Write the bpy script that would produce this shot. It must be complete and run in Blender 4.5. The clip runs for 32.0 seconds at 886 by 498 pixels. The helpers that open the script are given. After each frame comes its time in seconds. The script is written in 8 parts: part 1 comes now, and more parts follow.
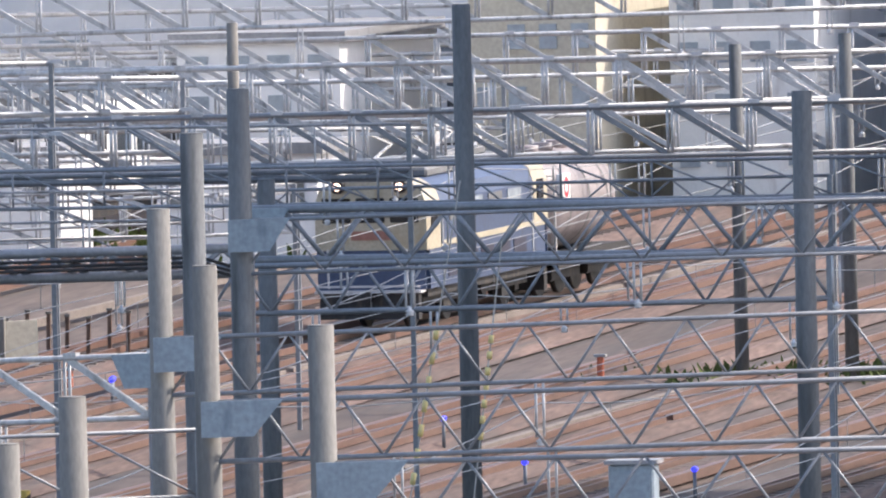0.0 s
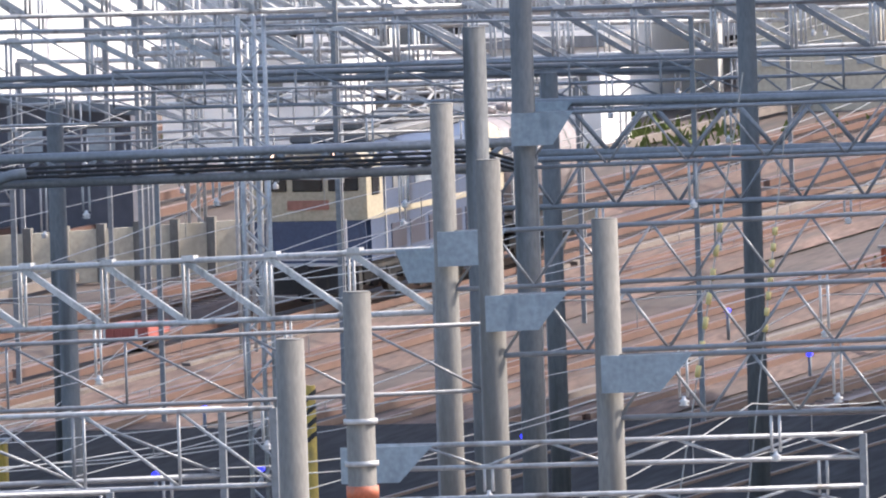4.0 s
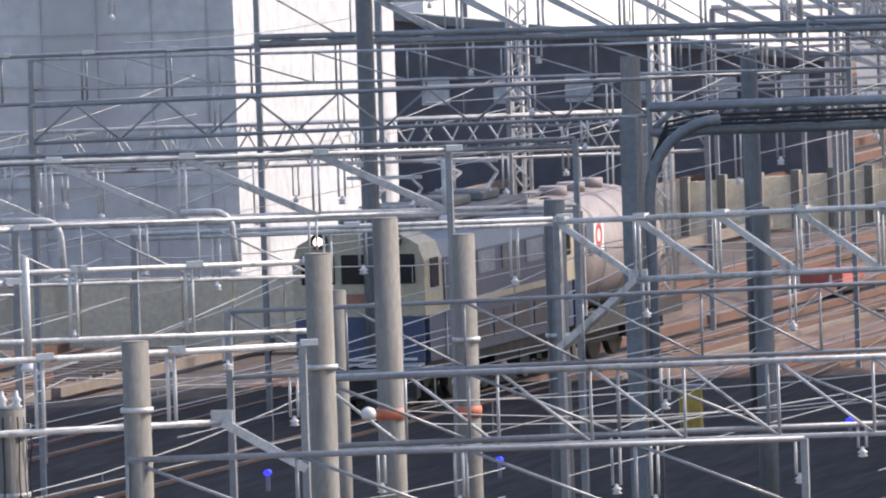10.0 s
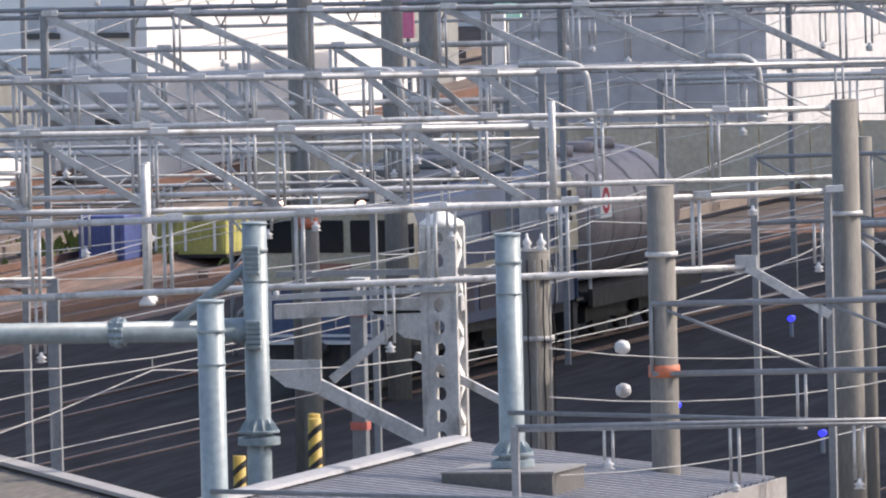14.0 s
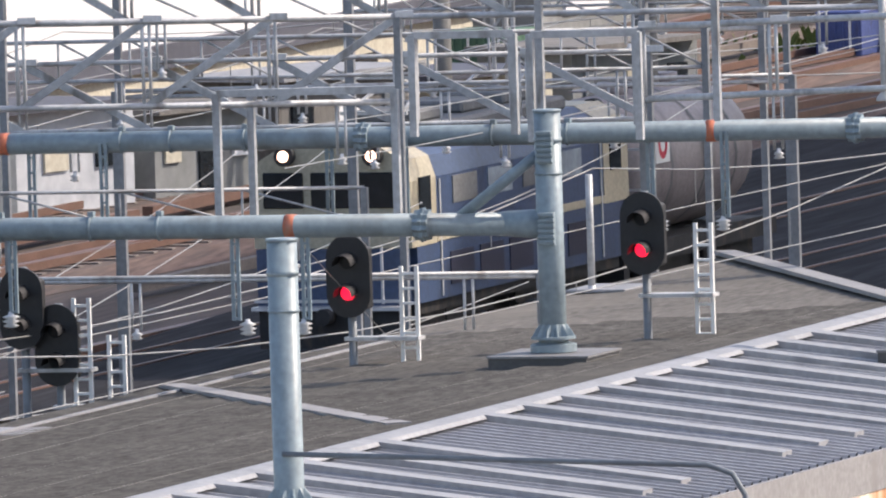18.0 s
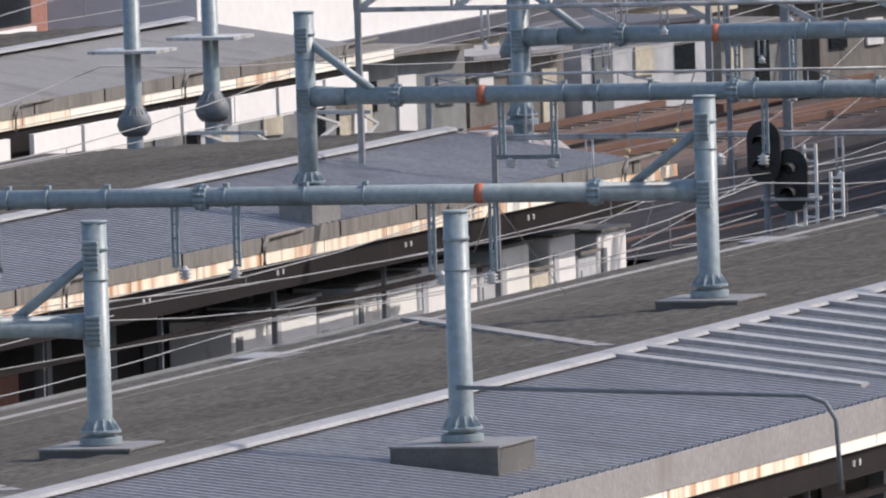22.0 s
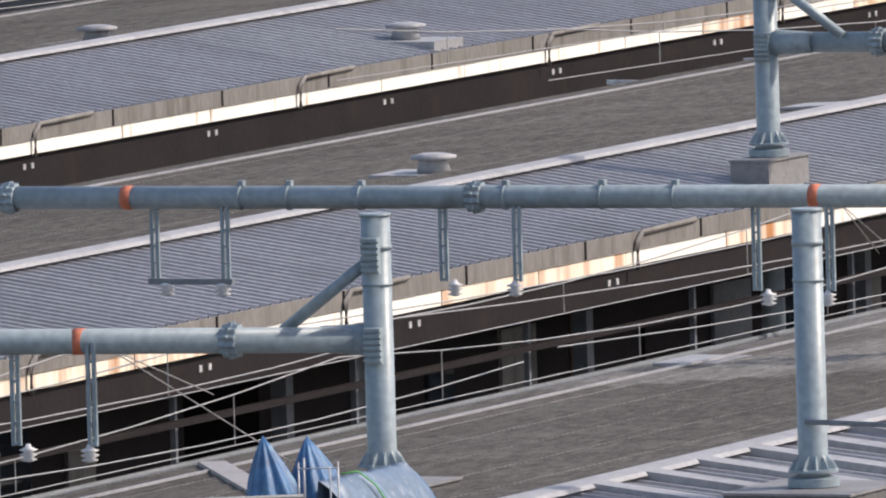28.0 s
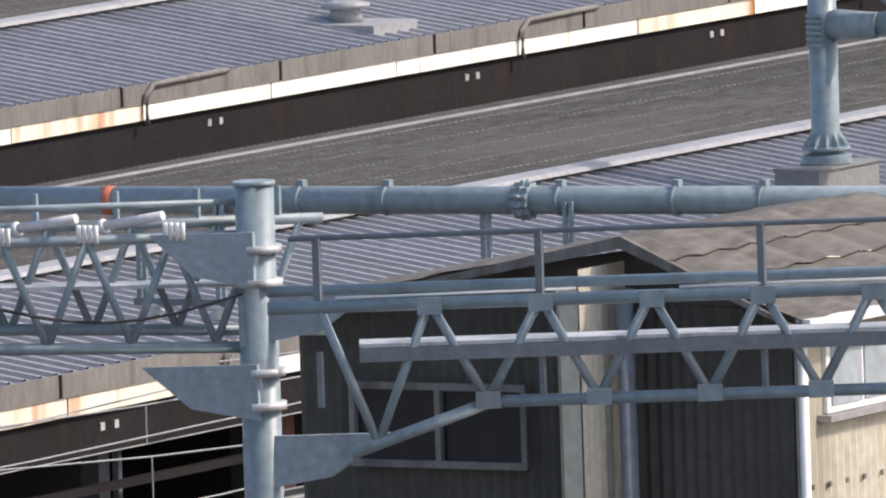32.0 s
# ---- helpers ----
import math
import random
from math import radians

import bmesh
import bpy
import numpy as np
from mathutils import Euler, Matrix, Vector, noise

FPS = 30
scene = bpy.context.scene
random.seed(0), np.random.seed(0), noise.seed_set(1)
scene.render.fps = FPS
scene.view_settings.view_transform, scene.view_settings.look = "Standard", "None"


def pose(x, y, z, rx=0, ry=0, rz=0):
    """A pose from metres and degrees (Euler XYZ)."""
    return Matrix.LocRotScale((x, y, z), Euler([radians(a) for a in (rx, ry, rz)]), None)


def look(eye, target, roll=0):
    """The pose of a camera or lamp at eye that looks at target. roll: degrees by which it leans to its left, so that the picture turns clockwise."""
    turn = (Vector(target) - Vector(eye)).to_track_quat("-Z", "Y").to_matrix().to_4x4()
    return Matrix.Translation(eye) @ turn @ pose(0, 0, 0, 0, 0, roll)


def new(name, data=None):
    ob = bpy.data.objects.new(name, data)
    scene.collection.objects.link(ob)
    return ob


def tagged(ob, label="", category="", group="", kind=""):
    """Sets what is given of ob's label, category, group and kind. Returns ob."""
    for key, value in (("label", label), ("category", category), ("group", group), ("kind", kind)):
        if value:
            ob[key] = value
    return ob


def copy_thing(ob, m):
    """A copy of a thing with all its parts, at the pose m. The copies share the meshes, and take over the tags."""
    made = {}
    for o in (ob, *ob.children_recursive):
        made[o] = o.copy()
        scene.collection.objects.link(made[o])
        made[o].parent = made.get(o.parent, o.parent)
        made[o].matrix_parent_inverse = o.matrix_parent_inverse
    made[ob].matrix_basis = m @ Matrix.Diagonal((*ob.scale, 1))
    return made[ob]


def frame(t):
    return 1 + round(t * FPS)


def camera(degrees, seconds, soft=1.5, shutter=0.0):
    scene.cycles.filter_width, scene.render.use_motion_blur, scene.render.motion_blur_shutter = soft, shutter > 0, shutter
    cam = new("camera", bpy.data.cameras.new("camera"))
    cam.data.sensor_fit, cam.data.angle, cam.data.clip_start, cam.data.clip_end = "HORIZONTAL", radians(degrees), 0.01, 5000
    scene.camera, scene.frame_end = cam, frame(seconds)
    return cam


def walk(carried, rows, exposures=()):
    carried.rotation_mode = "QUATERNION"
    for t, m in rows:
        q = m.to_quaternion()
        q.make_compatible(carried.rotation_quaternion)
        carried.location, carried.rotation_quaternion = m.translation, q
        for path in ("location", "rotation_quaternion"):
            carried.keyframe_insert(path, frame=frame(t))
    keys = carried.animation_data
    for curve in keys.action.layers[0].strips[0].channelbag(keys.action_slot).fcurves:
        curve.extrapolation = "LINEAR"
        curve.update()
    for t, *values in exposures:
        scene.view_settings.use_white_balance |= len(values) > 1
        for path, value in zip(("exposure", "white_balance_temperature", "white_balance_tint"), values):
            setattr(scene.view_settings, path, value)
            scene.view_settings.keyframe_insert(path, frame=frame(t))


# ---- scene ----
# ---- camera ----
cam = camera(2.945, 32.0, soft=2.1)


def aim(x, y, z, yaw, pitch, roll):
    """A camera pose from the eye, degrees left of the tracks' line, degrees up, and roll."""
    a, b = radians(yaw), radians(pitch)
    way = Vector((-math.sin(a) * math.cos(b), math.cos(a) * math.cos(b), math.sin(b)))
    eye = Vector((x, y, z))
    return look(eye, eye + way * 100, roll)


walk(cam, [(t, aim(x, y, z, a, b, c)) for t, x, y, z, a, b, c in (
    (0, -14.73, 78.09, 21.27, 10.908, -2.144, -1.39),
    (0.5, -14.73, 78.09, 21.27, 11.062, -2.127, -1.55),
    (1, -14.73, 78.09, 21.27, 11.162, -2.272, -1.87),
    (1.5, -14.73, 78.09, 21.27, 11.300, -2.285, -1.85),
    (2, -14.73, 78.09, 21.27, 11.415, -2.239, -1.76),
    (2.5, -14.73, 78.09, 21.27, 11.449, -2.324, -1.90),
    (4.5, -14.73, 78.09, 21.27, 12.063, -2.476, -1.84),
    (5, -14.73, 78.09, 21.27, 12.292, -2.452, -1.91),
    (5.5, -14.73, 78.09, 21.27, 12.524, -2.437, -1.76),
    (6, -14.73, 78.09, 21.27, 12.753, -2.527, -1.63),
    (6.5, -14.73, 78.09, 21.27, 12.915, -2.495, -1.50),
    (7, -14.73, 78.09, 21.27, 13.077, -2.510, -1.51),
    (7.5, -14.73, 78.09, 21.27, 13.317, -2.523, -1.44),
    (8, -14.73, 78.09, 21.27, 13.585, -2.560, -1.51),
    (8.5, -14.73, 78.09, 21.27, 13.651, -2.534, -1.68),
    (9, -14.73, 78.09, 21.27, 13.757, -2.452, -1.90),
    (9.5, -14.73, 78.09, 21.27, 14.091, -2.575, -1.79),
    (10, -14.73, 78.09, 21.27, 14.176, -2.576, -1.94),
    (10.5, -14.73, 78.09, 21.27, 14.387, -2.699, -2.07),
    (11, -14.73, 78.09, 21.27, 14.615, -2.833, -2.08),
    (11.5, -14.73, 78.09, 21.27, 14.802, -2.911, -2.15),
    (12, -14.73, 78.09, 21.27, 15.053, -2.958, -1.90),
    (12.5, -14.73, 78.09, 21.27, 15.120, -2.929, -1.65),
    (13, -14.73, 78.09, 21.27, 15.464, -2.982, -1.34),
    (13.5, -14.73, 78.09, 21.27, 15.698, -3.027, -1.31),
    (15.5, -14.73, 78.09, 21.27, 16.846, -3.132, -1.54),
    (16, -14.73, 78.09, 21.27, 17.153, -3.260, -1.63),
    (16.5, -14.73, 78.09, 21.27, 17.456, -3.358, -1.51),
    (17, -14.73, 78.09, 21.27, 17.708, -3.459, -1.54),
    (17.5, -14.73, 78.09, 21.27, 18.005, -3.496, -1.59),
    (18, -14.73, 78.09, 21.27, 18.412, -3.655, -1.73),
    (18.5, -14.73, 78.09, 21.27, 18.772, -3.675, -1.74),
    (19, -14.73, 78.09, 21.27, 19.079, -3.687, -1.94),
    (19.5, -14.73, 78.09, 21.27, 19.444, -3.800, -1.91),
    (19.8, -14.73, 78.09, 21.27, 19.769, -3.862, -1.87),
    (19.9, -14.66, 77.70, 21.28, 19.781, -3.873, -1.85),
    (20, -14.29, 75.75, 21.35, 19.786, -3.879, -1.84),
    (20.1, -13.55, 71.83, 21.48, 19.758, -3.870, -1.85),
    (20.2, -12.81, 67.92, 21.61, 19.686, -3.849, -1.89),
    (20.3, -12.07, 64.01, 21.74, 19.590, -3.822, -1.93),
    (20.4, -11.34, 60.10, 21.88, 19.487, -3.796, -1.97),
    (20.5, -10.60, 56.19, 22.01, 19.395, -3.777, -1.98),
    (20.6, -9.86, 52.27, 22.14, 19.312, -3.764, -1.98),
    (20.7, -9.12, 48.36, 22.27, 19.225, -3.753, -1.98),
    (20.8, -8.38, 44.45, 22.40, 19.139, -3.743, -1.97),
    (20.9, -7.65, 40.54, 22.53, 19.060, -3.734, -1.97),
    (21, -6.91, 36.62, 22.67, 18.993, -3.727, -1.96),
    (21.1, -6.21, 32.92, 22.79, 18.933, -3.721, -1.94),
    (21.2, -5.51, 29.23, 22.92, 18.875, -3.717, -1.89),
    (21.3, -4.84, 25.65, 23.04, 18.824, -3.713, -1.83),
    (21.4, -4.20, 22.26, 23.15, 18.784, -3.709, -1.79),
    (21.5, -3.61, 19.13, 23.26, 18.761, -3.704, -1.77),
    (21.6, -3.04, 16.13, 23.36, 18.749, -3.694, -1.77),
    (21.7, -2.48, 13.16, 23.46, 18.739, -3.681, -1.78),
    (21.8, -1.96, 10.41, 23.55, 18.731, -3.668, -1.80),
    (21.9, -1.52, 8.04, 23.63, 18.726, -3.657, -1.81),
    (22, -1.18, 6.25, 23.69, 18.724, -3.651, -1.81),
    (22.1, -0.91, 4.85, 23.74, 18.736, -3.649, -1.80),
    (22.2, -0.68, 3.59, 23.78, 18.768, -3.647, -1.76),
    (22.3, -0.48, 2.53, 23.81, 18.814, -3.645, -1.71),
    (22.4, -0.32, 1.71, 23.84, 18.867, -3.645, -1.66),
    (22.5, -0.22, 1.17, 23.86, 18.922, -3.644, -1.63),
    (22.7, -0.09, 0.48, 23.88, 19.070, -3.655, -1.58),
    (22.8, -0.04, 0.23, 23.89, 19.159, -3.664, -1.56),
    (22.9, -0.01, 0.06, 23.90, 19.246, -3.674, -1.55),
    (23, 0.00, 0.00, 23.90, 19.317, -3.681, -1.54),
    (23.5, 0.00, 0.00, 23.90, 19.563, -3.700, -1.53),
    (24, 0.00, 0.00, 23.90, 19.815, -3.783, -1.48),
    (24.5, 0.00, 0.00, 23.90, 20.299, -3.813, -1.53),
    (26.5, 0.00, 0.00, 23.90, 22.056, -4.218, -1.72),
    (27, 0.00, 0.00, 23.90, 22.831, -4.301, -1.50),
    (27.5, 0.00, 0.00, 23.90, 23.868, -4.294, -1.61),
    (28, 0.00, 0.00, 23.90, 24.394, -4.407, -1.71),
    (28.5, 0.00, 0.00, 23.90, 25.133, -4.598, -1.64),
    (29, 0.00, 0.00, 23.90, 25.817, -4.760, -1.72),
    (29.5, 0.00, 0.00, 23.90, 26.587, -4.931, -1.62),
    (30, 0.00, 0.00, 23.90, 27.320, -4.998, -1.71),
    (30.5, 0.00, 0.00, 23.90, 28.087, -5.050, -1.82),
    (31, 0.00, 0.00, 23.90, 28.933, -5.144, -1.78),
    (31.5, 0.00, 0.00, 23.90, 29.707, -5.210, -1.80),
    (32, 0.00, 0.00, 23.90, 30.254, -5.291, -1.92),
)], exposures=((0, 1.12, 6680, 14.5), (5, 1.24, 6780, 15), (6.5, 1.17, 6850, 15.5), (9, 0.9, 6850, 15.5), (11, 1.02, 7050, 15.8), (13, 0.95, 7100, 16), (16, 0.78, 7000, 15), (19, 0.72, 6950, 14.5), (22, 0.33, 6800, 14.5), (24, 0.38, 6900, 15), (28, 0.5, 6990, 15.3), (32, 0.56, 6900, 14.5)))

# ---- light ----
world = bpy.data.worlds.new("world")
scene.world = world
world.use_nodes = True
wn = world.node_tree
sky = wn.nodes.new("ShaderNodeTexSky")
sky.sky_type, sky.sun_disc = "NISHITA", False
SUN_EL, SUN_AZ = 42, 60   # degrees up; degrees from the tracks' far end round to the right
sky.sun_elevation, sky.sun_rotation = radians(SUN_EL), radians(SUN_AZ)
sky.air_density, sky.dust_density = 1.0, 2.0
wn.links.new(sky.outputs[0], wn.nodes["Background"].inputs[0])
wn.nodes["Background"].inputs[1].default_value = 0.15
sun = new("sun", bpy.data.lights.new("sun", "SUN"))
sun.data.energy, sun.data.angle, sun.data.color = 2.65, radians(0.6), (1, 0.94, 0.86)
sa, se = radians(SUN_AZ), radians(SUN_EL)
sun.matrix_world = look((math.sin(sa) * math.cos(se) * 100, math.cos(sa) * math.cos(se) * 100, math.sin(se) * 100), (0, 0, 0))


# ---- materials ----
def mat(name, color, rough=0.6, metal=0.0, var=0.18, scale=1.2, grain=14.0, bump=0.15, stain=None, stain_amt=0.0, vary=0.0, glow=None, power=0.0, stretch=(1, 1, 1), fine_amt=0.35, spec=0.5):
    """A surface with a broad mottle, a fine grain, an optional stain colour and a shift from piece to piece."""
    m = bpy.data.materials.new(name)
    m.use_nodes = True
    n, l = m.node_tree.nodes, m.node_tree.links
    b = n["Principled BSDF"]
    mp = n.new("ShaderNodeMapping")
    mp.inputs["Scale"].default_value = stretch
    geo = n.new("ShaderNodeNewGeometry")
    l.new(geo.outputs["Position"], mp.inputs[0])
    big, fine = n.new("ShaderNodeTexNoise"), n.new("ShaderNodeTexNoise")
    for t, s, d in ((big, scale, 4), (fine, grain, 3)):
        t.inputs["Scale"].default_value, t.inputs["Detail"].default_value = s, d
        l.new(mp.outputs[0], t.inputs["Vector"])
    mix = n.new("ShaderNodeMix")
    mix.data_type = "RGBA"
    lo = [c * (1 - var * 1.6) for c in color]
    hi = [min(1, c * (1 + var * 1.6)) for c in color]
    mix.inputs["A"].default_value, mix.inputs["B"].default_value = (*lo, 1), (*hi, 1)
    l.new(big.outputs["Fac"], mix.inputs["Factor"])
    out = mix.outputs["Result"]
    m2 = n.new("ShaderNodeMix")
    m2.data_type, m2.blend_type = "RGBA", "OVERLAY"
    m2.inputs["Factor"].default_value = fine_amt
    l.new(out, m2.inputs["A"])
    l.new(fine.outputs["Fac"], m2.inputs["B"])
    out = m2.outputs["Result"]
    if stain:
        rp, st, m3 = n.new("ShaderNodeValToRGB"), n.new("ShaderNodeTexNoise"), n.new("ShaderNodeMix")
        st.inputs["Scale"].default_value, st.inputs["Detail"].default_value = scale * 2.3, 6
        mp2 = n.new("ShaderNodeMapping")
        mp2.inputs["Scale"].default_value, mp2.inputs["Location"].default_value = (stretch[0], stretch[1], stretch[2] * 0.35), (7, 3, 5)
        l.new(geo.outputs["Position"], mp2.inputs[0])
        l.new(mp2.outputs[0], st.inputs["Vector"])
        rp.color_ramp.elements[0].position, rp.color_ramp.elements[1].position = 0.62 - stain_amt * 0.3, 0.72
        l.new(st.outputs["Fac"], rp.inputs[0])
        m3.data_type = "RGBA"
        m3.inputs["B"].default_value = (*stain, 1)
        l.new(rp.outputs[0], m3.inputs["Factor"])
        l.new(out, m3.inputs["A"])
        out = m3.outputs["Result"]
    if vary:
        oi, hsv, mr = n.new("ShaderNodeObjectInfo"), n.new("ShaderNodeHueSaturation"), n.new("ShaderNodeMapRange")
        mr.inputs["To Min"].default_value, mr.inputs["To Max"].default_value = 1 - vary, 1 + vary
        l.new(oi.outputs["Random"], mr.inputs["Value"])
        l.new(mr.outputs[0], hsv.inputs["Value"])
        l.new(out, hsv.inputs["Color"])
        out = hsv.outputs["Color"]
    l.new(out, b.inputs["Base Color"])
    b.inputs["Roughness"].default_value, b.inputs["Metallic"].default_value, b.inputs["Specular IOR Level"].default_value = rough, metal, spec
    if bump:
        bp = n.new("ShaderNodeBump")
        bp.inputs["Strength"].default_value, bp.inputs["Distance"].default_value = bump, 0.02
        l.new(fine.outputs["Fac"], bp.inputs["Height"])
        l.new(bp.outputs[0], b.inputs["Normal"])
    if glow:
        b.inputs["Emission Color"].default_value, b.inputs["Emission Strength"].default_value = (*glow, 1), power
    return m


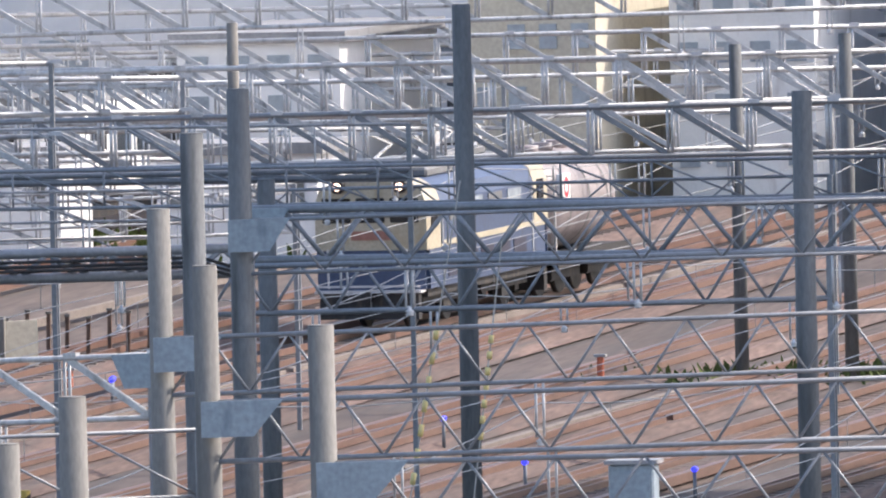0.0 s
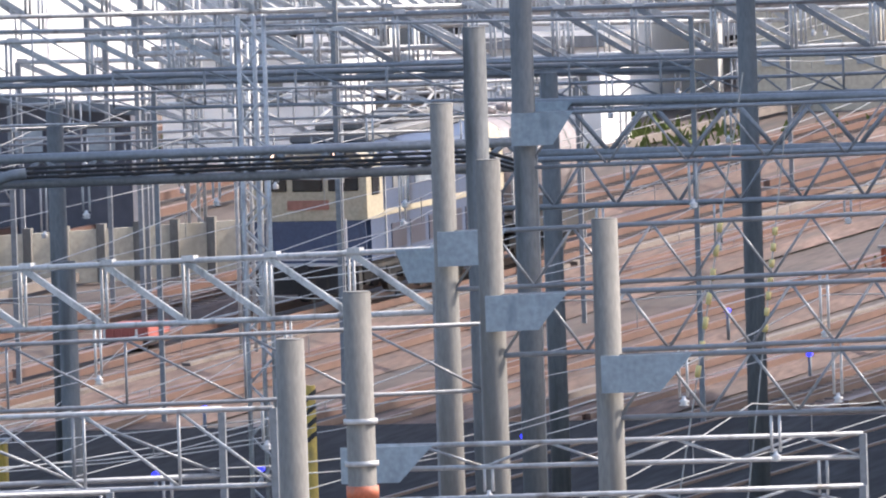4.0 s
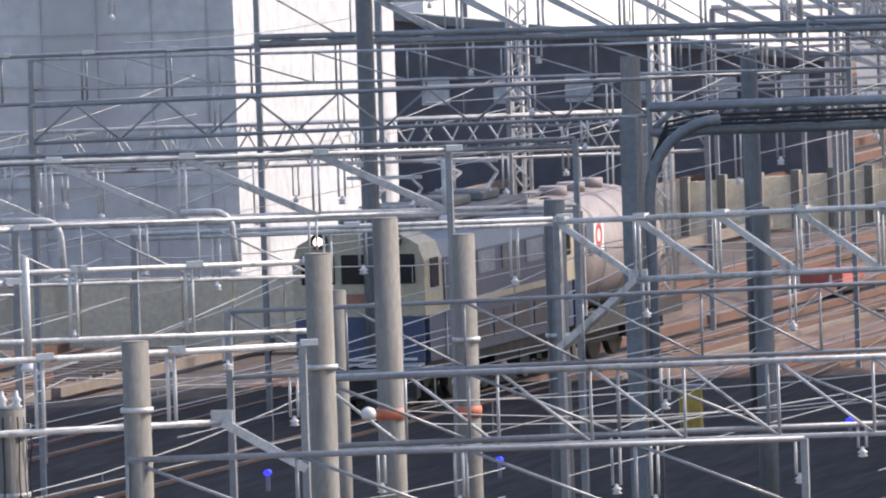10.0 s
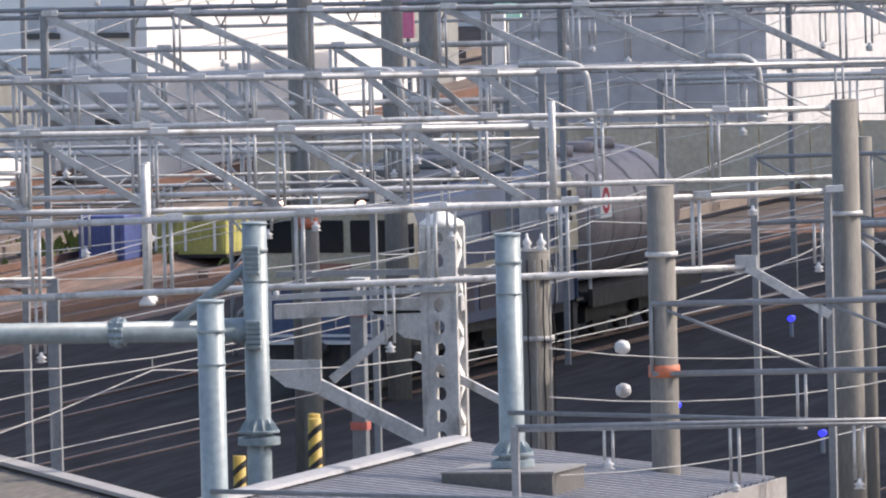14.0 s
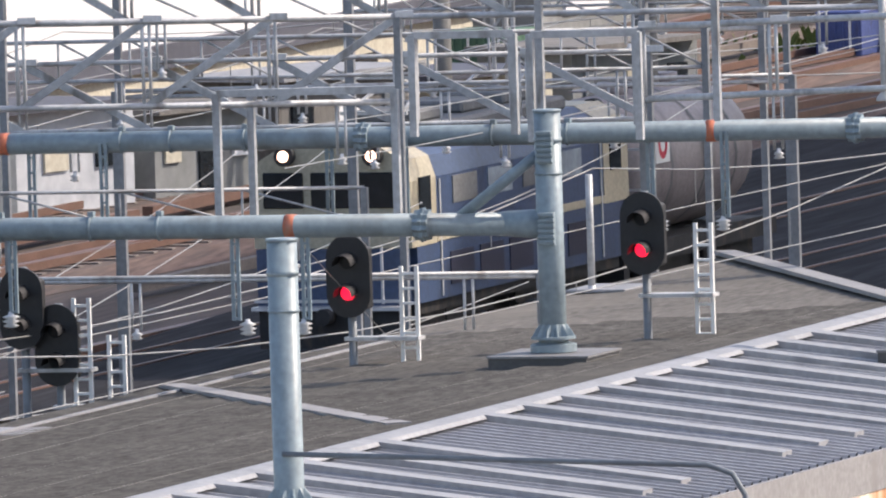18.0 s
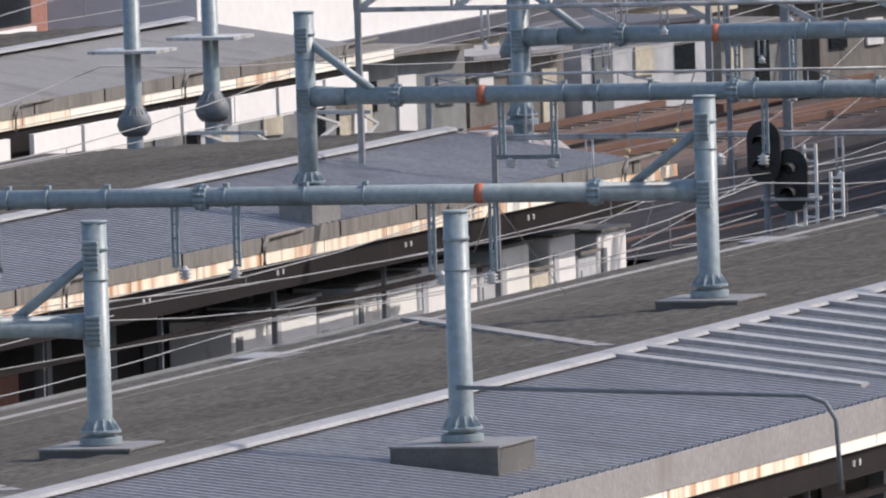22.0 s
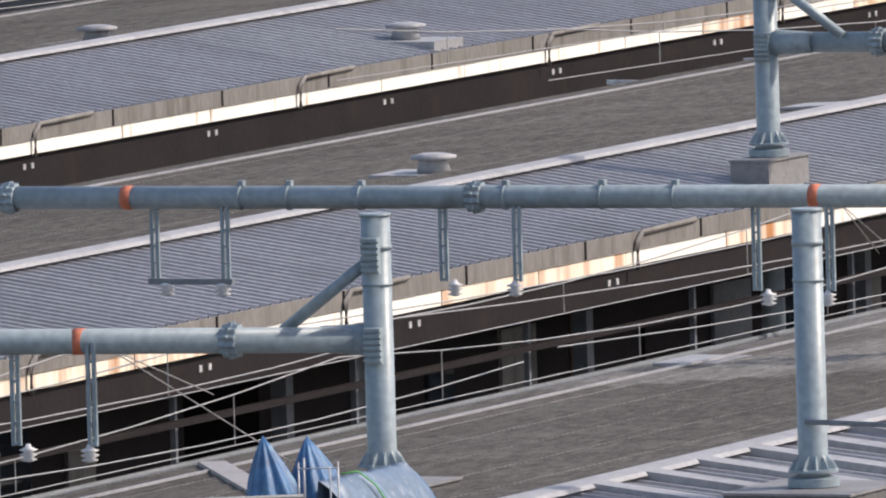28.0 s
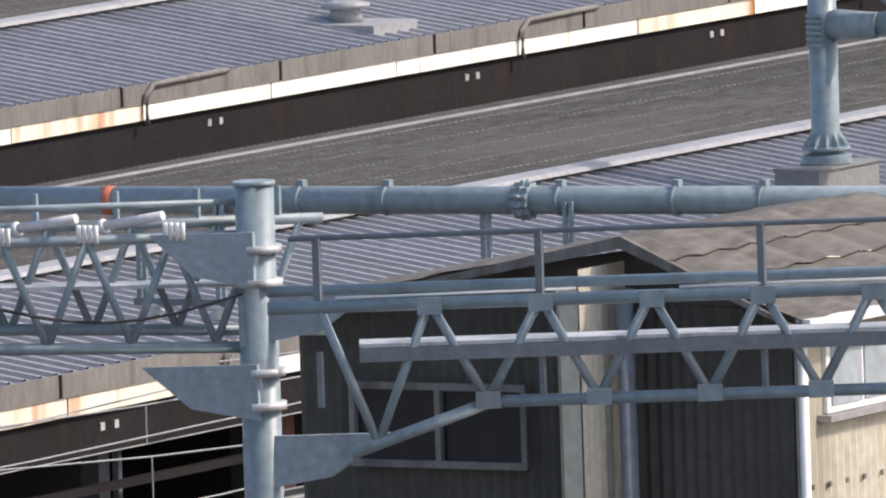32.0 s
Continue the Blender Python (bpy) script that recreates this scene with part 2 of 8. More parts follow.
M = {
    "steel": mat("grey_green_paint", (0.23, 0.29, 0.32), 0.42, 0.0, 0.12, 0.9, 9, 0.05, (0.16, 0.19, 0.2), 0.15),
    "steel_dark": mat("dark_grey_paint", (0.165, 0.185, 0.205), 0.5, 0.0, 0.15, 1.0, 9, 0.05),
    "galv": mat("galvanised_steel", (0.52, 0.525, 0.53), 0.42, 0.1, 0.25, 2.0, 18, 0.08, (0.24, 0.24, 0.24), 0.25, spec=0.35),
    "truss": mat("weathered_truss_paint", (0.43, 0.44, 0.455), 0.45, 0.1, 0.25, 1.4, 12, 0.08, (0.2, 0.19, 0.18), 0.25, spec=0.35),
    # darker copy of the pole concrete, for poles that read as shaded
    "pole_dark": mat("pole_concrete_shaded", (0.145, 0.152, 0.155), 0.85, 0.0, 0.2, 1.3, 22, 0.2, (0.06, 0.062, 0.062), 0.3, stretch=(1, 1, 0.3)),
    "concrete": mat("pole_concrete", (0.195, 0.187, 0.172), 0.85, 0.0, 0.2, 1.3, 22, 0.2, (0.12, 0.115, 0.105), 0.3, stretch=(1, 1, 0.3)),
    # darkened for the shade on the canopy plinths' near faces
    "plinth": mat("plinth_grey", (0.1, 0.1, 0.1), 0.8, 0.0, 0.2, 1.2, 16, 0.15, (0.09, 0.09, 0.088), 0.3),
    "orange": mat("orange_band", (0.52, 0.15, 0.08), 0.6, 0, 0.2, 3, 20, 0.05, (0.4, 0.2, 0.14), 0.2),
    "yellow": mat("yellow_paint", (0.45, 0.31, 0.06), 0.6, 0, 0.2, 3, 20, 0.05, (0.25, 0.18, 0.06), 0.2),
    "roof_blue": mat("blue_grey_roof_sheet", (0.268, 0.27, 0.288), 0.5, 0.0, 0.13, 0.35, 10, 0.06, (0.22, 0.22, 0.23), 0.2, 0.04),
    "roof_brown": mat("weathered_slate_sheet", (0.124, 0.115, 0.103), 0.95, 0.0, 0.3, 0.16, 9, 0.4, (0.145, 0.134, 0.118), 0.28, 0.1, stretch=(1, 0.3, 1), fine_amt=0.85),
    "roof_pale": mat("pale_roof_sheet", (0.3, 0.303, 0.315), 0.5, 0, 0.12, 0.8, 10, 0.05, (0.22, 0.223, 0.233), 0.25),
    "gutter": mat("gutter_grey", (0.19, 0.18, 0.168), 0.8, 0, 0.22, 1.5, 14, 0.15, (0.11, 0.1, 0.09), 0.3, stretch=(1, 1, 0.3)),
    "fascia": mat("cream_fascia", (0.9, 0.88, 0.8), 0.6, 0, 0.05, 1.5, 14, 0.05, (0.55, 0.3, 0.14), 0.02, stretch=(1, 1, 0.4)),
    "fascia_rust": mat("rusted_fascia", (0.88, 0.8, 0.66), 0.7, 0, 0.1, 1.5, 14, 0.1, (0.5, 0.2, 0.06), 0.6, stretch=(1, 0.8, 0.25)),
    # near-black for undersides: shade put into the colour, and the beams' own black
    "under": mat("beam_black_and_shade", (0.021, 0.018, 0.019), 0.7, 0, 0.25, 1.0, 10, 0.1, (0.03, 0.024, 0.021), 0.12, spec=0.12),
    "asphalt": mat("platform_asphalt", (0.12, 0.115, 0.11), 0.9, 0, 0.2, 0.8, 20, 0.2),
    "ballast": mat("rusty_ballast", (0.132, 0.089, 0.074), 0.95, 0, 0.4, 0.9, 9, 0.5, (0.09, 0.075, 0.068), 0.45, stretch=(1, 0.1, 1), fine_amt=0.9),
    "ground": mat("dark_ground", (0.098, 0.076, 0.067), 0.95, 0, 0.4, 0.6, 5, 0.4, (0.06, 0.057, 0.055), 0.4, stretch=(1, 0.1, 1), fine_amt=0.8),
    "rail": mat("rail_steel", (0.17, 0.098, 0.075), 0.45, 0.1, 0.2, 2, 20, 0.05),
    "sleeper": mat("concrete_sleeper", (0.2, 0.17, 0.15), 0.9, 0, 0.2, 2, 20, 0.2),
    "blue": mat("loco_blue", (0.052, 0.082, 0.155), 0.4, 0, 0.12, 1, 12, 0.04, (0.045, 0.06, 0.1), 0.15),
    "cream": mat("loco_cream", (0.46, 0.41, 0.305), 0.45, 0, 0.1, 1, 12, 0.04, (0.4, 0.33, 0.22), 0.08),
    "black": mat("black_underframe", (0.025, 0.025, 0.027), 0.7, 0, 0.25, 2, 14, 0.1, (0.07, 0.055, 0.045), 0.25),
    "loco_roof": mat("loco_roof_grey", (0.16, 0.165, 0.17), 0.7, 0, 0.2, 1.5, 14, 0.1),
    "glass": mat("dark_glass", (0.02, 0.025, 0.03), 0.08, 0, 0.1, 1, 5, 0.0),
    "lamp": mat("lit_headlight", (1, 0.9, 0.8), 0.3, 0, 0, 1, 5, 0, glow=(1, 0.62, 0.45), power=3.2),
    "red_light": mat("red_signal_light", (0.6, 0.02, 0.03), 0.3, 0, 0, 1, 5, 0, glow=(1, 0.01, 0.05), power=1.1),
    "blue_light": mat("blue_signal_light", (0.03, 0.03, 0.7), 0.3, 0, 0, 1, 5, 0, glow=(0.03, 0.04, 1), power=1.0),
    "signal": mat("signal_black", (0.02, 0.02, 0.022), 0.55, 0, 0.2, 2, 14, 0.05),
    "white": mat("white_paint", (0.8, 0.8, 0.78), 0.6, 0, 0.06, 0.8, 12, 0.05, (0.6, 0.58, 0.55), 0.1),
    "tank": mat("pale_tank", (0.28, 0.245, 0.245), 0.5, 0, 0.12, 0.7, 12, 0.05, (0.17, 0.15, 0.15), 0.3),
    "wire": mat("contact_wire", (0.35, 0.345, 0.335), 0.35, 0.2, 0.15, 2, 10, 0.0),
    "ceramic": mat("white_insulator", (0.62, 0.62, 0.63), 0.25, 0, 0.05, 3, 20, 0.0),
    "bldg_grey": mat("grey_cladding", (0.5, 0.52, 0.55), 0.7, 0, 0.1, 0.15, 3, 0.05, (0.42, 0.435, 0.46), 0.2),
    "bldg_white": mat("white_cladding", (0.82, 0.82, 0.82), 0.6, 0, 0.05, 0.15, 3, 0.03),
    "bldg_dark": mat("dark_shed_side", (0.085, 0.09, 0.115), 0.6, 0, 0.25, 0.2, 3, 0.05),
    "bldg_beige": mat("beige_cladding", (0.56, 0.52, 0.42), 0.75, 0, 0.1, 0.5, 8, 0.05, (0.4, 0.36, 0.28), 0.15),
    # gable wall colour, darkened for the side turned from the sun
    "house_dark": mat("shaded_corrugated_wall", (0.075, 0.07, 0.062), 0.8, 0, 0.25, 0.8, 9, 0.1, (0.06, 0.055, 0.05), 0.3),
    "brick_red": mat("brick_red_wall", (0.35, 0.17, 0.13), 0.8, 0, 0.15, 0.4, 8, 0.1),
    "tarp": mat("blue_tarpaulin", (0.04, 0.13, 0.27), 0.55, 0, 0.35, 3.5, 10, 0.3, (0.1, 0.23, 0.36), 0.25),
    "green": mat("weeds", (0.09, 0.12, 0.03), 0.9, 0, 0.3, 2, 12, 0.3),
    "hazard": mat("dark_hazard", (0.03, 0.03, 0.03), 0.7, 0, 0.1, 2, 12, 0.05),
    "purple": mat("dark_train_paint", (0.03, 0.032, 0.06), 0.4, 0, 0.15, 1, 12, 0.03),
    "roof_grey": mat("plain_grey_roofing", (0.2, 0.198, 0.2), 0.75, 0, 0.12, 0.3, 9, 0.1, (0.13, 0.128, 0.126), 0.2),
    "roof_tan": mat("newer_pale_slate_sheet", (0.215, 0.205, 0.188), 0.95, 0, 0.25, 0.2, 9, 0.4, (0.115, 0.105, 0.096), 0.3, 0.12, stretch=(1, 0.3, 1), fine_amt=0.8),
    "gutter_pale": mat("pale_grey_gutter", (0.27, 0.265, 0.268), 0.7, 0, 0.12, 0.6, 12, 0.08, (0.22, 0.21, 0.205), 0.1),
    # yard shade put into a near-black ground colour
    "shade_paving": mat("yard_shade_sheet", (0.034, 0.034, 0.038), 0.9, 0, 0.4, 1.2, 6, 0.3, (0.022, 0.022, 0.026), 0.4, stretch=(1, 0.08, 1), fine_amt=0.8, spec=0.08),
    "bldg_joint": mat("cladding_joint", (0.41, 0.425, 0.45), 0.7, 0, 0.1, 0.5, 3, 0.05),
    "bldg_mid": mat("dull_grey_cladding", (0.24, 0.25, 0.25), 0.8, 0, 0.2, 0.3, 3, 0.05, (0.17, 0.18, 0.17), 0.3),
    "windscreen": mat("pale_window", (0.35, 0.4, 0.44), 0.1, 0, 0.15, 1, 5, 0.0),
}


# ---- mesh helpers ----
def V(p):
    return Vector(p)


def box(bm, x0, x1, y0, y1, z0, z1, m=None, bev=0.0):
    vs = [bm.verts.new(v) for v in ((x0, y0, z0), (x1, y0, z0), (x1, y1, z0), (x0, y1, z0), (x0, y0, z1), (x1, y0, z1), (x1, y1, z1), (x0, y1, z1))]
    fs = [bm.faces.new([vs[i] for i in f]) for f in ((3, 2, 1, 0), (4, 5, 6, 7), (0, 1, 5, 4), (1, 2, 6, 5), (2, 3, 7, 6), (3, 0, 4, 7))]
    if bev:
        es = list({e for f in fs for e in f.edges})
        r = bmesh.ops.bevel(bm, geom=es, offset=bev, segments=1, affect="EDGES", profile=0.5)
        vs = list({v for f in r["faces"] for v in f.verts} | {v for v in vs if v.is_valid})
    if m is not None:
        bmesh.ops.transform(bm, matrix=m, verts=vs)
    return vs


def rod(bm, p, q, r, n=8, r2=None, smooth=True):
    """A round bar from p to q."""
    p, q = V(p), V(q)
    w = (q - p)
    if w.length < 1e-6:
        return
    turn = w.to_track_quat("Z", "Y").to_matrix()
    r2 = r if r2 is None else r2
    a = [bm.verts.new(p + turn @ V((r * math.cos(2 * math.pi * i / n), r * math.sin(2 * math.pi * i / n), 0))) for i in range(n)]
    b = [bm.verts.new(q + turn @ V((r2 * math.cos(2 * math.pi * i / n), r2 * math.sin(2 * math.pi * i / n), 0))) for i in range(n)]
    for i in range(n):
        f = bm.faces.new((a[i], a[(i + 1) % n], b[(i + 1) % n], b[i]))
        f.smooth = smooth and n > 5
    bm.faces.new(a[::-1])
    bm.faces.new(b)


def bar(bm, p, q, w, h=None):
    """A flat or square bar from p to q, w across and h high."""
    p, q = V(p), V(q)
    d = q - p
    if d.length < 1e-6:
        return
    h = h or w
    up = V((0, 0, 1)) if abs(d.normalized().z) < 0.95 else V((0, 1, 0))
    s = d.cross(up).normalized()
    u = s.cross(d).normalized()
    c = [(-w / 2, -h / 2), (w / 2, -h / 2), (w / 2, h / 2), (-w / 2, h / 2)]
    a = [bm.verts.new(p + s * i + u * j) for i, j in c]
    b = [bm.verts.new(q + s * i + u * j) for i, j in c]
    for i in range(4):
        bm.faces.new((a[i], a[(i + 1) % 4], b[(i + 1) % 4], b[i]))
    bm.faces.new(a[::-1])
    bm.faces.new(b)


def path(bm, pts, r, n=6):
    """One bent round bar through the points."""
    pts = [V(q) for q in pts]
    prev = None
    for i, q in enumerate(pts):
        d = (pts[min(i + 1, len(pts) - 1)] - pts[max(i - 1, 0)]).normalized()
        turn = d.to_track_quat("Z", "Y").to_matrix()
        ring = [bm.verts.new(q + turn @ V((r * math.cos(2 * math.pi * k / n), r * math.sin(2 * math.pi * k / n), 0))) for k in range(n)]
        if prev:
            for k in range(n):
                bm.faces.new((prev[k], prev[(k + 1) % n], ring[(k + 1) % n], ring[k])).smooth = n > 5
        else:
            bm.faces.new(ring[::-1])
        prev = ring
    bm.faces.new(prev)


def lathe(bm, base, prof, n=16):
    """A turned shape on a vertical axis: prof is (radius, height) from below up."""
    rings = []
    for r, z in prof:
        rings.append([bm.verts.new((base[0] + r * math.cos(2 * math.pi * i / n), base[1] + r * math.sin(2 * math.pi * i / n), base[2] + z)) for i in range(n)])
    for a, b in zip(rings[:-1], rings[1:]):
        for i in range(n):
            bm.faces.new((a[i], a[(i + 1) % n], b[(i + 1) % n], b[i])).smooth = True
    bm.faces.new(rings[0][::-1])
    bm.faces.new(rings[-1])


def prism(bm, pts, y0, y1):
    """A profile of (x, z) points drawn out along y."""
    a = [bm.verts.new((x, y0, z)) for x, z in pts]
    b = [bm.verts.new((x, y1, z)) for x, z in pts]
    k = len(pts)
    for i in range(k):
        bm.faces.new((a[i], a[(i + 1) % k], b[(i + 1) % k], b[i]))
    bm.faces.new(a[::-1])
    bm.faces.new(b)


def mesh_of(name, bm, material):
    bmesh.ops.recalc_face_normals(bm, faces=bm.faces[:])
    me = bpy.data.meshes.new(name)
    bm.to_mesh(me)
    bm.free()
    me.materials.append(M[material] if isinstance(material, str) else material)
    return me


def part(name, bm, material, parent=None, label=""):
    ob = new(name, mesh_of(name, bm, material))
    if parent is not None:
        ob.parent = parent
        ob.matrix_parent_inverse = parent.matrix_basis.inverted()
    return tagged(ob, label)


def thing(name, at, label, category, group="", kind=""):
    ob = new(name)
    ob.empty_display_size = 0.3
    ob.matrix_basis = Matrix.Translation(at)
    return tagged(ob, label, category, group, kind)


def piece(name, me, parent, m):
    ob = new(name, me)
    ob.parent = parent
    ob.matrix_parent_inverse = parent.matrix_basis.inverted()
    ob.matrix_basis = m
    return ob


def grade(y):
    """The ground's height: level at the platforms, rising slowly beyond them."""
    return float(np.interp(y, (285, 339.6, 401, 447, 486, 545), (0, 0.8, 1.76, 2.67, 3.56, 4.9)))


# ---- ground and tracks ----
bm = bmesh.new()
xs = [-3000, -1200, -500, -300, -220, -180, -150, -120, -90, -60, -30, 0, 40, 120, 500, 3000]
ys = [-3000, -600, -100, 0, 100, 200, 285, 330, 380, 430, 480, 545, 700, 1500, 5000]
grid = [[bm.verts.new((x, y, grade(y) - 0.25)) for x in xs] for y in ys]
for j in range(len(ys) - 1):
    for i in range(len(xs) - 1):
        bm.faces.new((grid[j][i], grid[j][i + 1], grid[j + 1][i + 1], grid[j + 1][i]))
tagged(part("ground", bm, "ground"), "dark brown railway yard ground", "ground", kind="structure")

# (x at the near end, x at the far end) of each track; all run along +y
TRACKS = ((-68.0, -52), (-72.2, -58), (-93.6, -71), (-97.6, -77), (-114.2, -95.3), (-118.0, -101), (-134.5, -106), (-138.5, -113), (-143, -120))


def track_x(k, y):
    a, b = TRACKS[k]
    s = max(0, (y - 255) / 230)
    return a + (b - a) * s


def build_track(k):
    lo, hi = 100, (540 if k < 6 else 440)
    t = thing("track", (track_x(k, lo), lo, grade(lo)), "rusty rails on brown ballast with sleepers", "track", "yard tracks", "structure")
    bed, rails = bmesh.new(), [bmesh.new(), bmesh.new()]
    ysteps = [lo] + [y for y in (255, 285, 330, 380, 430, 480, 540) if lo < y <= hi]
    for y0, y1 in zip(ysteps[:-1], ysteps[1:]):
        x0, x1, z0, z1 = track_x(k, y0), track_x(k, y1), grade(y0), grade(y1)
        a = [bed.verts.new(v) for v in ((x0 - 1.9, y0, z0 - 0.24), (x0 - 1.25, y0, z0 - 0.02), (x0 + 1.25, y0, z0 - 0.02), (x0 + 1.9, y0, z0 - 0.24))]
        b = [bed.verts.new(v) for v in ((x1 - 1.9, y1, z1 - 0.24), (x1 - 1.25, y1, z1 - 0.02), (x1 + 1.25, y1, z1 - 0.02), (x1 + 1.9, y1, z1 - 0.24))]
        for i in range(3):
            bed.faces.new((a[i], a[i + 1], b[i + 1], b[i]))
        for s, r in ((-1, rails[0]), (1, rails[1])):
            bar(r, (x0 + s * 0.57, y0, z0 + 0.09), (x1 + s * 0.57, y1, z1 + 0.09), 0.07, 0.15)
    bmesh.ops.remove_doubles(bed, verts=bed.verts[:], dist=0.001)
    part("ballast_bed", bed, "ballast", t)
    for r in rails:
        part("rail", r, "rail", t)
    sl = bmesh.new()
    y = 290.0
    while y < hi:
        x, z = track_x(k, y), grade(y)
        box(sl, x - 1.0, x + 1.0, y - 0.11, y + 0.11, z - 0.06, z + 0.012)
        y += 0.75
    tagged(part("sleepers", sl, "sleeper", t), kind="stuff")


for k in range(len(TRACKS)):
    build_track(k)

FAR_TRACKS = ((-96, -82, 340, 540), (-92, -77.5, 345, 540), (-88, -73, 350, 540), (-83, -68.5, 345, 540), (-79, -64, 340, 540), (-101, -88.5, 345, 540), (-74, -60, 340, 540))
for xa, xb, ya, yb in FAR_TRACKS:
    t = thing("track", (xa, ya, grade(ya)), "rusty rails on brown ballast in the far yard", "track", "yard tracks", "structure")
    bed, ra, rb_ = bmesh.new(), bmesh.new(), bmesh.new()
    cuts = [ya] + [y for y in (339.6, 401, 447, 486) if ya < y < yb] + [yb]
    for y0, y1 in zip(cuts[:-1], cuts[1:]):
        x0, x1 = xa + (xb - xa) * (y0 - ya) / (yb - ya), xa + (xb - xa) * (y1 - ya) / (yb - ya)
        z0, z1 = grade(y0), grade(y1)
        vs = [bed.verts.new(v) for v in ((x0 - 1.5, y0, z0 - 0.2), (x0 - 1.1, y0, z0 - 0.04), (x0 + 1.1, y0, z0 - 0.04), (x0 + 1.5, y0, z0 - 0.2), (x1 - 1.5, y1, z1 - 0.2), (x1 - 1.1, y1, z1 - 0.04), (x1 + 1.1, y1, z1 - 0.04), (x1 + 1.5, y1, z1 - 0.2))]
        for i in range(3):
            bed.faces.new((vs[i], vs[i + 1], vs[i + 5], vs[i + 4]))
        bar(ra, (x0 - 0.57, y0, z0 + 0.06), (x1 - 0.57, y1, z1 + 0.06), 0.07, 0.15)
        bar(rb_, (x0 + 0.57, y0, z0 + 0.06), (x1 + 0.57, y1, z1 + 0.06), 0.07, 0.15)
    bmesh.ops.remove_doubles(bed, verts=bed.verts[:], dist=0.001)
    part("ballast_bed", bed, "ballast", t)
    part("rail", ra, "rail", t)
    part("rail", rb_, "rail", t)

# cable troughs and further rails of the wide yard
rnd = random.Random(21)
for i in range(22):
    xa = -141 + i * 3.9 + rnd.random()
    ya = 352 + rnd.random() * 20
    sl_ = 0.078 + 0.012 * rnd.random()
    t = thing("cable_trough", (xa, ya, grade(ya)), "long low cable trough between the sidings", "cable trough", "cable troughs")
    y = ya
    while y < 530:
        y2 = y + 29.4
        p, q = V((xa + sl_ * (y - ya), y, grade(y) - 0.02)), V((xa + sl_ * (y2 - ya), y2, grade(y2) - 0.02))
        b = bmesh.new()
        bar(b, p, q, 0.22, 0.2)
        part("trough_section", b, ("sleeper", "rail", "rail")[i % 3], t)
        y += 30

# ---- platforms and their canopies ----
RIDGE, EAVE = 5.3, 4.75


def batten_sheet(w, run, drop, n=2):
    """A strip of sheet roofing: flat pans with n low standing seams; x runs down the slope from the ridge."""
    b = bmesh.new()
    h, pr = 0.046, []
    for i in range(n):
        y = w * i / n
        pr += [(y, 0), (y + 0.03, h), (y + 0.09, h), (y + 0.13, 0)]
    pr.append((w, 0))
    cols = [(b.verts.new((0, y, z)), b.verts.new((run, y, z - drop))) for y, z in pr]
    for (a0, a1), (b0, b1) in zip(cols[:-1], cols[1:]):
        b.faces.new((a0, b0, b1, a1))
    return b


def slate_sheet(w, run, drop, rows=12, waves=7):
    """A strip of corrugated slate in overlapping courses, each stepping over the next."""
    b = bmesh.new()
    prev = None
    for r in range(rows):
        for x, lift in ((run * r / rows, 0.0), (run * (r + 1) / rows, 0.045)):
            col = []
            for i in range(waves * 4 + 1):
                a = 2 * math.pi * i / 4
                col.append(b.verts.new((-x, w * i / (waves * 4), 0.024 * math.cos(a) - drop * x / run + lift)))
            if prev:
                for (p0, p1), (q0, q1) in zip(zip(prev[:-1], prev[1:]), zip(col[:-1], col[1:])):
                    b.faces.new((p0, p1, q1, q0))
            prev = col
    return b


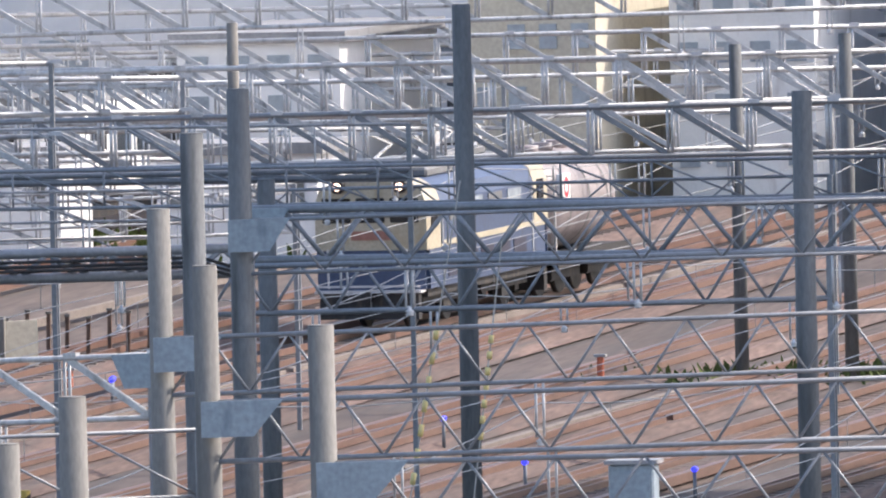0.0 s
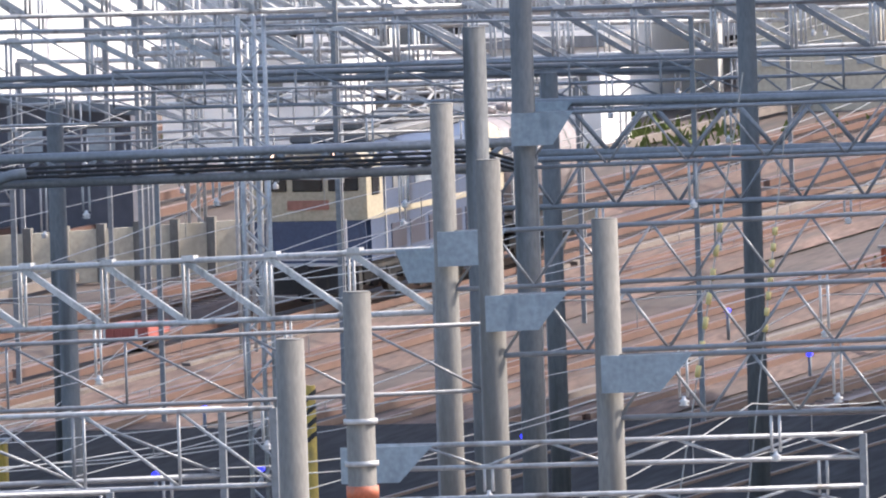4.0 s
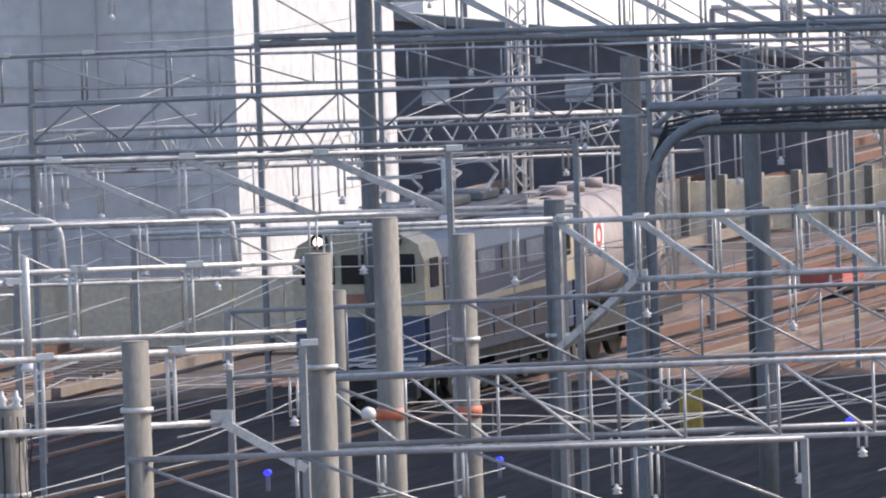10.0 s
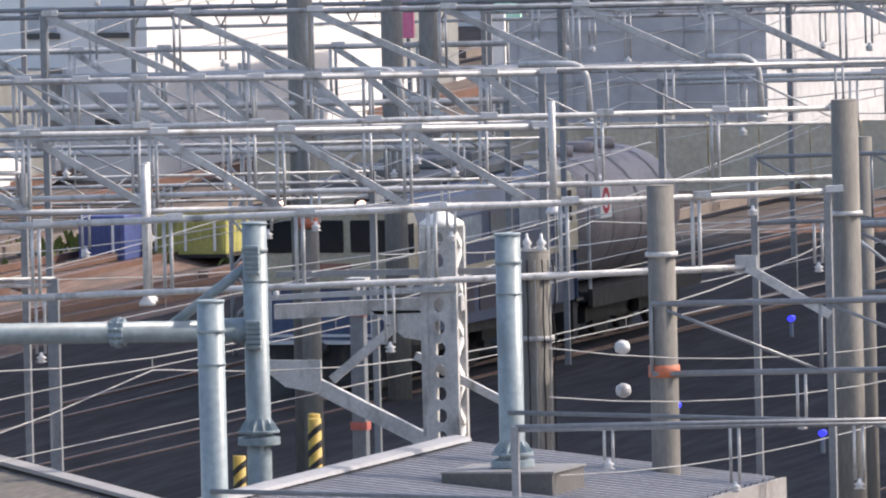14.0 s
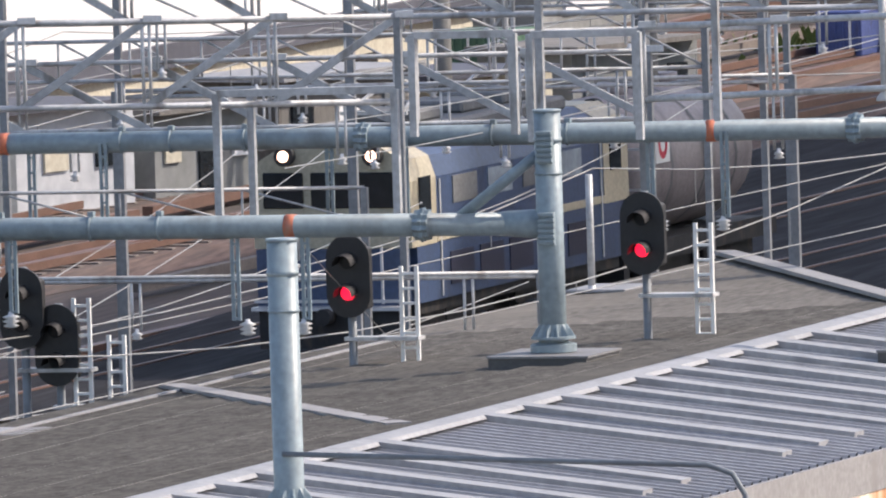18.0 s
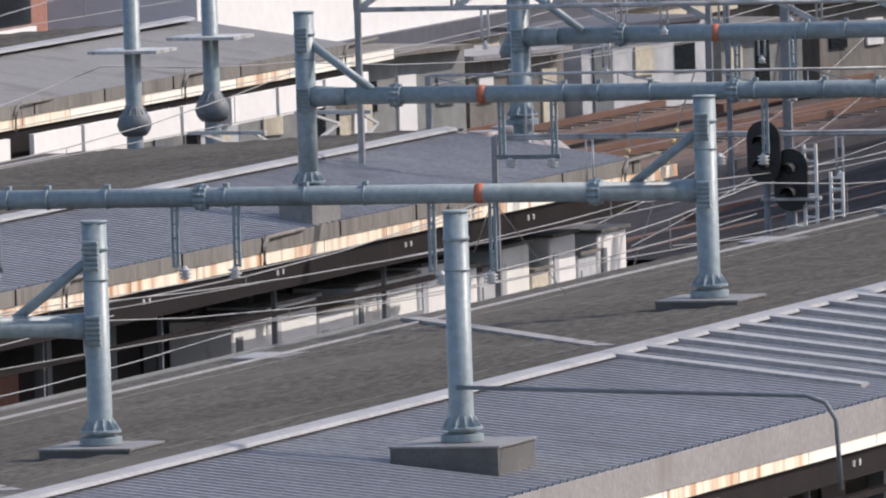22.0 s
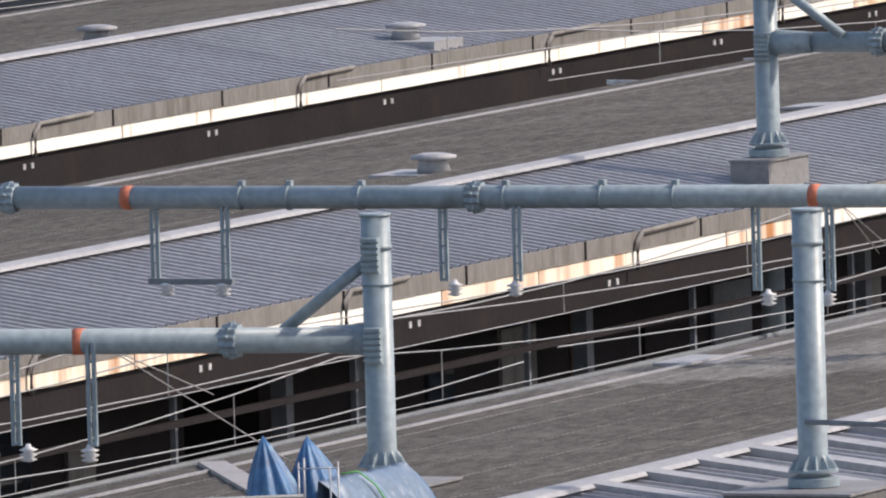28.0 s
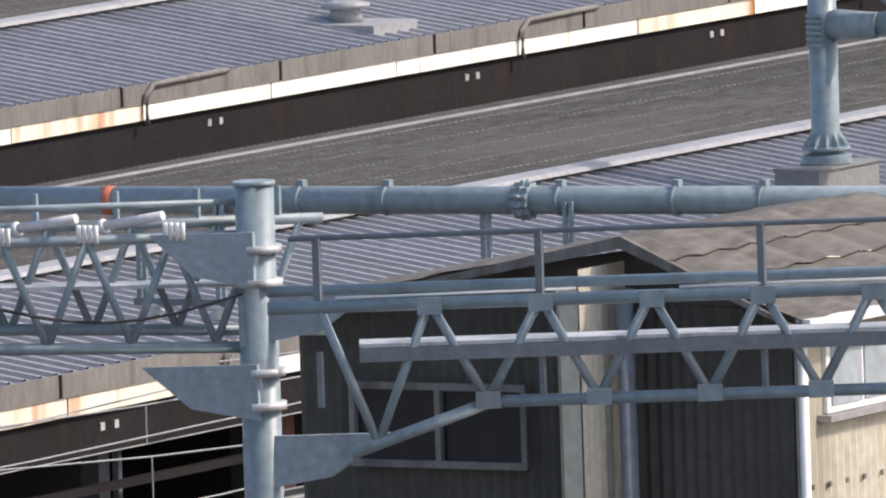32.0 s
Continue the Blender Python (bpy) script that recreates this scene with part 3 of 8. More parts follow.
def canopy(name, ridge, near, far, y0, y1, yn1, label, ribs=(), pales=(), rust=0.5, light=(), gut="gutter", gh=0.22, fh=0.22, plain=1e9, beam=0.42, fall=0.55):
    """One platform canopy along y: blue-grey near slope, brown far slope, pale ridge cap, gutter and cream fascia."""
    rnd = random.Random(int(-ridge))
    t = thing(name, (ridge, (y0 + y1) / 2, 1.1), label, "platform canopy")
    drop = RIDGE - EAVE
    w = 0.68
    me = mesh_of("roof_sheet", batten_sheet(w, near - ridge, drop), "roof_blue")
    mp = mesh_of("roof_sheet_pale", batten_sheet(w, near - ridge, drop), "roof_pale")
    bp = bmesh.new()
    bp.faces.new([bp.verts.new(v) for v in ((0, 0, 0), (near - ridge, 0, -drop), (near - ridge, w, -drop), (0, w, 0))])
    mg = mesh_of("roof_sheet_plain", bp, "roof_grey")
    y = y0
    while y < yn1:
        pale = any(a <= y < b for a, b in pales)
        piece("roof_sheet", mg if y > plain else mp if pale else me, t, Matrix.Translation((ridge, y, RIDGE)))
        y += w
    w2 = 1.1
    ms = mesh_of("slate_sheet", slate_sheet(w2, ridge - far, fall), "roof_brown")
    ml = mesh_of("slate_sheet_light", slate_sheet(w2, ridge - far, fall), "roof_tan")
    y = y0
    while y < y1:
        piece("slate_sheet", ml if any(a <= y < b for a, b in light) else ms, t, Matrix.Translation((ridge, y, RIDGE)))
        y += w2
    b = bmesh.new()
    prism(b, [(ridge - 0.24, RIDGE + 0.06), (ridge - 0.2, RIDGE + 0.1), (ridge, RIDGE + 0.13), (ridge + 0.2, RIDGE + 0.1), (ridge + 0.24, RIDGE + 0.05)], y0, yn1)
    part("ridge_cap", b, "roof_pale", t, "pale sheet ridge cap")
    # rows of fixings along the slate courses
    for k in (0.16, 0.33, 0.5, 0.67, 0.84):
        b = bmesh.new()
        x, z = ridge + (far - ridge) * k, RIDGE - fall * k + 0.03
        bar(b, (x, y0, z + 0.02), (x, y1, z + 0.02), 0.022, 0.02)
        part("fixing_strip", b, "roof_tan", t)
    b = bmesh.new()
    x = far + 0.8
    bar(b, (x, y0, RIDGE - fall * (ridge - x) / (ridge - far) + 0.075), (x, y1, RIDGE - fall * (ridge - x) / (ridge - far) + 0.075), 0.06, 0.03)
    part("eaves_strip", b, "roof_pale", t, "thin pale strip along the slate eaves")
    # pale raised ribs across the near slope
    for a, c in ribs:
        y = a
        while y < c:
            b = bmesh.new()
            bar(b, (ridge - 0.05, y, RIDGE + 0.08), (near - 0.6, y, EAVE + 0.11), 0.4, 0.1)
            part("roof_rib", b, "roof_pale", t, "pale raised rib")
            y += 1.55
    # underside coloured near-black for the shade beneath the roof
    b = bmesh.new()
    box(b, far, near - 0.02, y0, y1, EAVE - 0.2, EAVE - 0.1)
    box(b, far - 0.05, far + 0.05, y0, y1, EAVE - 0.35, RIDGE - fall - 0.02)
    part("ceiling_frame", b, "under", t, "canopy underside, its shade put into a near-black colour")
    b = bmesh.new()
    prism(b, [(near - 0.05, EAVE - gh), (near + 0.2, EAVE - gh), (near + 0.2, EAVE + 0.05), (near + 0.14, EAVE + 0.05), (near + 0.14, EAVE - 0.16), (near - 0.05, EAVE - 0.16)], y0, yn1)
    part("gutter", b, gut, t, "stained grey eaves gutter")
    y = y0 + 2
    while y < yn1 and gut == "gutter":
        b = bmesh.new()
        box(b, near + 0.19, near + 0.215, y, y + 0.05, EAVE - gh + 0.01, EAVE + 0.055)
        part("gutter_joint", b, "under", t)
        y += 4.2
    # cream fascia panels below the gutter
    L = 3.4
    f1, f2 = bmesh.new(), bmesh.new()
    box(f1, near + 0.12, near + 0.18, 0.02, L - 0.02, EAVE - gh - fh, EAVE - gh)
    box(f2, near + 0.12, near + 0.18, 0.02, L - 0.02, EAVE - gh - fh, EAVE - gh)
    mf, mr = mesh_of("fascia_panel", f1, "fascia"), mesh_of("fascia_panel_rusty", f2, "fascia_rust")
    y, k = y0, 0
    while y < yn1:
        piece("fascia_panel", mr if rnd.random() < rust else mf, t, Matrix.Translation((0, y, 0)))
        if k % 3 == 2 and gh < 0.4:
            b = bmesh.new()
            path(b, [(near + 0.22, y + 2.2, EAVE + 0.06), (near + 0.24, y + 0.2, EAVE + 0.04), (near + 0.25, y, EAVE - 0.1), (near + 0.25, y, EAVE - 0.5)], 0.04)
            part("downpipe", b, "gutter", t)
        y += L
        k += 1
    # black beam, made deeper so it also fills the shaded gap below
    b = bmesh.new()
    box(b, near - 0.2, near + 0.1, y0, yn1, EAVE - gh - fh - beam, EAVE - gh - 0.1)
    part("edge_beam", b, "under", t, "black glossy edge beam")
    y = y0 + 3
    while y < yn1:
        for d in (0, 0.3):
            b = bmesh.new()
            box(b, near + 0.09, near + 0.12, y + d, y + d + 0.09, EAVE - gh - fh - 0.24, EAVE - gh - fh - 0.15)
            part("bolt_plate", b, "galv", t)
        y += 7.0
    # columns in pairs
    y = y0 + 5
    while y < y1 - 2:
        for x in (ridge - 2.4, ridge + 2.4):
            b = bmesh.new()
            box(b, x - 0.12, x + 0.12, y - 0.12, y + 0.12, 1.1, EAVE - 0.15)
            part("column", b, "steel_dark", t)
        y += 10.5
    b = bmesh.new()
    box(b, near - 0.1, near + 0.06, y0, min(y1, 300), 3.36, 3.44)
    part("cable_tray", b, "under", t, "grey cable tray under the eaves")
    b = bmesh.new()
    rod(b, (near - 0.3, y0, 2.75), (near - 0.3, min(y1, 300), 2.75), 0.05, 8)
    part("pipe_run", b, "steel_dark", t, "dark pipe under the eaves")
    y = y0 + 4
    while y < min(y1, 300):
        b = bmesh.new()
        box(b, near - 0.36, near - 0.28, y, y + 0.08, 2.7, EAVE - 0.5)
        part("bracket", b, "steel_dark", t)
        y += 6
    return t


def platform(n, x0, x1, y0, y1):
    b = bmesh.new()
    box(b, x0, x1, y0, y1, -0.3, 1.1)
    box(b, x1 - 0.5, x1 - 0.03, y0, y1, 1.1, 1.106)
    tagged(part("platform_%d" % n, b, "asphalt"), "dark asphalt island platform between the tracks", "platform", kind="structure")


platform(1, -91.4, -77.6, 60, 318)
platform(2, -108.8, -99.9, 60, 334)
platform(3, -131, -121, 60, 348)
canopy("platform_canopy", -82.6, -77.9, -91.2, 150, 303, 316.2, "long platform canopy, blue-grey sheet and brown slate slopes", ribs=((186, 203), (254, 280), (283, 297)), pales=((163, 168), (206, 209), (237.5, 240.5), (264.5, 267.5), (292.5, 295.5)), light=((150, 166), (203, 230)), gut="gutter_pale", gh=0.44, fh=0.19)
canopy("platform_canopy", -104.5, -100.9, -112.9, 120, 311.5, 311.5, "long platform canopy with brown slate and rusty cream fascia", pales=((196, 199), (237, 240), (268, 271), (303, 307)), rust=0.7, beam=0.5, fall=0.42)
canopy("platform_canopy", -124.0, -120.4, -133, 120, 352, 352, "far platform canopy of blue-grey sheet with clean cream fascia", pales=((205, 209), (262, 266)), rust=0.3, plain=308, beam=0.62)


# the first canopy's slate slope ends askew
t = thing("canopy_end", (-87, 310, 4.9), "skewed end of the brown slate canopy slope", "canopy end")
for i in range(18):
    y = 303.0 + i
    xs_ = -82.6 - 8.6 * (i + 0.5) / 18
    b = bmesh.new()
    za = RIDGE - (RIDGE - EAVE) * (i + 0.5) / 18
    f = [b.verts.new(v) for v in ((xs_ + 0.24, y, za), (xs_ - 0.24, y + 1.02, za), (-91.2, y + 1.02, EAVE + 0.02), (-91.2, y, EAVE + 0.02))]
    b.faces.new(f)
    part("slate_sheet", b, "roof_brown", t)
b = bmesh.new()
bar(b, (-82.7, 302.6, RIDGE + 0.06), (-91.2, 321.0, EAVE + 0.08), 0.32, 0.06)
part("end_flashing", b, "gutter_pale", t, "dirty pale flashing along the skewed end")
# added near-black sheet in place of the shade under the slope
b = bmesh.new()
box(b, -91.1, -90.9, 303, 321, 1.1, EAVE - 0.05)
part("end_shade", b, "under", t, "near-black sheet standing for the shade under the slope")

# near-black sheet put where deep shade lies before the platforms, with the rails let into it
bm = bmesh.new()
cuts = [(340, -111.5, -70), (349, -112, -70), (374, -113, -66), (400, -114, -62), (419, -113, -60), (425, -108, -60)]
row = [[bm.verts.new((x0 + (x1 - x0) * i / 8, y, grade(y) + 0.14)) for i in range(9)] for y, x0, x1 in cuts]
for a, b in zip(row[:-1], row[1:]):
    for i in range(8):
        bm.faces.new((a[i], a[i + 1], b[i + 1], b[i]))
tagged(part("paving", bm, "shade_paving"), "near-black sheet between the sidings, standing for deep shade", "paving", kind="structure")

# added near-black blocks along each platform's middle: canopy shade put into colour
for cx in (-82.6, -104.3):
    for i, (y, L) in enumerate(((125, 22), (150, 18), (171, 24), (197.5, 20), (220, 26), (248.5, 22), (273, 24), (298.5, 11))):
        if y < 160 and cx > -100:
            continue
        t = thing("waiting_room", (cx, y, 1.1), "near-black block added to stand for the shade under the canopy", "waiting room", "waiting rooms")
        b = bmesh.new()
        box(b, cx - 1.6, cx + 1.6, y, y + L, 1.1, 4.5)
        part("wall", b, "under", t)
        for k in range(int(L / 2.6)):
            b = bmesh.new()
            ww = 0.7 + 0.9 * ((k * 7 + i * 3) % 5) / 5
            box(b, cx + 1.6, cx + 1.66, y + 0.5 + k * 2.6, y + 0.5 + k * 2.6 + ww, 1.6 + 0.4 * (k % 2), 3.0 + 0.4 * ((k + i) % 3))
            part("panel", b, ("gutter", "steel_dark", "brick_red", "glass", "under")[(k * 2 + i) % 5], t)

# ---- steel pipe gantries over the platforms ----
def pole_base(b, x, y, z, r):
    """A flared collar with fins all round."""
    rings, n = [], 36
    for rad, fin, h in ((0.13, 0, -0.1), (0.13, 0, 0.0), (0.02, 0, 0.03), (0.02, 0, 0.07), (0.12, 0, 0.07), (0.12, 0, 0.1), (0.03, 0.08, 0.11), (0.01, 0.05, 0.2), (0.004, 0.0, 0.27)):
        rings.append([b.verts.new((x + (r + rad + (fin if i % 3 == 0 else 0)) * math.cos(2 * math.pi * i / n), y + (r + rad + (fin if i % 3 == 0 else 0)) * math.sin(2 * math.pi * i / n), z + h)) for i in range(n)])
    for u, v in zip(rings[:-1], rings[1:]):
        for i in range(n):
            b.faces.new((u[i], u[(i + 1) % n], v[(i + 1) % n], v[i]))


def steel_pole(parent, x, y, z0, z1, r=0.178, z_foot=1.1):
    b = bmesh.new()
    rod(b, (x, y, z_foot), (x, y, z1), r, 20)
    rod(b, (x, y, z1 - 0.02), (x, y, z1 + 0.015), r + 0.012, 20)
    p = part("pole", b, "steel", parent, "grey-green painted steel pipe pole")
    if z0:
        b = bmesh.new()
        pole_base(b, x, y, z0, r)
        part("base_collar", b, "steel", p, "ribbed grey collar")
    for d, w in ((0.42, 0.06), (0.85, 0.03)):
        b = bmesh.new()
        rod(b, (x, y, z1 - d), (x, y, z1 - d + w), r + 0.012, 20)
        part("pole_band", b, "steel", p)
    return p


def ladder_plate(b, x, y, z, r):
    """A toothed clamp plate on a pole's near side."""
    pts = [(y - r + 0.02, z), (y - r + 0.02, z + 0.44)]
    for i in range(6):
        pts += [(y - r - 0.09, z + 0.43 - i * 0.072), (y - r - 0.09, z + 0.395 - i * 0.072), (y - r - 0.05, z + 0.39 - i * 0.072), (y - r - 0.05, z + 0.365 - i * 0.072)]
    u = [b.verts.new((x - 0.11, q, w)) for q, w in pts]
    v = [b.verts.new((x + 0.11, q, w)) for q, w in pts]
    n = len(pts)
    for i in range(n):
        b.faces.new((u[i], u[(i + 1) % n], v[(i + 1) % n], v[i]))
    b.faces.new(u[::-1])
    b.faces.new(v)


def hanger(parent, x0, x1, y, zb, drop, closed=True):
    """A drop hanger of thin square bars under the beam, with two insulators."""
    for x in (x0, x1):
        b = bmesh.new()
        for o in (-0.04, 0.04):
            bar(b, (x + o, y, zb), (x + o, y, zb - drop), 0.045)
        for k in range(5):
            bar(b, (x - 0.06, y, zb - drop * (k + 0.9) / 5), (x + 0.06, y, zb - drop * (k + 0.9) / 5), 0.05, 0.03)
        part("drop_bar", b, "steel", parent, "thin paired grey drop bar")
    if closed:
        b = bmesh.new()
        bar(b, (x0 - 0.1, y, zb - drop), (x1 + 0.1, y, zb - drop), 0.08)
        part("crossbar", b, "steel_dark", parent)
    for x in (x0 + 0.15, x1 - 0.05):
        b = bmesh.new()
        lathe(b, (x, y, zb - drop - 0.2), [(0.03, 0), (0.11, 0.03), (0.05, 0.06), (0.12, 0.09), (0.05, 0.12), (0.12, 0.15), (0.04, 0.18), (0.03, 0.22)], 10)
        part("insulator", b, "ceramic", parent, "white ribbed insulator")


def pipe_gantry(y, xl=-101.8, xr=-85.0, zb=7.02, top=8.52, left_pole=True, right_pole=True, bands=(0.205, 0.775), hangers=((0.226, 0.287), (0.467, 0.53), (0.725, 0.787)), zfoot=1.1, yl=None):
    g = thing("catenary_gantry", (xr, y, zfoot), "grey-green steel pipe gantry with orange bands across two tracks", "catenary gantry", "pipe gantries over the platforms")
    yl = y if yl is None else yl
    rb = 0.155
    L = xr - xl

    def at(s, dz=0.0):
        return (xl + L * s, yl + (y - yl) * s, zb + dz)
    b = bmesh.new()
    rod(b, at(0), at(1), rb, 18)
    beam = part("beam", b, "steel", g, "horizontal steel pipe beam")
    for s in (0.105, 0.495, 0.89):
        b = bmesh.new()
        p = at(s)
        rings = []
        for dx, k in ((-0.11, 0.0), (-0.1, 1.0), (-0.03, 1.0), (-0.02, 1.5), (0.02, 1.5), (0.03, 1.0), (0.1, 1.0), (0.11, 0.0)):
            rings.append([b.verts.new((p[0] + dx, p[1] + math.cos(a) * (rb + 0.002 + k * (0.05 if i % 2 else 0.018)), p[2] + math.sin(a) * (rb + 0.002 + k * (0.05 if i % 2 else 0.018)))) for i, a in enumerate([2 * math.pi * q / 24 for q in range(24)])])
        for ra, rc in zip(rings[:-1], rings[1:]):
            for i in range(24):
                b.faces.new((ra[i], ra[(i + 1) % 24], rc[(i + 1) % 24], rc[i]))
        part("flange", b, "steel", beam, "bolted pipe flange")
    for s in bands:
        b = bmesh.new()
        p = at(s)
        rod(b, (p[0] - 0.07, p[1], p[2]), (p[0] + 0.07, p[1], p[2]), rb + 0.006, 18)
        part("band", b, "orange", beam, "faded orange marker band")
    for s in (0.3, 0.34, 0.4, 0.52, 0.6, 0.66):
        b = bmesh.new()
        p = at(s)
        rod(b, (p[0] - 0.02, p[1], p[2]), (p[0] + 0.02, p[1], p[2]), rb + 0.02, 14)
        box(b, p[0] - 0.04, p[0] + 0.04, p[1] - 0.05, p[1] + 0.05, p[2] + rb, p[2] + rb + 0.07)
        part("clamp", b, "steel", beam)
    for a, c in hangers:
        hanger(g, at(a)[0], at(c)[0], at(a)[1], zb, 1.25 if a > 0.5 else 1.12, a < 0.4)
    for want, x, py, s in ((left_pole, xl, yl, 1), (right_pole, xr, y, -1)):
        if not want:
            continue
        p = steel_pole(g, x, py, 5.42, top, z_foot=zfoot)
        b = bmesh.new()
        rod(b, (x, py, zb + 1.02), (x + s * 1.25, py, zb + 0.1), 0.075, 10)
        part("brace", b, "steel", g, "diagonal pipe brace")
        for z in (zb + 0.8, zb - 0.28):
            b = bmesh.new()
            ladder_plate(b, x + 0.02, py, z, 0.178)
            part("clamp_plate", b, "steel", p)
        b = bmesh.new()
        rod(b, (x, py, zb), (x + s * 0.75, py, zb), rb + 0.05, 18, rb + 0.004)
        part("socket", b, "steel", beam)
    return g


M["plinth_top"] = mat("plinth_cover_sheet", (0.2, 0.2, 0.205), 0.6, 0, 0.2, 1.5, 12, 0.08, (0.22, 0.22, 0.22), 0.3)


def plinth(x, y, z, sx=1.25, sy=1.0, m="plinth"):
    # default dark body has its near face's shade put into the colour
    b = bmesh.new()
    box(b, x - sx * 0.62, x + sx * 0.62, y - sy * 0.8, y + sy * 0.8, z - 0.75, z - 0.14)
    o = part("pole_plinth", b, m)
    tagged(o, "low grey boxed plinth on the canopy under a pole", "plinth", "pole plinths")
    c = bmesh.new()
    box(c, x - sx * 0.62 - 0.02, x + sx * 0.62 + 0.03, y - sy * 0.8 - 0.02, y + sy * 0.8 + 0.02, z - 0.14, z - 0.11)
    part("plinth_cover", c, "plinth_top", o, "pale sheet cover")
    return o


# gantries: near pole x, y; far pole x, y
GANTRIES = ((-85.43, 164.1, -102.0, 161.2), (-85.5, 186.6, -101.9, 184.1), (-85.1, 208.3, -102.1, 207.1), (-85.0, 238.0, -101.8, 236.4), (-85.1, 267.0, -101.7, 266.2), (-85.3, 294.6, -101.25, 294.2))
for xr, gy, xl, yl in GANTRIES:
    pipe_gantry(gy, xl=xl, xr=xr, yl=yl, zfoot=4.7 if xl > -101.5 else 1.1)
    plinth(xr, gy, 5.42, 1.1, 0.9)
    plinth(xl, yl, 5.42, 0.5, 0.95, "plinth_top")
pipe_gantry(316.0, xl=-103.7, xr=-85.5, yl=313.6, zb=6.97, zfoot=0.3)


def lone_pole(x, y, top, z0=5.42, wire=True):
    g = thing("steel_pole", (x, y, 1.1), "free-standing grey-green steel pipe pole with a bent conduit", "pole", "free-standing poles on the canopy")
    steel_pole(g, x, y, z0, top)
    if wire:
        b = bmesh.new()
        path(b, [(x, y - 0.2, 6.1), (x + 5.2, y - 0.2, 5.95), (x + 5.5, y - 0.2, 5.85), (x + 5.65, y - 0.2, 5.6), (x + 5.7, y - 0.2, 4.6)], 0.035)
        part("conduit", b, "steel_dark", g, "thin dark bent conduit")


for lx, gy in ((-79.96, 164.3), (-79.9, 186.6), (-79.6, 208.4), (-79.6, 238.2), (-80.0, 268.2), (-80.0, 295.4), (-80.3, 311.0)):
    lone_pole(lx, gy, 8.6)
    plinth(lx, gy, 5.42, 1.3, 1.05)


# ---- the train ----
def wheelset(parent, y, mat_name="black"):
    b = bmesh.new()
    for s in (-0.56, 0.56):
        rod(b, (s - 0.07, y, 0.55), (s + 0.07, y, 0.55), 0.53, 24)
    rod(b, (-0.6, y, 0.55), (0.6, y, 0.55), 0.08, 10)
    for s in (-0.86, 0.86):
        box(b, s - 0.08, s + 0.08, y - 0.16, y + 0.16, 0.4, 0.72)
    part("wheelset", b, mat_name, parent)


def loco():
    """An electric locomotive; its front faces -y at y = 0."""
    L = 10.0
    t = thing("electric_locomotive", (0, 0, 0), "blue and cream electric locomotive with lit headlights", "locomotive")
    b = bmesh.new()
    prof = [(-1.4, 1.0), (1.4, 1.0), (1.4, 3.05), (1.28, 3.4), (0.9, 3.62), (-0.9, 3.62), (-1.28, 3.4), (-1.4, 3.05)]
    prism(b, prof, 0.25, L - 0.25)
    body = part("body", b, "blue", t, "deep blue body")
    for y0, y1 in ((0.0, 1.15), (L - 1.15, L)):
        b = bmesh.new()
        k = 0.012
        fr = y0 == 0
        cx = [(-1.4 - k, 1.95), (1.4 + k, 1.95), (1.4 + k, 3.05), (1.28 + k, 3.4 + k), (0.9, 3.62 + k), (-0.9, 3.62 + k), (-1.28 - k, 3.4 + k), (-1.4 - k, 3.05)]
        prism(b, cx, y0 + (0.0 if fr else 0.0), y1)
        cab = part("cab_end", b, "cream", t, "cream cab end")
        yy, s = (y0, -1) if fr else (y1, 1)
        b = bmesh.new()
        box(b, -1.37, 1.37, min(yy, yy + s * 0.04), max(yy, yy + s * 0.04), 1.0, 1.94)
        part("lower_front", b, "blue", cab, "dark blue lower front")
        for x0, x1 in ((-1.22, -0.5), (0.5, 1.22), (-0.36, 0.36)):
            b = bmesh.new()
            box(b, x0, x1, min(yy, yy + s * 0.03), max(yy, yy + s * 0.03), 2.62, 3.22, bev=0.02)
            part("windscreen", b, "glass", cab)
        for x in (-0.79, 0.79):
            b = bmesh.new()
            rod(b, (x, yy - s * 0.1, 3.5), (x, yy + s * 0.14, 3.5), 0.17, 16)
            housing = part("headlight", b, "black", cab)
            b = bmesh.new()
            rod(b, (x, yy + s * 0.14, 3.5), (x, yy + s * 0.16, 3.5), 0.095, 16)
            part("lens", b, "lamp" if fr else "glass", housing, "bright warm headlight" if fr else "")
        b = bmesh.new()
        box(b, -0.5, 0.5, min(yy, yy + s * 0.03), max(yy, yy + s * 0.03), 2.2, 2.42)
        part("number_plate", b, "brick_red", cab, "dark red plate")
        b = bmesh.new()
        for sx in (-1, 1):
            bar(b, (sx * 1.0, yy + s * 0.35, 1.05), (sx * 1.0, yy + s * 0.35, 2.0), 0.04)
        bar(b, (-1.3, yy + s * 0.35, 1.1), (1.3, yy + s * 0.35, 1.1), 0.05)
        box(b, -1.35, 1.35, min(yy, yy + s * 0.4), max(yy, yy + s * 0.4), 0.94, 1.0)
        part("handrail", b, "ceramic" if fr else "black", cab, "white handrails")
        b = bmesh.new()
        box(b, -1.25, 1.25, min(yy + s * 0.05, yy + s * 0.3), max(yy + s * 0.05, yy + s * 0.3), 0.3, 0.95)
        rod(b, (0, yy, 0.85), (0, yy + s * 0.6, 0.85), 0.14, 10)
        part("snow_plough", b, "black", t)
        for sx in (-1, 1):
            b = bmesh.new()
            box(b, sx * 1.424 - 0.012, sx * 1.424 + 0.012, yy - s * 0.62 - 0.25, yy - s * 0.62 + 0.25, 2.5, 3.1)
            part("side_window", b, "glass", cab)
    for sx in (-1, 1):
        b = bmesh.new()
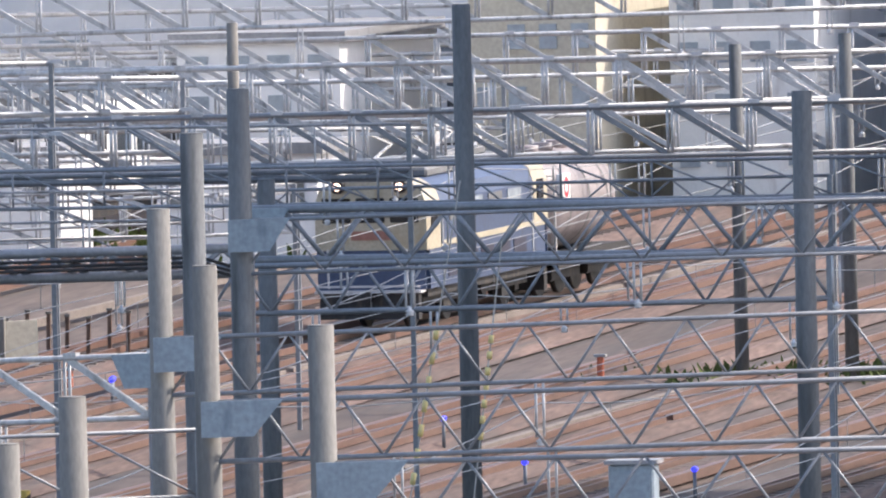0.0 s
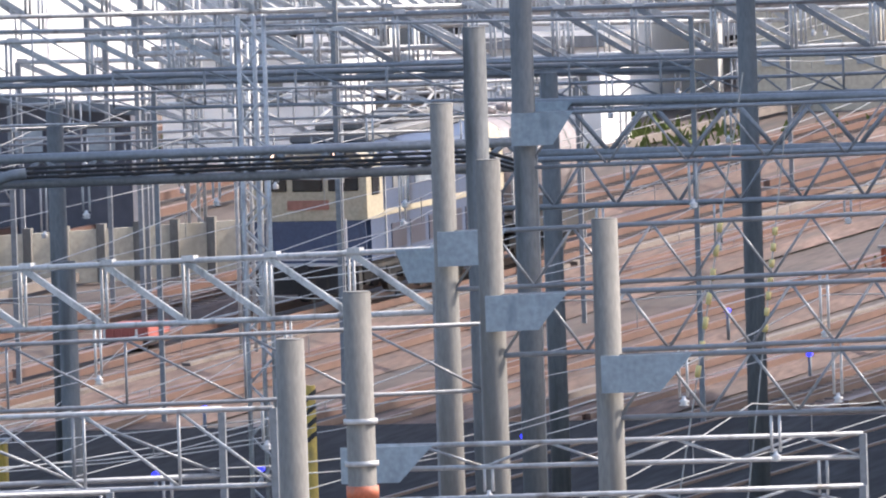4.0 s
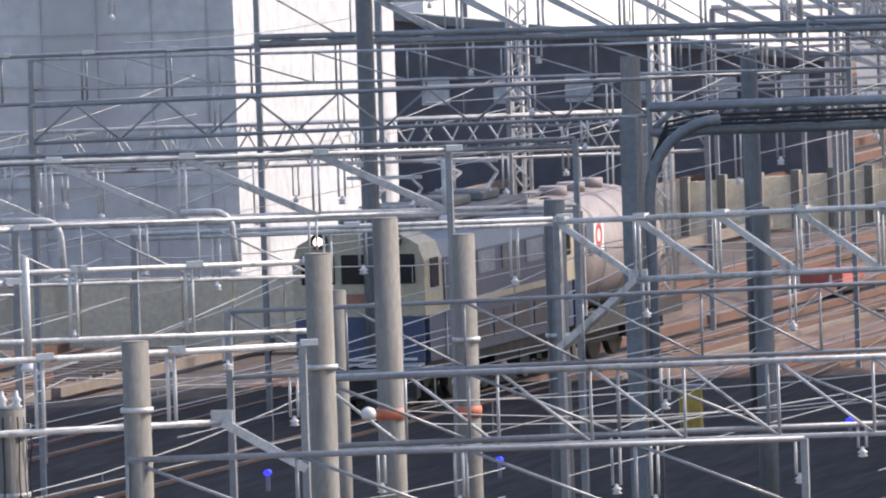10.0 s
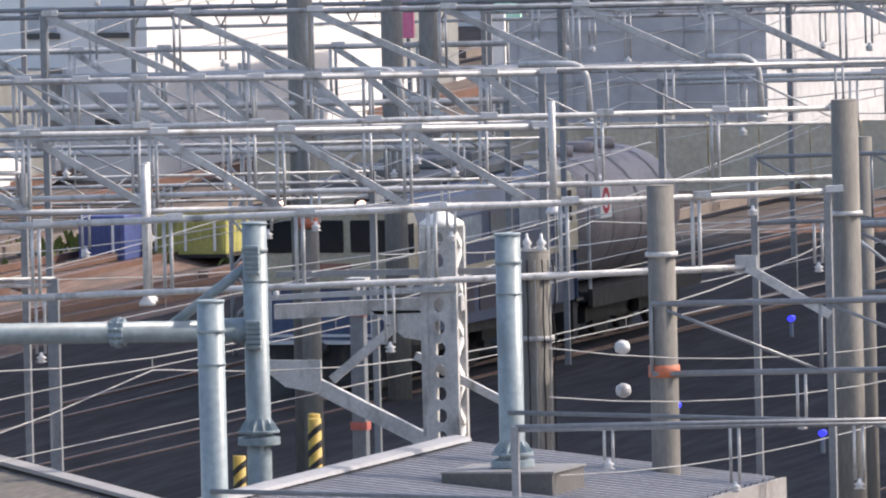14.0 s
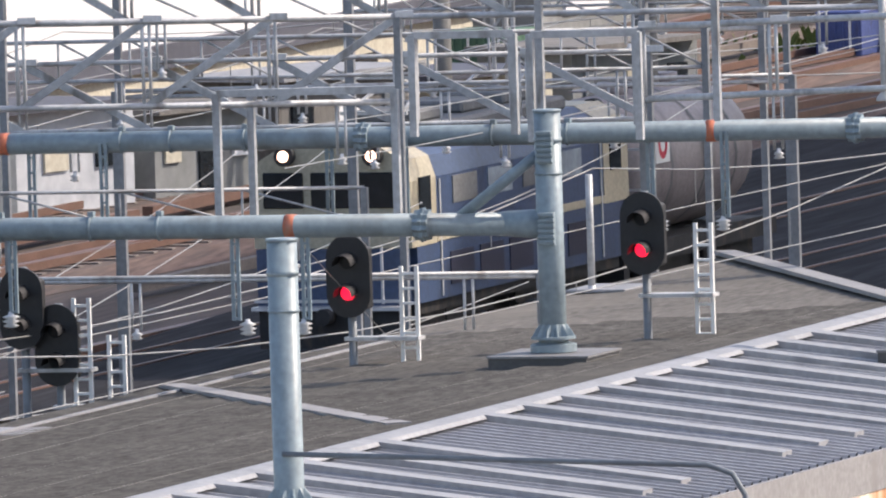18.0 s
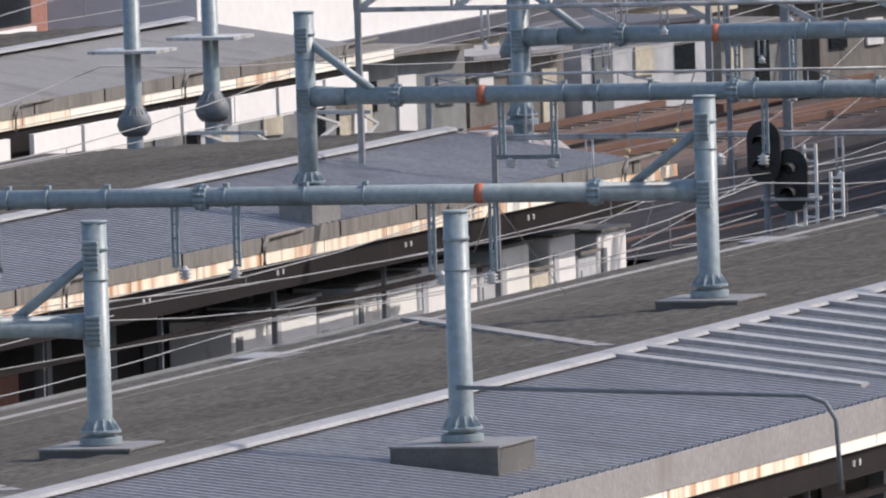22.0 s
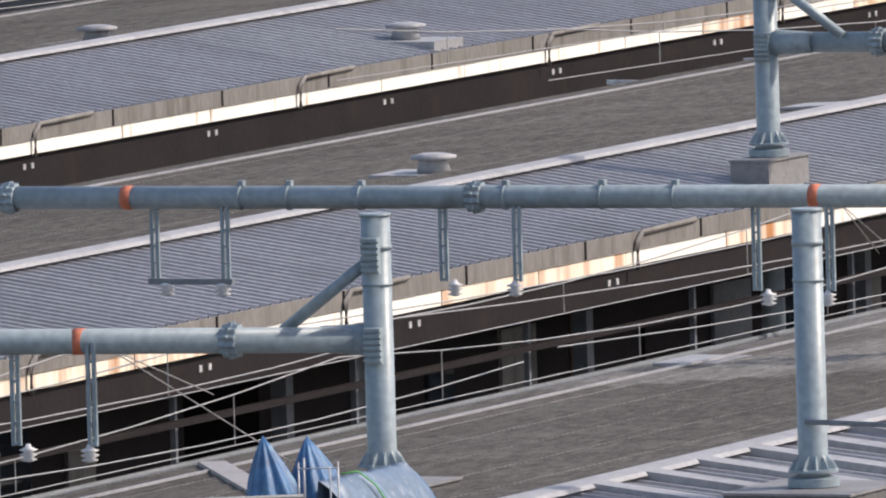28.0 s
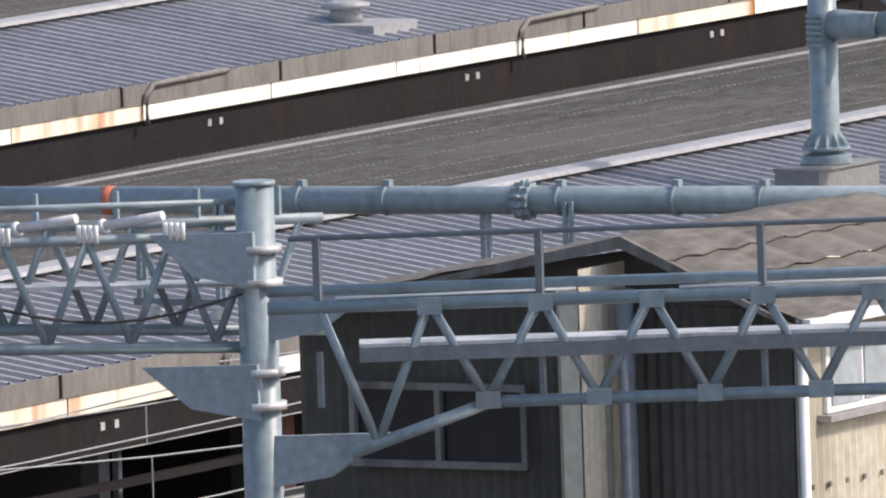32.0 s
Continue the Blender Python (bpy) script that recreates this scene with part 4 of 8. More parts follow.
        box(b, sx * 1.41 - 0.01, sx * 1.41 + 0.01, 1.15, L - 1.15, 1.97, 2.1)
        part("side_stripe", b, "cream", t, "cream stripe along the side")
    for i in range(4):
        y = 1.9 + i * 1.6
        for sx in (-1, 1):
            b = bmesh.new()
            box(b, sx * 1.41 - 0.01, sx * 1.41 + 0.01, y, y + 1.1, 2.55, 3.0)
            part("side_window", b, "windscreen" if i % 2 else "loco_roof", t)
    for i in range(5):
        for sx in (-1, 1):
            b = bmesh.new()
            box(b, sx * 1.41 - 0.008, sx * 1.41 + 0.008, 1.7 + i * 1.35, 2.75 + i * 1.35, 1.2, 1.75)
            part("louvre_panel", b, "purple", t, "dark louvred panel")
    for sx in (-1, 1):
        for y in (1.28, L - 1.32):
            b = bmesh.new()
            box(b, sx * 1.415 - 0.01, sx * 1.415 + 0.01, y, y + 0.05, 1.05, 3.0)
            part("door_rail", b, "galv", t)
    b = bmesh.new()
    box(b, -0.95, 0.95, 1.6, L - 1.6, 3.6, 3.85, bev=0.06)
    part("roof_deck", b, "loco_roof", t, "grey roof deck")
    for y in (2.4, 4.5, 6.4):
        b = bmesh.new()
        box(b, -0.6, 0.6, y, y + 1.2, 3.85, 4.05, bev=0.04)
        part("roof_box", b, "loco_roof", t)
    for y in (2.0, 7.0):
        b = bmesh.new()
        bar(b, (-0.6, y, 4.05), (0.6, y, 4.05), 0.06)
        pan = part("pantograph", b, "galv", t, "folded pantograph")
        for u, v, w in [((s, y, 4.05), (s * 0.8, y + 1.1, 4.35), 0.05) for s in (-0.5, 0.5)] + [((s * 0.8, y + 1.1, 4.35), (s * 1.1, y - 0.1, 4.65), 0.05) for s in (-0.5, 0.5)] + [((-0.8, y - 0.1, 4.66), (0.8, y - 0.1, 4.66), 0.07)]:
            b = bmesh.new()
            bar(b, u, v, w)
            part("arm", b, "galv", pan)
    for yc in (2.6, 7.4):
        for s in (-0.98, 0.98):
            b = bmesh.new()
            box(b, s - 0.06, s + 0.06, yc - 1.9, yc + 1.9, 0.55, 0.85)
            box(b, s - 0.08, s + 0.08, yc - 0.3, yc + 0.3, 0.35, 1.0)
            part("bogie_frame", b, "black", t)
        for d in (-1.35, 1.35):
            wheelset(t, yc + d)
    b = bmesh.new()
    box(b, -1.3, 1.3, 0.3, L - 0.3, 0.8, 1.02)
    part("underframe", b, "black", t)
    return t


def tank_wagon():
    t = thing("tank_wagon", (0, 0, 0), "pale grey tank wagon with a red mark on its end", "wagon", "wagons behind the locomotive")
    b = bmesh.new()
    rings = ((0.3, 0.7), (0.36, 0.95), (0.6, 1.18), (1.0, 1.25), (5.3, 1.25), (5.7, 1.18), (5.94, 0.95), (6.0, 0.7))
    prev = None
    for y, r in rings:
        ring = [b.verts.new((r * math.cos(a), y, 2.3 + r * math.sin(a))) for a in [2 * math.pi * i / 24 for i in range(24)]]
        if prev:
            for i in range(24):
                b.faces.new((prev[i], prev[(i + 1) % 24], ring[(i + 1) % 24], ring[i])).smooth = True
        else:
            b.faces.new(ring)
        prev = ring
    b.faces.new(prev)
    part("tank", b, "tank", t, "pale tank barrel")
    b = bmesh.new()
    box(b, 1.12, 1.29, 0.75, 1.4, 2.4, 3.05)
    plate = part("end_plate", b, "white", t, "white plate on the tank's flank")
    b = bmesh.new()
    ring = [[b.verts.new((1.295, 1.07 + r * math.cos(a), 2.73 + r * 1.2 * math.sin(a))) for a in [2 * math.pi * q / 16 for q in range(16)]] for r in (0.12, 0.22)]
    for q in range(16):
        b.faces.new((ring[0][q], ring[0][(q + 1) % 16], ring[1][(q + 1) % 16], ring[1][q]))
    part("red_ring", b, "red_mark", plate, "red ring mark")
    for y in (1.6, 3.2, 4.7):
        b = bmesh.new()
        for rr, z in ((1.262, 0),):
            u = [b.verts.new((rr * math.cos(a), y - 0.05, 2.3 + rr * math.sin(a))) for a in [2 * math.pi * q / 24 for q in range(24)]]
            v = [b.verts.new((rr * math.cos(a), y + 0.05, 2.3 + rr * math.sin(a))) for a in [2 * math.pi * q / 24 for q in range(24)]]
            for q in range(24):
                b.faces.new((u[q], u[(q + 1) % 24], v[(q + 1) % 24], v[q]))
        part("strap", b, "loco_roof", t)
    for sx in (0.95, 1.25):
        b = bmesh.new()
        bar(b, (sx, 0.15, 1.05), (sx, 0.15, 3.3), 0.05)
        part("ladder_rail", b, "galv", t)
    for q in range(6):
        b = bmesh.new()
        bar(b, (0.95, 0.15, 1.3 + q * 0.35), (1.25, 0.15, 1.3 + q * 0.35), 0.035)
        part("ladder_rung", b, "galv", t)
    b = bmesh.new()
    for y in (2.0, 3.2, 4.4):
        rod(b, (0, y, 3.5), (0, y, 3.72), 0.3, 14)
    bar(b, (-0.3, 1.2, 3.62), (-0.3, 5.2, 3.62), 0.35, 0.03)
    part("hatch", b, "tank", t)
    b = bmesh.new()
    box(b, -1.2, 1.2, 0, 6.3, 0.85, 1.05)
    box(b, -1.35, -1.25, 0, 6.3, 0.75, 1.1)
    box(b, 1.25, 1.35, 0, 6.3, 0.75, 1.1)
    part("underframe", b, "black", t)
    for yc in (1.6, 4.7):
        for s in (-0.98, 0.98):
            b = bmesh.new()
            box(b, s - 0.06, s + 0.06, yc - 1.2, yc + 1.2, 0.45, 0.75)
            part("bogie_frame", b, "black", t)
        for d in (-0.85, 0.85):
            wheelset(t, yc + d)
    return t


M["red_mark"] = mat("red_mark", (0.6, 0.05, 0.08), 0.5)
LOCO = loco()
WAGONS = [tank_wagon()]


def line_at(y):
    """The train's line at y: it comes down the yard and bends towards the far platform track."""
    x = float(np.interp(y, (240, 300, 339.6, 371.6, 401, 429, 447, 486, 620), (-114.2, -110.6, -107.34, -105.4, -103.3, -101.25, -99.7, -95.24, -80.0)))
    return Vector((x, y, grade(y) + 0.17))


def motions():
    # front of the locomotive: time, y
    head = ((0, 486.5), (3, 467.4), (6, 447.0), (8.5, 428.8), (12, 401.4), (15.5, 371.8), (19, 339.7), (20, 331.3), (21, 324.0), (22, 311.5), (24, 291.0), (28, 256.0), (32, 222.0))
    ob, gap = [(LOCO, 0.0, 10.0)], 10.9
    for w in WAGONS:
        ob.append((w, gap, 6.3))
        gap += 7.2
    for o, off, length in ob:
        rows = []
        for t in [i * 2.0 for i in range(10)] + [19, 20, 21, 22, 24, 26, 28, 30, 32]:
            y = float(np.interp(t, [h[0] for h in head], [h[1] for h in head]))
            a, b = line_at(y + off), line_at(y + off + length)
            d = b - a
            yaw = math.degrees(math.atan2(-d.x, d.y))
            rows.append((t, pose(a.x, a.y, a.z, math.degrees(math.atan2(d.z, d.y)), 0, yaw)))
        walk(o, rows)


# ---- the yard: concrete poles, lattice gantries ----
def concrete_pole(x, y, z, r=0.19, band=None, hoops=(), m="concrete"):
    g0 = grade(y)
    t = thing("concrete_pole", (x, y, g0 - 0.3), "weathered grey concrete catenary pole" if m == "concrete" else "weathered dark grey catenary pole, shade put into its colour", "pole", "concrete poles of the yard")
    b = bmesh.new()
    rod(b, (x, y, g0 - 0.3), (x, y, z), r * 1.12, 18, r)
    rod(b, (x, y, z - 0.015), (x, y, z + 0.02), r * 0.96, 18)
    part("shaft", b, m, t)
    for h in hoops:
        b = bmesh.new()
        rod(b, (x, y, z - h), (x, y, z - h + 0.07), r * 1.12 + 0.02, 18)
        part("hoop", b, "galv", t, "galvanised hoop")
    if band:
        b = bmesh.new()
        rod(b, (x, y, z - band), (x, y, z - band + 0.17), r * 1.1 + 0.012, 18)
        part("band", b, "orange", t, "orange marker band")
    return t


def lattice_gantry(a, b, h, bay=1.7, style="single", m="truss", w=0.07, knee_a=0, knee_b=0, ga=0.0, gb=0.0, posts=(), flip=1, hang=3, label="weathered grey lattice gantry beam across the tracks"):
    """A plane lattice beam whose lower chord runs from a to b; posts stand at its ends down to the ground."""
    a, b = V(a), V(b)
    d = b - a
    L = d.length
    n = max(2, round(L / bay))
    mid = (a + b) / 2
    t = thing("lattice_gantry", (mid.x, mid.y, grade(mid.y)), label, "catenary gantry", "lattice gantries of the yard")
    up = V((0, 0, h))
    side = V((-d.y, d.x, 0)).normalized()

    def lower(s):
        p = a + d * s
        return p
    bm = bmesh.new()
    rod(bm, a + up, b + up, w * 0.62, 8)
    part("top_chord", bm, m, t)
    s0 = knee_a / L
    s1 = 1 - knee_b / L
    bm = bmesh.new()
    rod(bm, lower(s0), lower(s1), w * 0.62, 8)
    part("bottom_chord", bm, m, t)
    for kn, s, e, q in ((knee_a, s0, a, 1), (knee_b, s1, b, -1)):
        if kn:
            bm = bmesh.new()
            p = lower(s)
            bar(bm, p, e - V((0, 0, kn * 0.62)), w * 2.0, w * 1.6)
            bar(bm, p - V((0, 0, w)), p + V((0, 0, w * 2.2)), 0.32, 0.05)
            part("knee", bm, m, t, "bent knee brace")
    tw = w * 0.8
    for i in range(n):
        p, q = lower(i / n), lower((i + 1) / n)
        if style in ("single", "double"):
            lo, hi = (q, p) if flip > 0 else (p, q)
            bm = bmesh.new()
            if style == "double":
                bar(bm, hi + up, lo, 0.05, 0.1)
                for o in (-0.055, 0.055):
                    rod(bm, hi + up + V((0, 0, o)), lo + V((0, 0, o)), tw * 0.24, 6)
            else:
                rod(bm, hi + up, lo, tw * 0.5, 6)
            part("diagonal", bm, m, t)
        elif style == "warren":
            c = (p + q) / 2
            for e, f in ((p, c), (c, q)):
                bm = bmesh.new()
                u, v = (e, f + up) if e is p else (e + up, f)
                rod(bm, u, v, tw * 0.5, 6)
                part("diagonal", bm, m, t)
        if style != "warren":
            bm = bmesh.new()
            if style == "double" or style == "posts":
                for o in (-0.05, 0.05):
                    rod(bm, p + d.normalized() * o, p + up + d.normalized() * o, tw * 0.45, 6)
            else:
                rod(bm, p, p + up, tw * 0.5, 6)
            part("post", bm, "galv" if style == "double" else m, t)
    # near-white plates put the sun glints at the chord nodes into colour
    if style in ("double", "posts"):
        for i in range(n + 1):
            bm = bmesh.new()
            c = lower(i / n) + up + d.normalized() * 0.1
            bar(bm, c - d.normalized() * 0.13 + V((0, 0, w * 0.5)), c + d.normalized() * 0.13 + V((0, 0, w * 0.5)), 0.12, 0.09)
            part("node_plate", bm, "ceramic" if i % 3 else "galv", t, "bolted node plate, glint put into its pale colour")
    rg = random.Random(int(abs(a.x * 10 + a.y * 7)))
    hang += 2 if mid.y > 430 else 0
    for i in range(hang):
        c = lower((i + 0.2 + 0.6 * rg.random()) / hang)
        k = 0.35 + (0.95 if mid.y > 430 else 0.55) * rg.random()
        bm = bmesh.new()
        for o in (-0.06, 0.06):
            rod(bm, c + d.normalized() * o, c + d.normalized() * o - V((0, 0, k)), 0.022, 6)
        hg = part("drop_bar", bm, "galv", t, "thin paired galvanised drop bar")
        bm = bmesh.new()
        lathe(bm, c - V((0, 0, k + 0.14)), [(0.03, 0), (0.085, 0.02), (0.04, 0.05), (0.085, 0.08), (0.035, 0.11), (0.025, 0.16)], 8)
        part("insulator", bm, "ceramic", hg, "white ribbed insulator")
    for g, e, q in ((ga, a, 1), (gb, b, -1)):
        if g:
            bm = bmesh.new()
            u = d.normalized() * q
            prof = [e + up * 1.03 - u * 0.25, e + u * g + up * 1.03, e + u * g * 0.55 + up - V((0, 0, 0.52)), e + up - V((0, 0, 0.52)) - u * 0.25]
            f1 = [bm.verts.new(p + side * 0.03 - side * 0.25) for p in prof]
            f2 = [bm.verts.new(p - side * 0.03 - side * 0.25) for p in prof]
            for i in range(4):
                bm.faces.new((f1[i], f1[(i + 1) % 4], f2[(i + 1) % 4], f2[i]))
            bm.faces.new(f1)
            bm.faces.new(f2[::-1])
            part("gusset", bm, "gusset", t, "pale blue-grey gusset plate")
    for s, r in posts or ((0.0, 0.05), (1.0, 0.05)):
        p = lower(s)
        if any(math.hypot(p.x - q[0], p.y - q[1]) < 1.5 for q in POLES):
            continue
        bm = bmesh.new()
        bar(bm, (p.x, p.y, grade(p.y) - 0.2), (p.x, p.y, p.z + h), r * 2, r * 2)
        part("mast", bm, "truss_dark", t, "slender grey steel mast")
    return t


M["brick_dark"] = mat("rusty_stake", (0.12, 0.075, 0.055), 0.9, 0, 0.3, 3, 16, 0.2)
M["gusset"] = mat("pale_blue_gusset", (0.27, 0.33, 0.375), 0.5, 0, 0.1, 1.5, 12, 0.05, (0.17, 0.22, 0.26), 0.15)
M["yellow_sleeve"] = mat("yellow_sleeve", (0.75, 0.6, 0.25), 0.5)
M["truss_dark"] = mat("dark_truss_paint", (0.235, 0.248, 0.268), 0.4, 0.1, 0.2, 1.2, 12, 0.06)

M["red_band"] = mat("faded_red_band", (0.42, 0.12, 0.1), 0.7, 0, 0.2, 3, 20, 0.05)
POLES = (
    (-72.07, 354.10, 12.70, 0.19, None, ()), (-72.92, 362.11, 13.18, 0.19, None, ()), (-70.57, 344.17, 11.82, 0.185, None, ()),
    (-67.84, 334.48, 11.29, 0.19, None, ()), (-72.65, 356.98, 10.74, 0.17, None, ()), (-64.16, 324.98, 10.76, 0.195, None, ()),
    (-65.85, 315.46, 10.21, 0.2, 2.9, (1.85, 2.45)), (-65.72, 310.38, 9.81, 0.2, None, ()), (-76.72, 402.16, 13.58, 0.18, None, ()),
    (-65.29, 373.75, 12.63, 0.18, None, ()), (-80.44, 401.32, 10.32, 0.17, None, ()),
    (-99.11, 489.47, 11.17, 0.14, None, ()), (-83.64, 472.06, 10.87, 0.15, None, ()), (-81.13, 472.55, 11.07, 0.15, None, ()),
    (-83.45, 351.39, 8.77, 0.19, None, (2.4,)), (-83.86, 359.51, 8.98, 0.18, None, (2.3,)), (-91.92, 398.79, 9.98, 0.19, None, ()),
    (-93.11, 413.89, 9.42, 0.17, None, ()), (-82.74, 370.00, 8.31, 0.16, None, ()),
    (-78.92, 324.64, 9.79, 0.2, None, (1.7,)), (-83.66, 344.03, 8.29, 0.13, None, ()), (-79.68, 331.68, 9.98, 0.2, 3.05, ()),
    (-81.70, 344.54, 9.12, 0.185, 2.9, (1.7,)), (-79.22, 315.26, 9.03, 0.195, 2.72, (1.0,)), (-101.83, 417.03, 12.18, 0.17, None, ()),
    (-99.39, 365.79, 10.71, 0.22, None, ()), (-102.82, 383.45, 8.99, 0.2, None, ()), (-105.47, 395.16, 8.62, 0.18, None, ()),
    (-83.08, 322.35, 7.71, 0.215, None, (0.4, 1.3)), (-101.81, 416.94, 8.32, 0.15, None, ()), (-99.23, 365.64, 7.17, 0.13, 1.35, ()),
    (-105.95, 363.65, 8.56, 0.19, None, ()), (-115.62, 381.49, 6.66, 0.16, None, ()), (-96.45, 356.07, 7.58, 0.15, 1.3, ()),
)
for px, py, pz, r, band, hoops in POLES:
    # poles in these stretches get the darker copy, shade in their colour
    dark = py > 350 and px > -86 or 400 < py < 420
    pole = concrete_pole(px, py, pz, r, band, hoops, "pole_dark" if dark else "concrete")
    if hoops == (0.4, 1.3):
        # the pole where the feeders come down: loose cables strapped round it, a clamp and pin insulators on top
        rnd = random.Random(4)
        for k in range(7):
            a = -2.6 + k * 0.42
            b = bmesh.new()
            path(b, [(px + (r + 0.05 + 0.07 * rnd.random() * (j % 2)) * math.cos(a), py + (r + 0.05) * math.sin(a), pz - 0.1 - j * 0.42) for j in range(10)], 0.014, 5)
            part("cable", b, "wire" if k % 2 else "black", pole, "loose feeder cable strapped to the pole")
        for d in (-0.12, 0.1):
            b = bmesh.new()
            lathe(b, (px + d, py, pz), [(0.03, 0), (0.09, 0.04), (0.04, 0.09), (0.08, 0.14), (0.03, 0.2), (0.02, 0.28)], 10)
            part("insulator", b, "ceramic", pole, "grey pin insulator")
# a square steel post with red bands among the poles
post = thing("steel_post", (-88.05, 330.0, grade(330.0) - 0.2), "dark square steel post with red bands", "post")
b = bmesh.new()
box(b, -88.15, -87.93, 329.9, 330.1, grade(330.0) - 0.2, 6.87, bev=0.01)
part("shaft", b, "steel_dark", post)
b = bmesh.new()
box(b, -88.2, -87.88, 329.85, 330.15, 6.87, 6.92)
part("cap", b, "galv", post)
for z in (6.4, 4.66):
    b = bmesh.new()
    box(b, -88.17, -87.91, 329.88, 330.12, z - 0.06, z + 0.06)
    part("band", b, "red_band", post, "faded red band")

N = "weathered pale grey lattice gantry beam with doubled diagonals"
for a, b, h in (((-132.82, 610.28, 8.91), (-100.70, 616.48, 9.05), 1.4), ((-125.24, 576.08, 9.04), (-95.19, 581.87, 9.09), 1.0), ((-118.76, 546.75, 9.00), (-90.47, 552.20, 8.97), 1.1), ((-112.70, 519.38, 8.83), (-86.06, 524.51, 8.84), 1.1), ((-103.6, 467.95, 9.3), (-96.24, 469.62, 9.22), 1.2), ((-100.4, 453.28, 9.23), (-93.19, 454.91, 9.17), 0.9)):
    lattice_gantry(a, b, h, 1.8, "double", "galv", 0.1, label=N)
for a, b, h in (((-131.85, 584.82, 8.15), (-101.26, 590.98, 7.70), 0.9), ((-120.61, 536.05, 8.26), (-92.96, 541.61, 7.93), 0.95), ((-111.62, 497.03, 8.38), (-86.32, 502.14, 8.46), 1.0), ((-111.02, 486.89, 7.22), (-100.22, 489.07, 7.09), 0.8), ((-119.33, 495.30, 8.55), (-94.51, 500.58, 8.16), 1.2), ((-115.84, 436.21, 10.68), (-93.32, 441.71, 10.46), 1.1), ((-104.01, 426.68, 9.43), (-90.82, 429.91, 9.46), 0.9), ((-124.70, 389.14, 6.69), (-104.05, 395.62, 6.56), 1.1), ((-114.71, 360.81, 7.23), (-95.94, 366.71, 7.11), 0.8)):
    lattice_gantry(a, b, h, 1.7, "double", "galv", 0.09, label=N)
for p, q in (((-86.01, 400.23, 11.61), 0.5), ((-106.89, 487.88, 10.94), 0.4), ((-110.82, 466.32, 9.39), 0.4), ((-96.96, 448.95, 9.84), 0.55), ((-105.30, 457.32, 9.59), 0.4), ((-108.43, 456.55, 10.26), 0.45), ((-103.01, 447.56, 9.94), 0.4), ((-98.99, 458.85, 9.94), 0.5), ((-117.68, 391.40, 7.23), 0.4), ((-108.99, 394.09, 7.40), 0.4)):
    t = thing("lattice_mast", (p[0], p[1], grade(p[1])), "pale galvanised lattice mast between the sidings", "mast", "lattice masts")
    for sx, sy in ((-q / 2, 0), (q / 2, 0), (0, q / 2)):
        bm = bmesh.new()
        rod(bm, (p[0] + sx, p[1] + sy, grade(p[1]) - 0.2), (p[0] + sx, p[1] + sy, p[2]), 0.045, 6)
        part("leg", bm, "galv", t)
    z, k = grade(p[1]) + 0.3, 0
    while z < p[2] - 0.5:
        bm = bmesh.new()
        rod(bm, (p[0] - q / 2 * (1 if k % 2 else -1), p[1], z), (p[0] + q / 2 * (1 if k % 2 else -1), p[1], z + 0.5), 0.025, 5)
        part("lacing", bm, "galv", t)
        z, k = z + 0.5, k + 1
# beams in front of the train's line, from the far end of the yard to the platforms
lattice_gantry((-109.80, 507.77, 10.51), (-84.14, 512.72, 10.76), 1.15, 1.9, "double", "galv", 0.1, label=N)
lattice_gantry((-102.53, 473.45, 9.26), (-78.66, 478.06, 9.34), 1.2, 1.8, "double", "galv", 0.1, label=N)
lattice_gantry((-96.69, 447.05, 9.04), (-74.42, 451.35, 9.06), 1.1, 1.75, "double", "truss_dark", 0.1, label="dark lattice gantry beam with pale doubled diagonals")
lattice_gantry((-91.99, 414.34, 9.39), (-68.66, 418.83, 9.23), 0.75, 1.9, "single", "truss_dark", 0.06)
lattice_gantry((-79.29, 393.34, 9.10), (-64.05, 396.27, 8.98), 0.95, 1.5, "warren", "truss_dark", 0.13, ga=0.9)
lattice_gantry((-70.43, 344.10, 8.89), (-56.85, 346.73, 9.09), 0.9, 1.25, "warren", "truss_dark", 0.06, ga=0.85)
lattice_gantry((-67.68, 334.42, 8.32), (-55.32, 336.81, 8.48), 0.9, 1.25, "warren", "truss_dark", 0.065, ga=1.0)
lattice_gantry((-64.01, 324.92, 7.85), (-53.79, 326.89, 7.88), 0.9, 1.25, "warren", "truss_dark", 0.065, ga=1.1)
lattice_gantry((-72.87, 362.03, 10.08), (-61.01, 364.32, 10.21), 0.9, 1.3, "warren", "truss_dark", 0.055, ga=0.8)
lattice_gantry((-79.80, 327.49, 6.70), (-68.94, 323.80, 7.04), 1.12, 1.75, "single", "truss", 0.06, flip=1)
lattice_gantry((-68.16, 321.91, 6.57), (-60.20, 323.71, 6.56), 0.3, 1.9, "warren", "truss", 0.06, ga=1.0)
lattice_gantry((-67.98, 325.05, 7.15), (-60.73, 326.69, 7.11), 0.34, 1.9, "warren", "truss", 0.06, ga=1.1)
lattice_gantry((-83.08, 334.99, 7.43), (-68.37, 336.28, 7.70), 1.02, 1.9, "single", "truss_dark", 0.055)
# the bright gantry over the middle tracks, with knees
lattice_gantry((-82.15, 352.67, 7.93), (-71.33, 346.93, 8.41), 1.0, 1.72, "double", "galv", 0.075, knee_a=1.75, gb=0.6, label=N)
lattice_gantry((-89.20, 352.14, 8.83), (-82.37, 353.69, 8.86), 0.08, 3.0, "posts", "galv", 0.06)
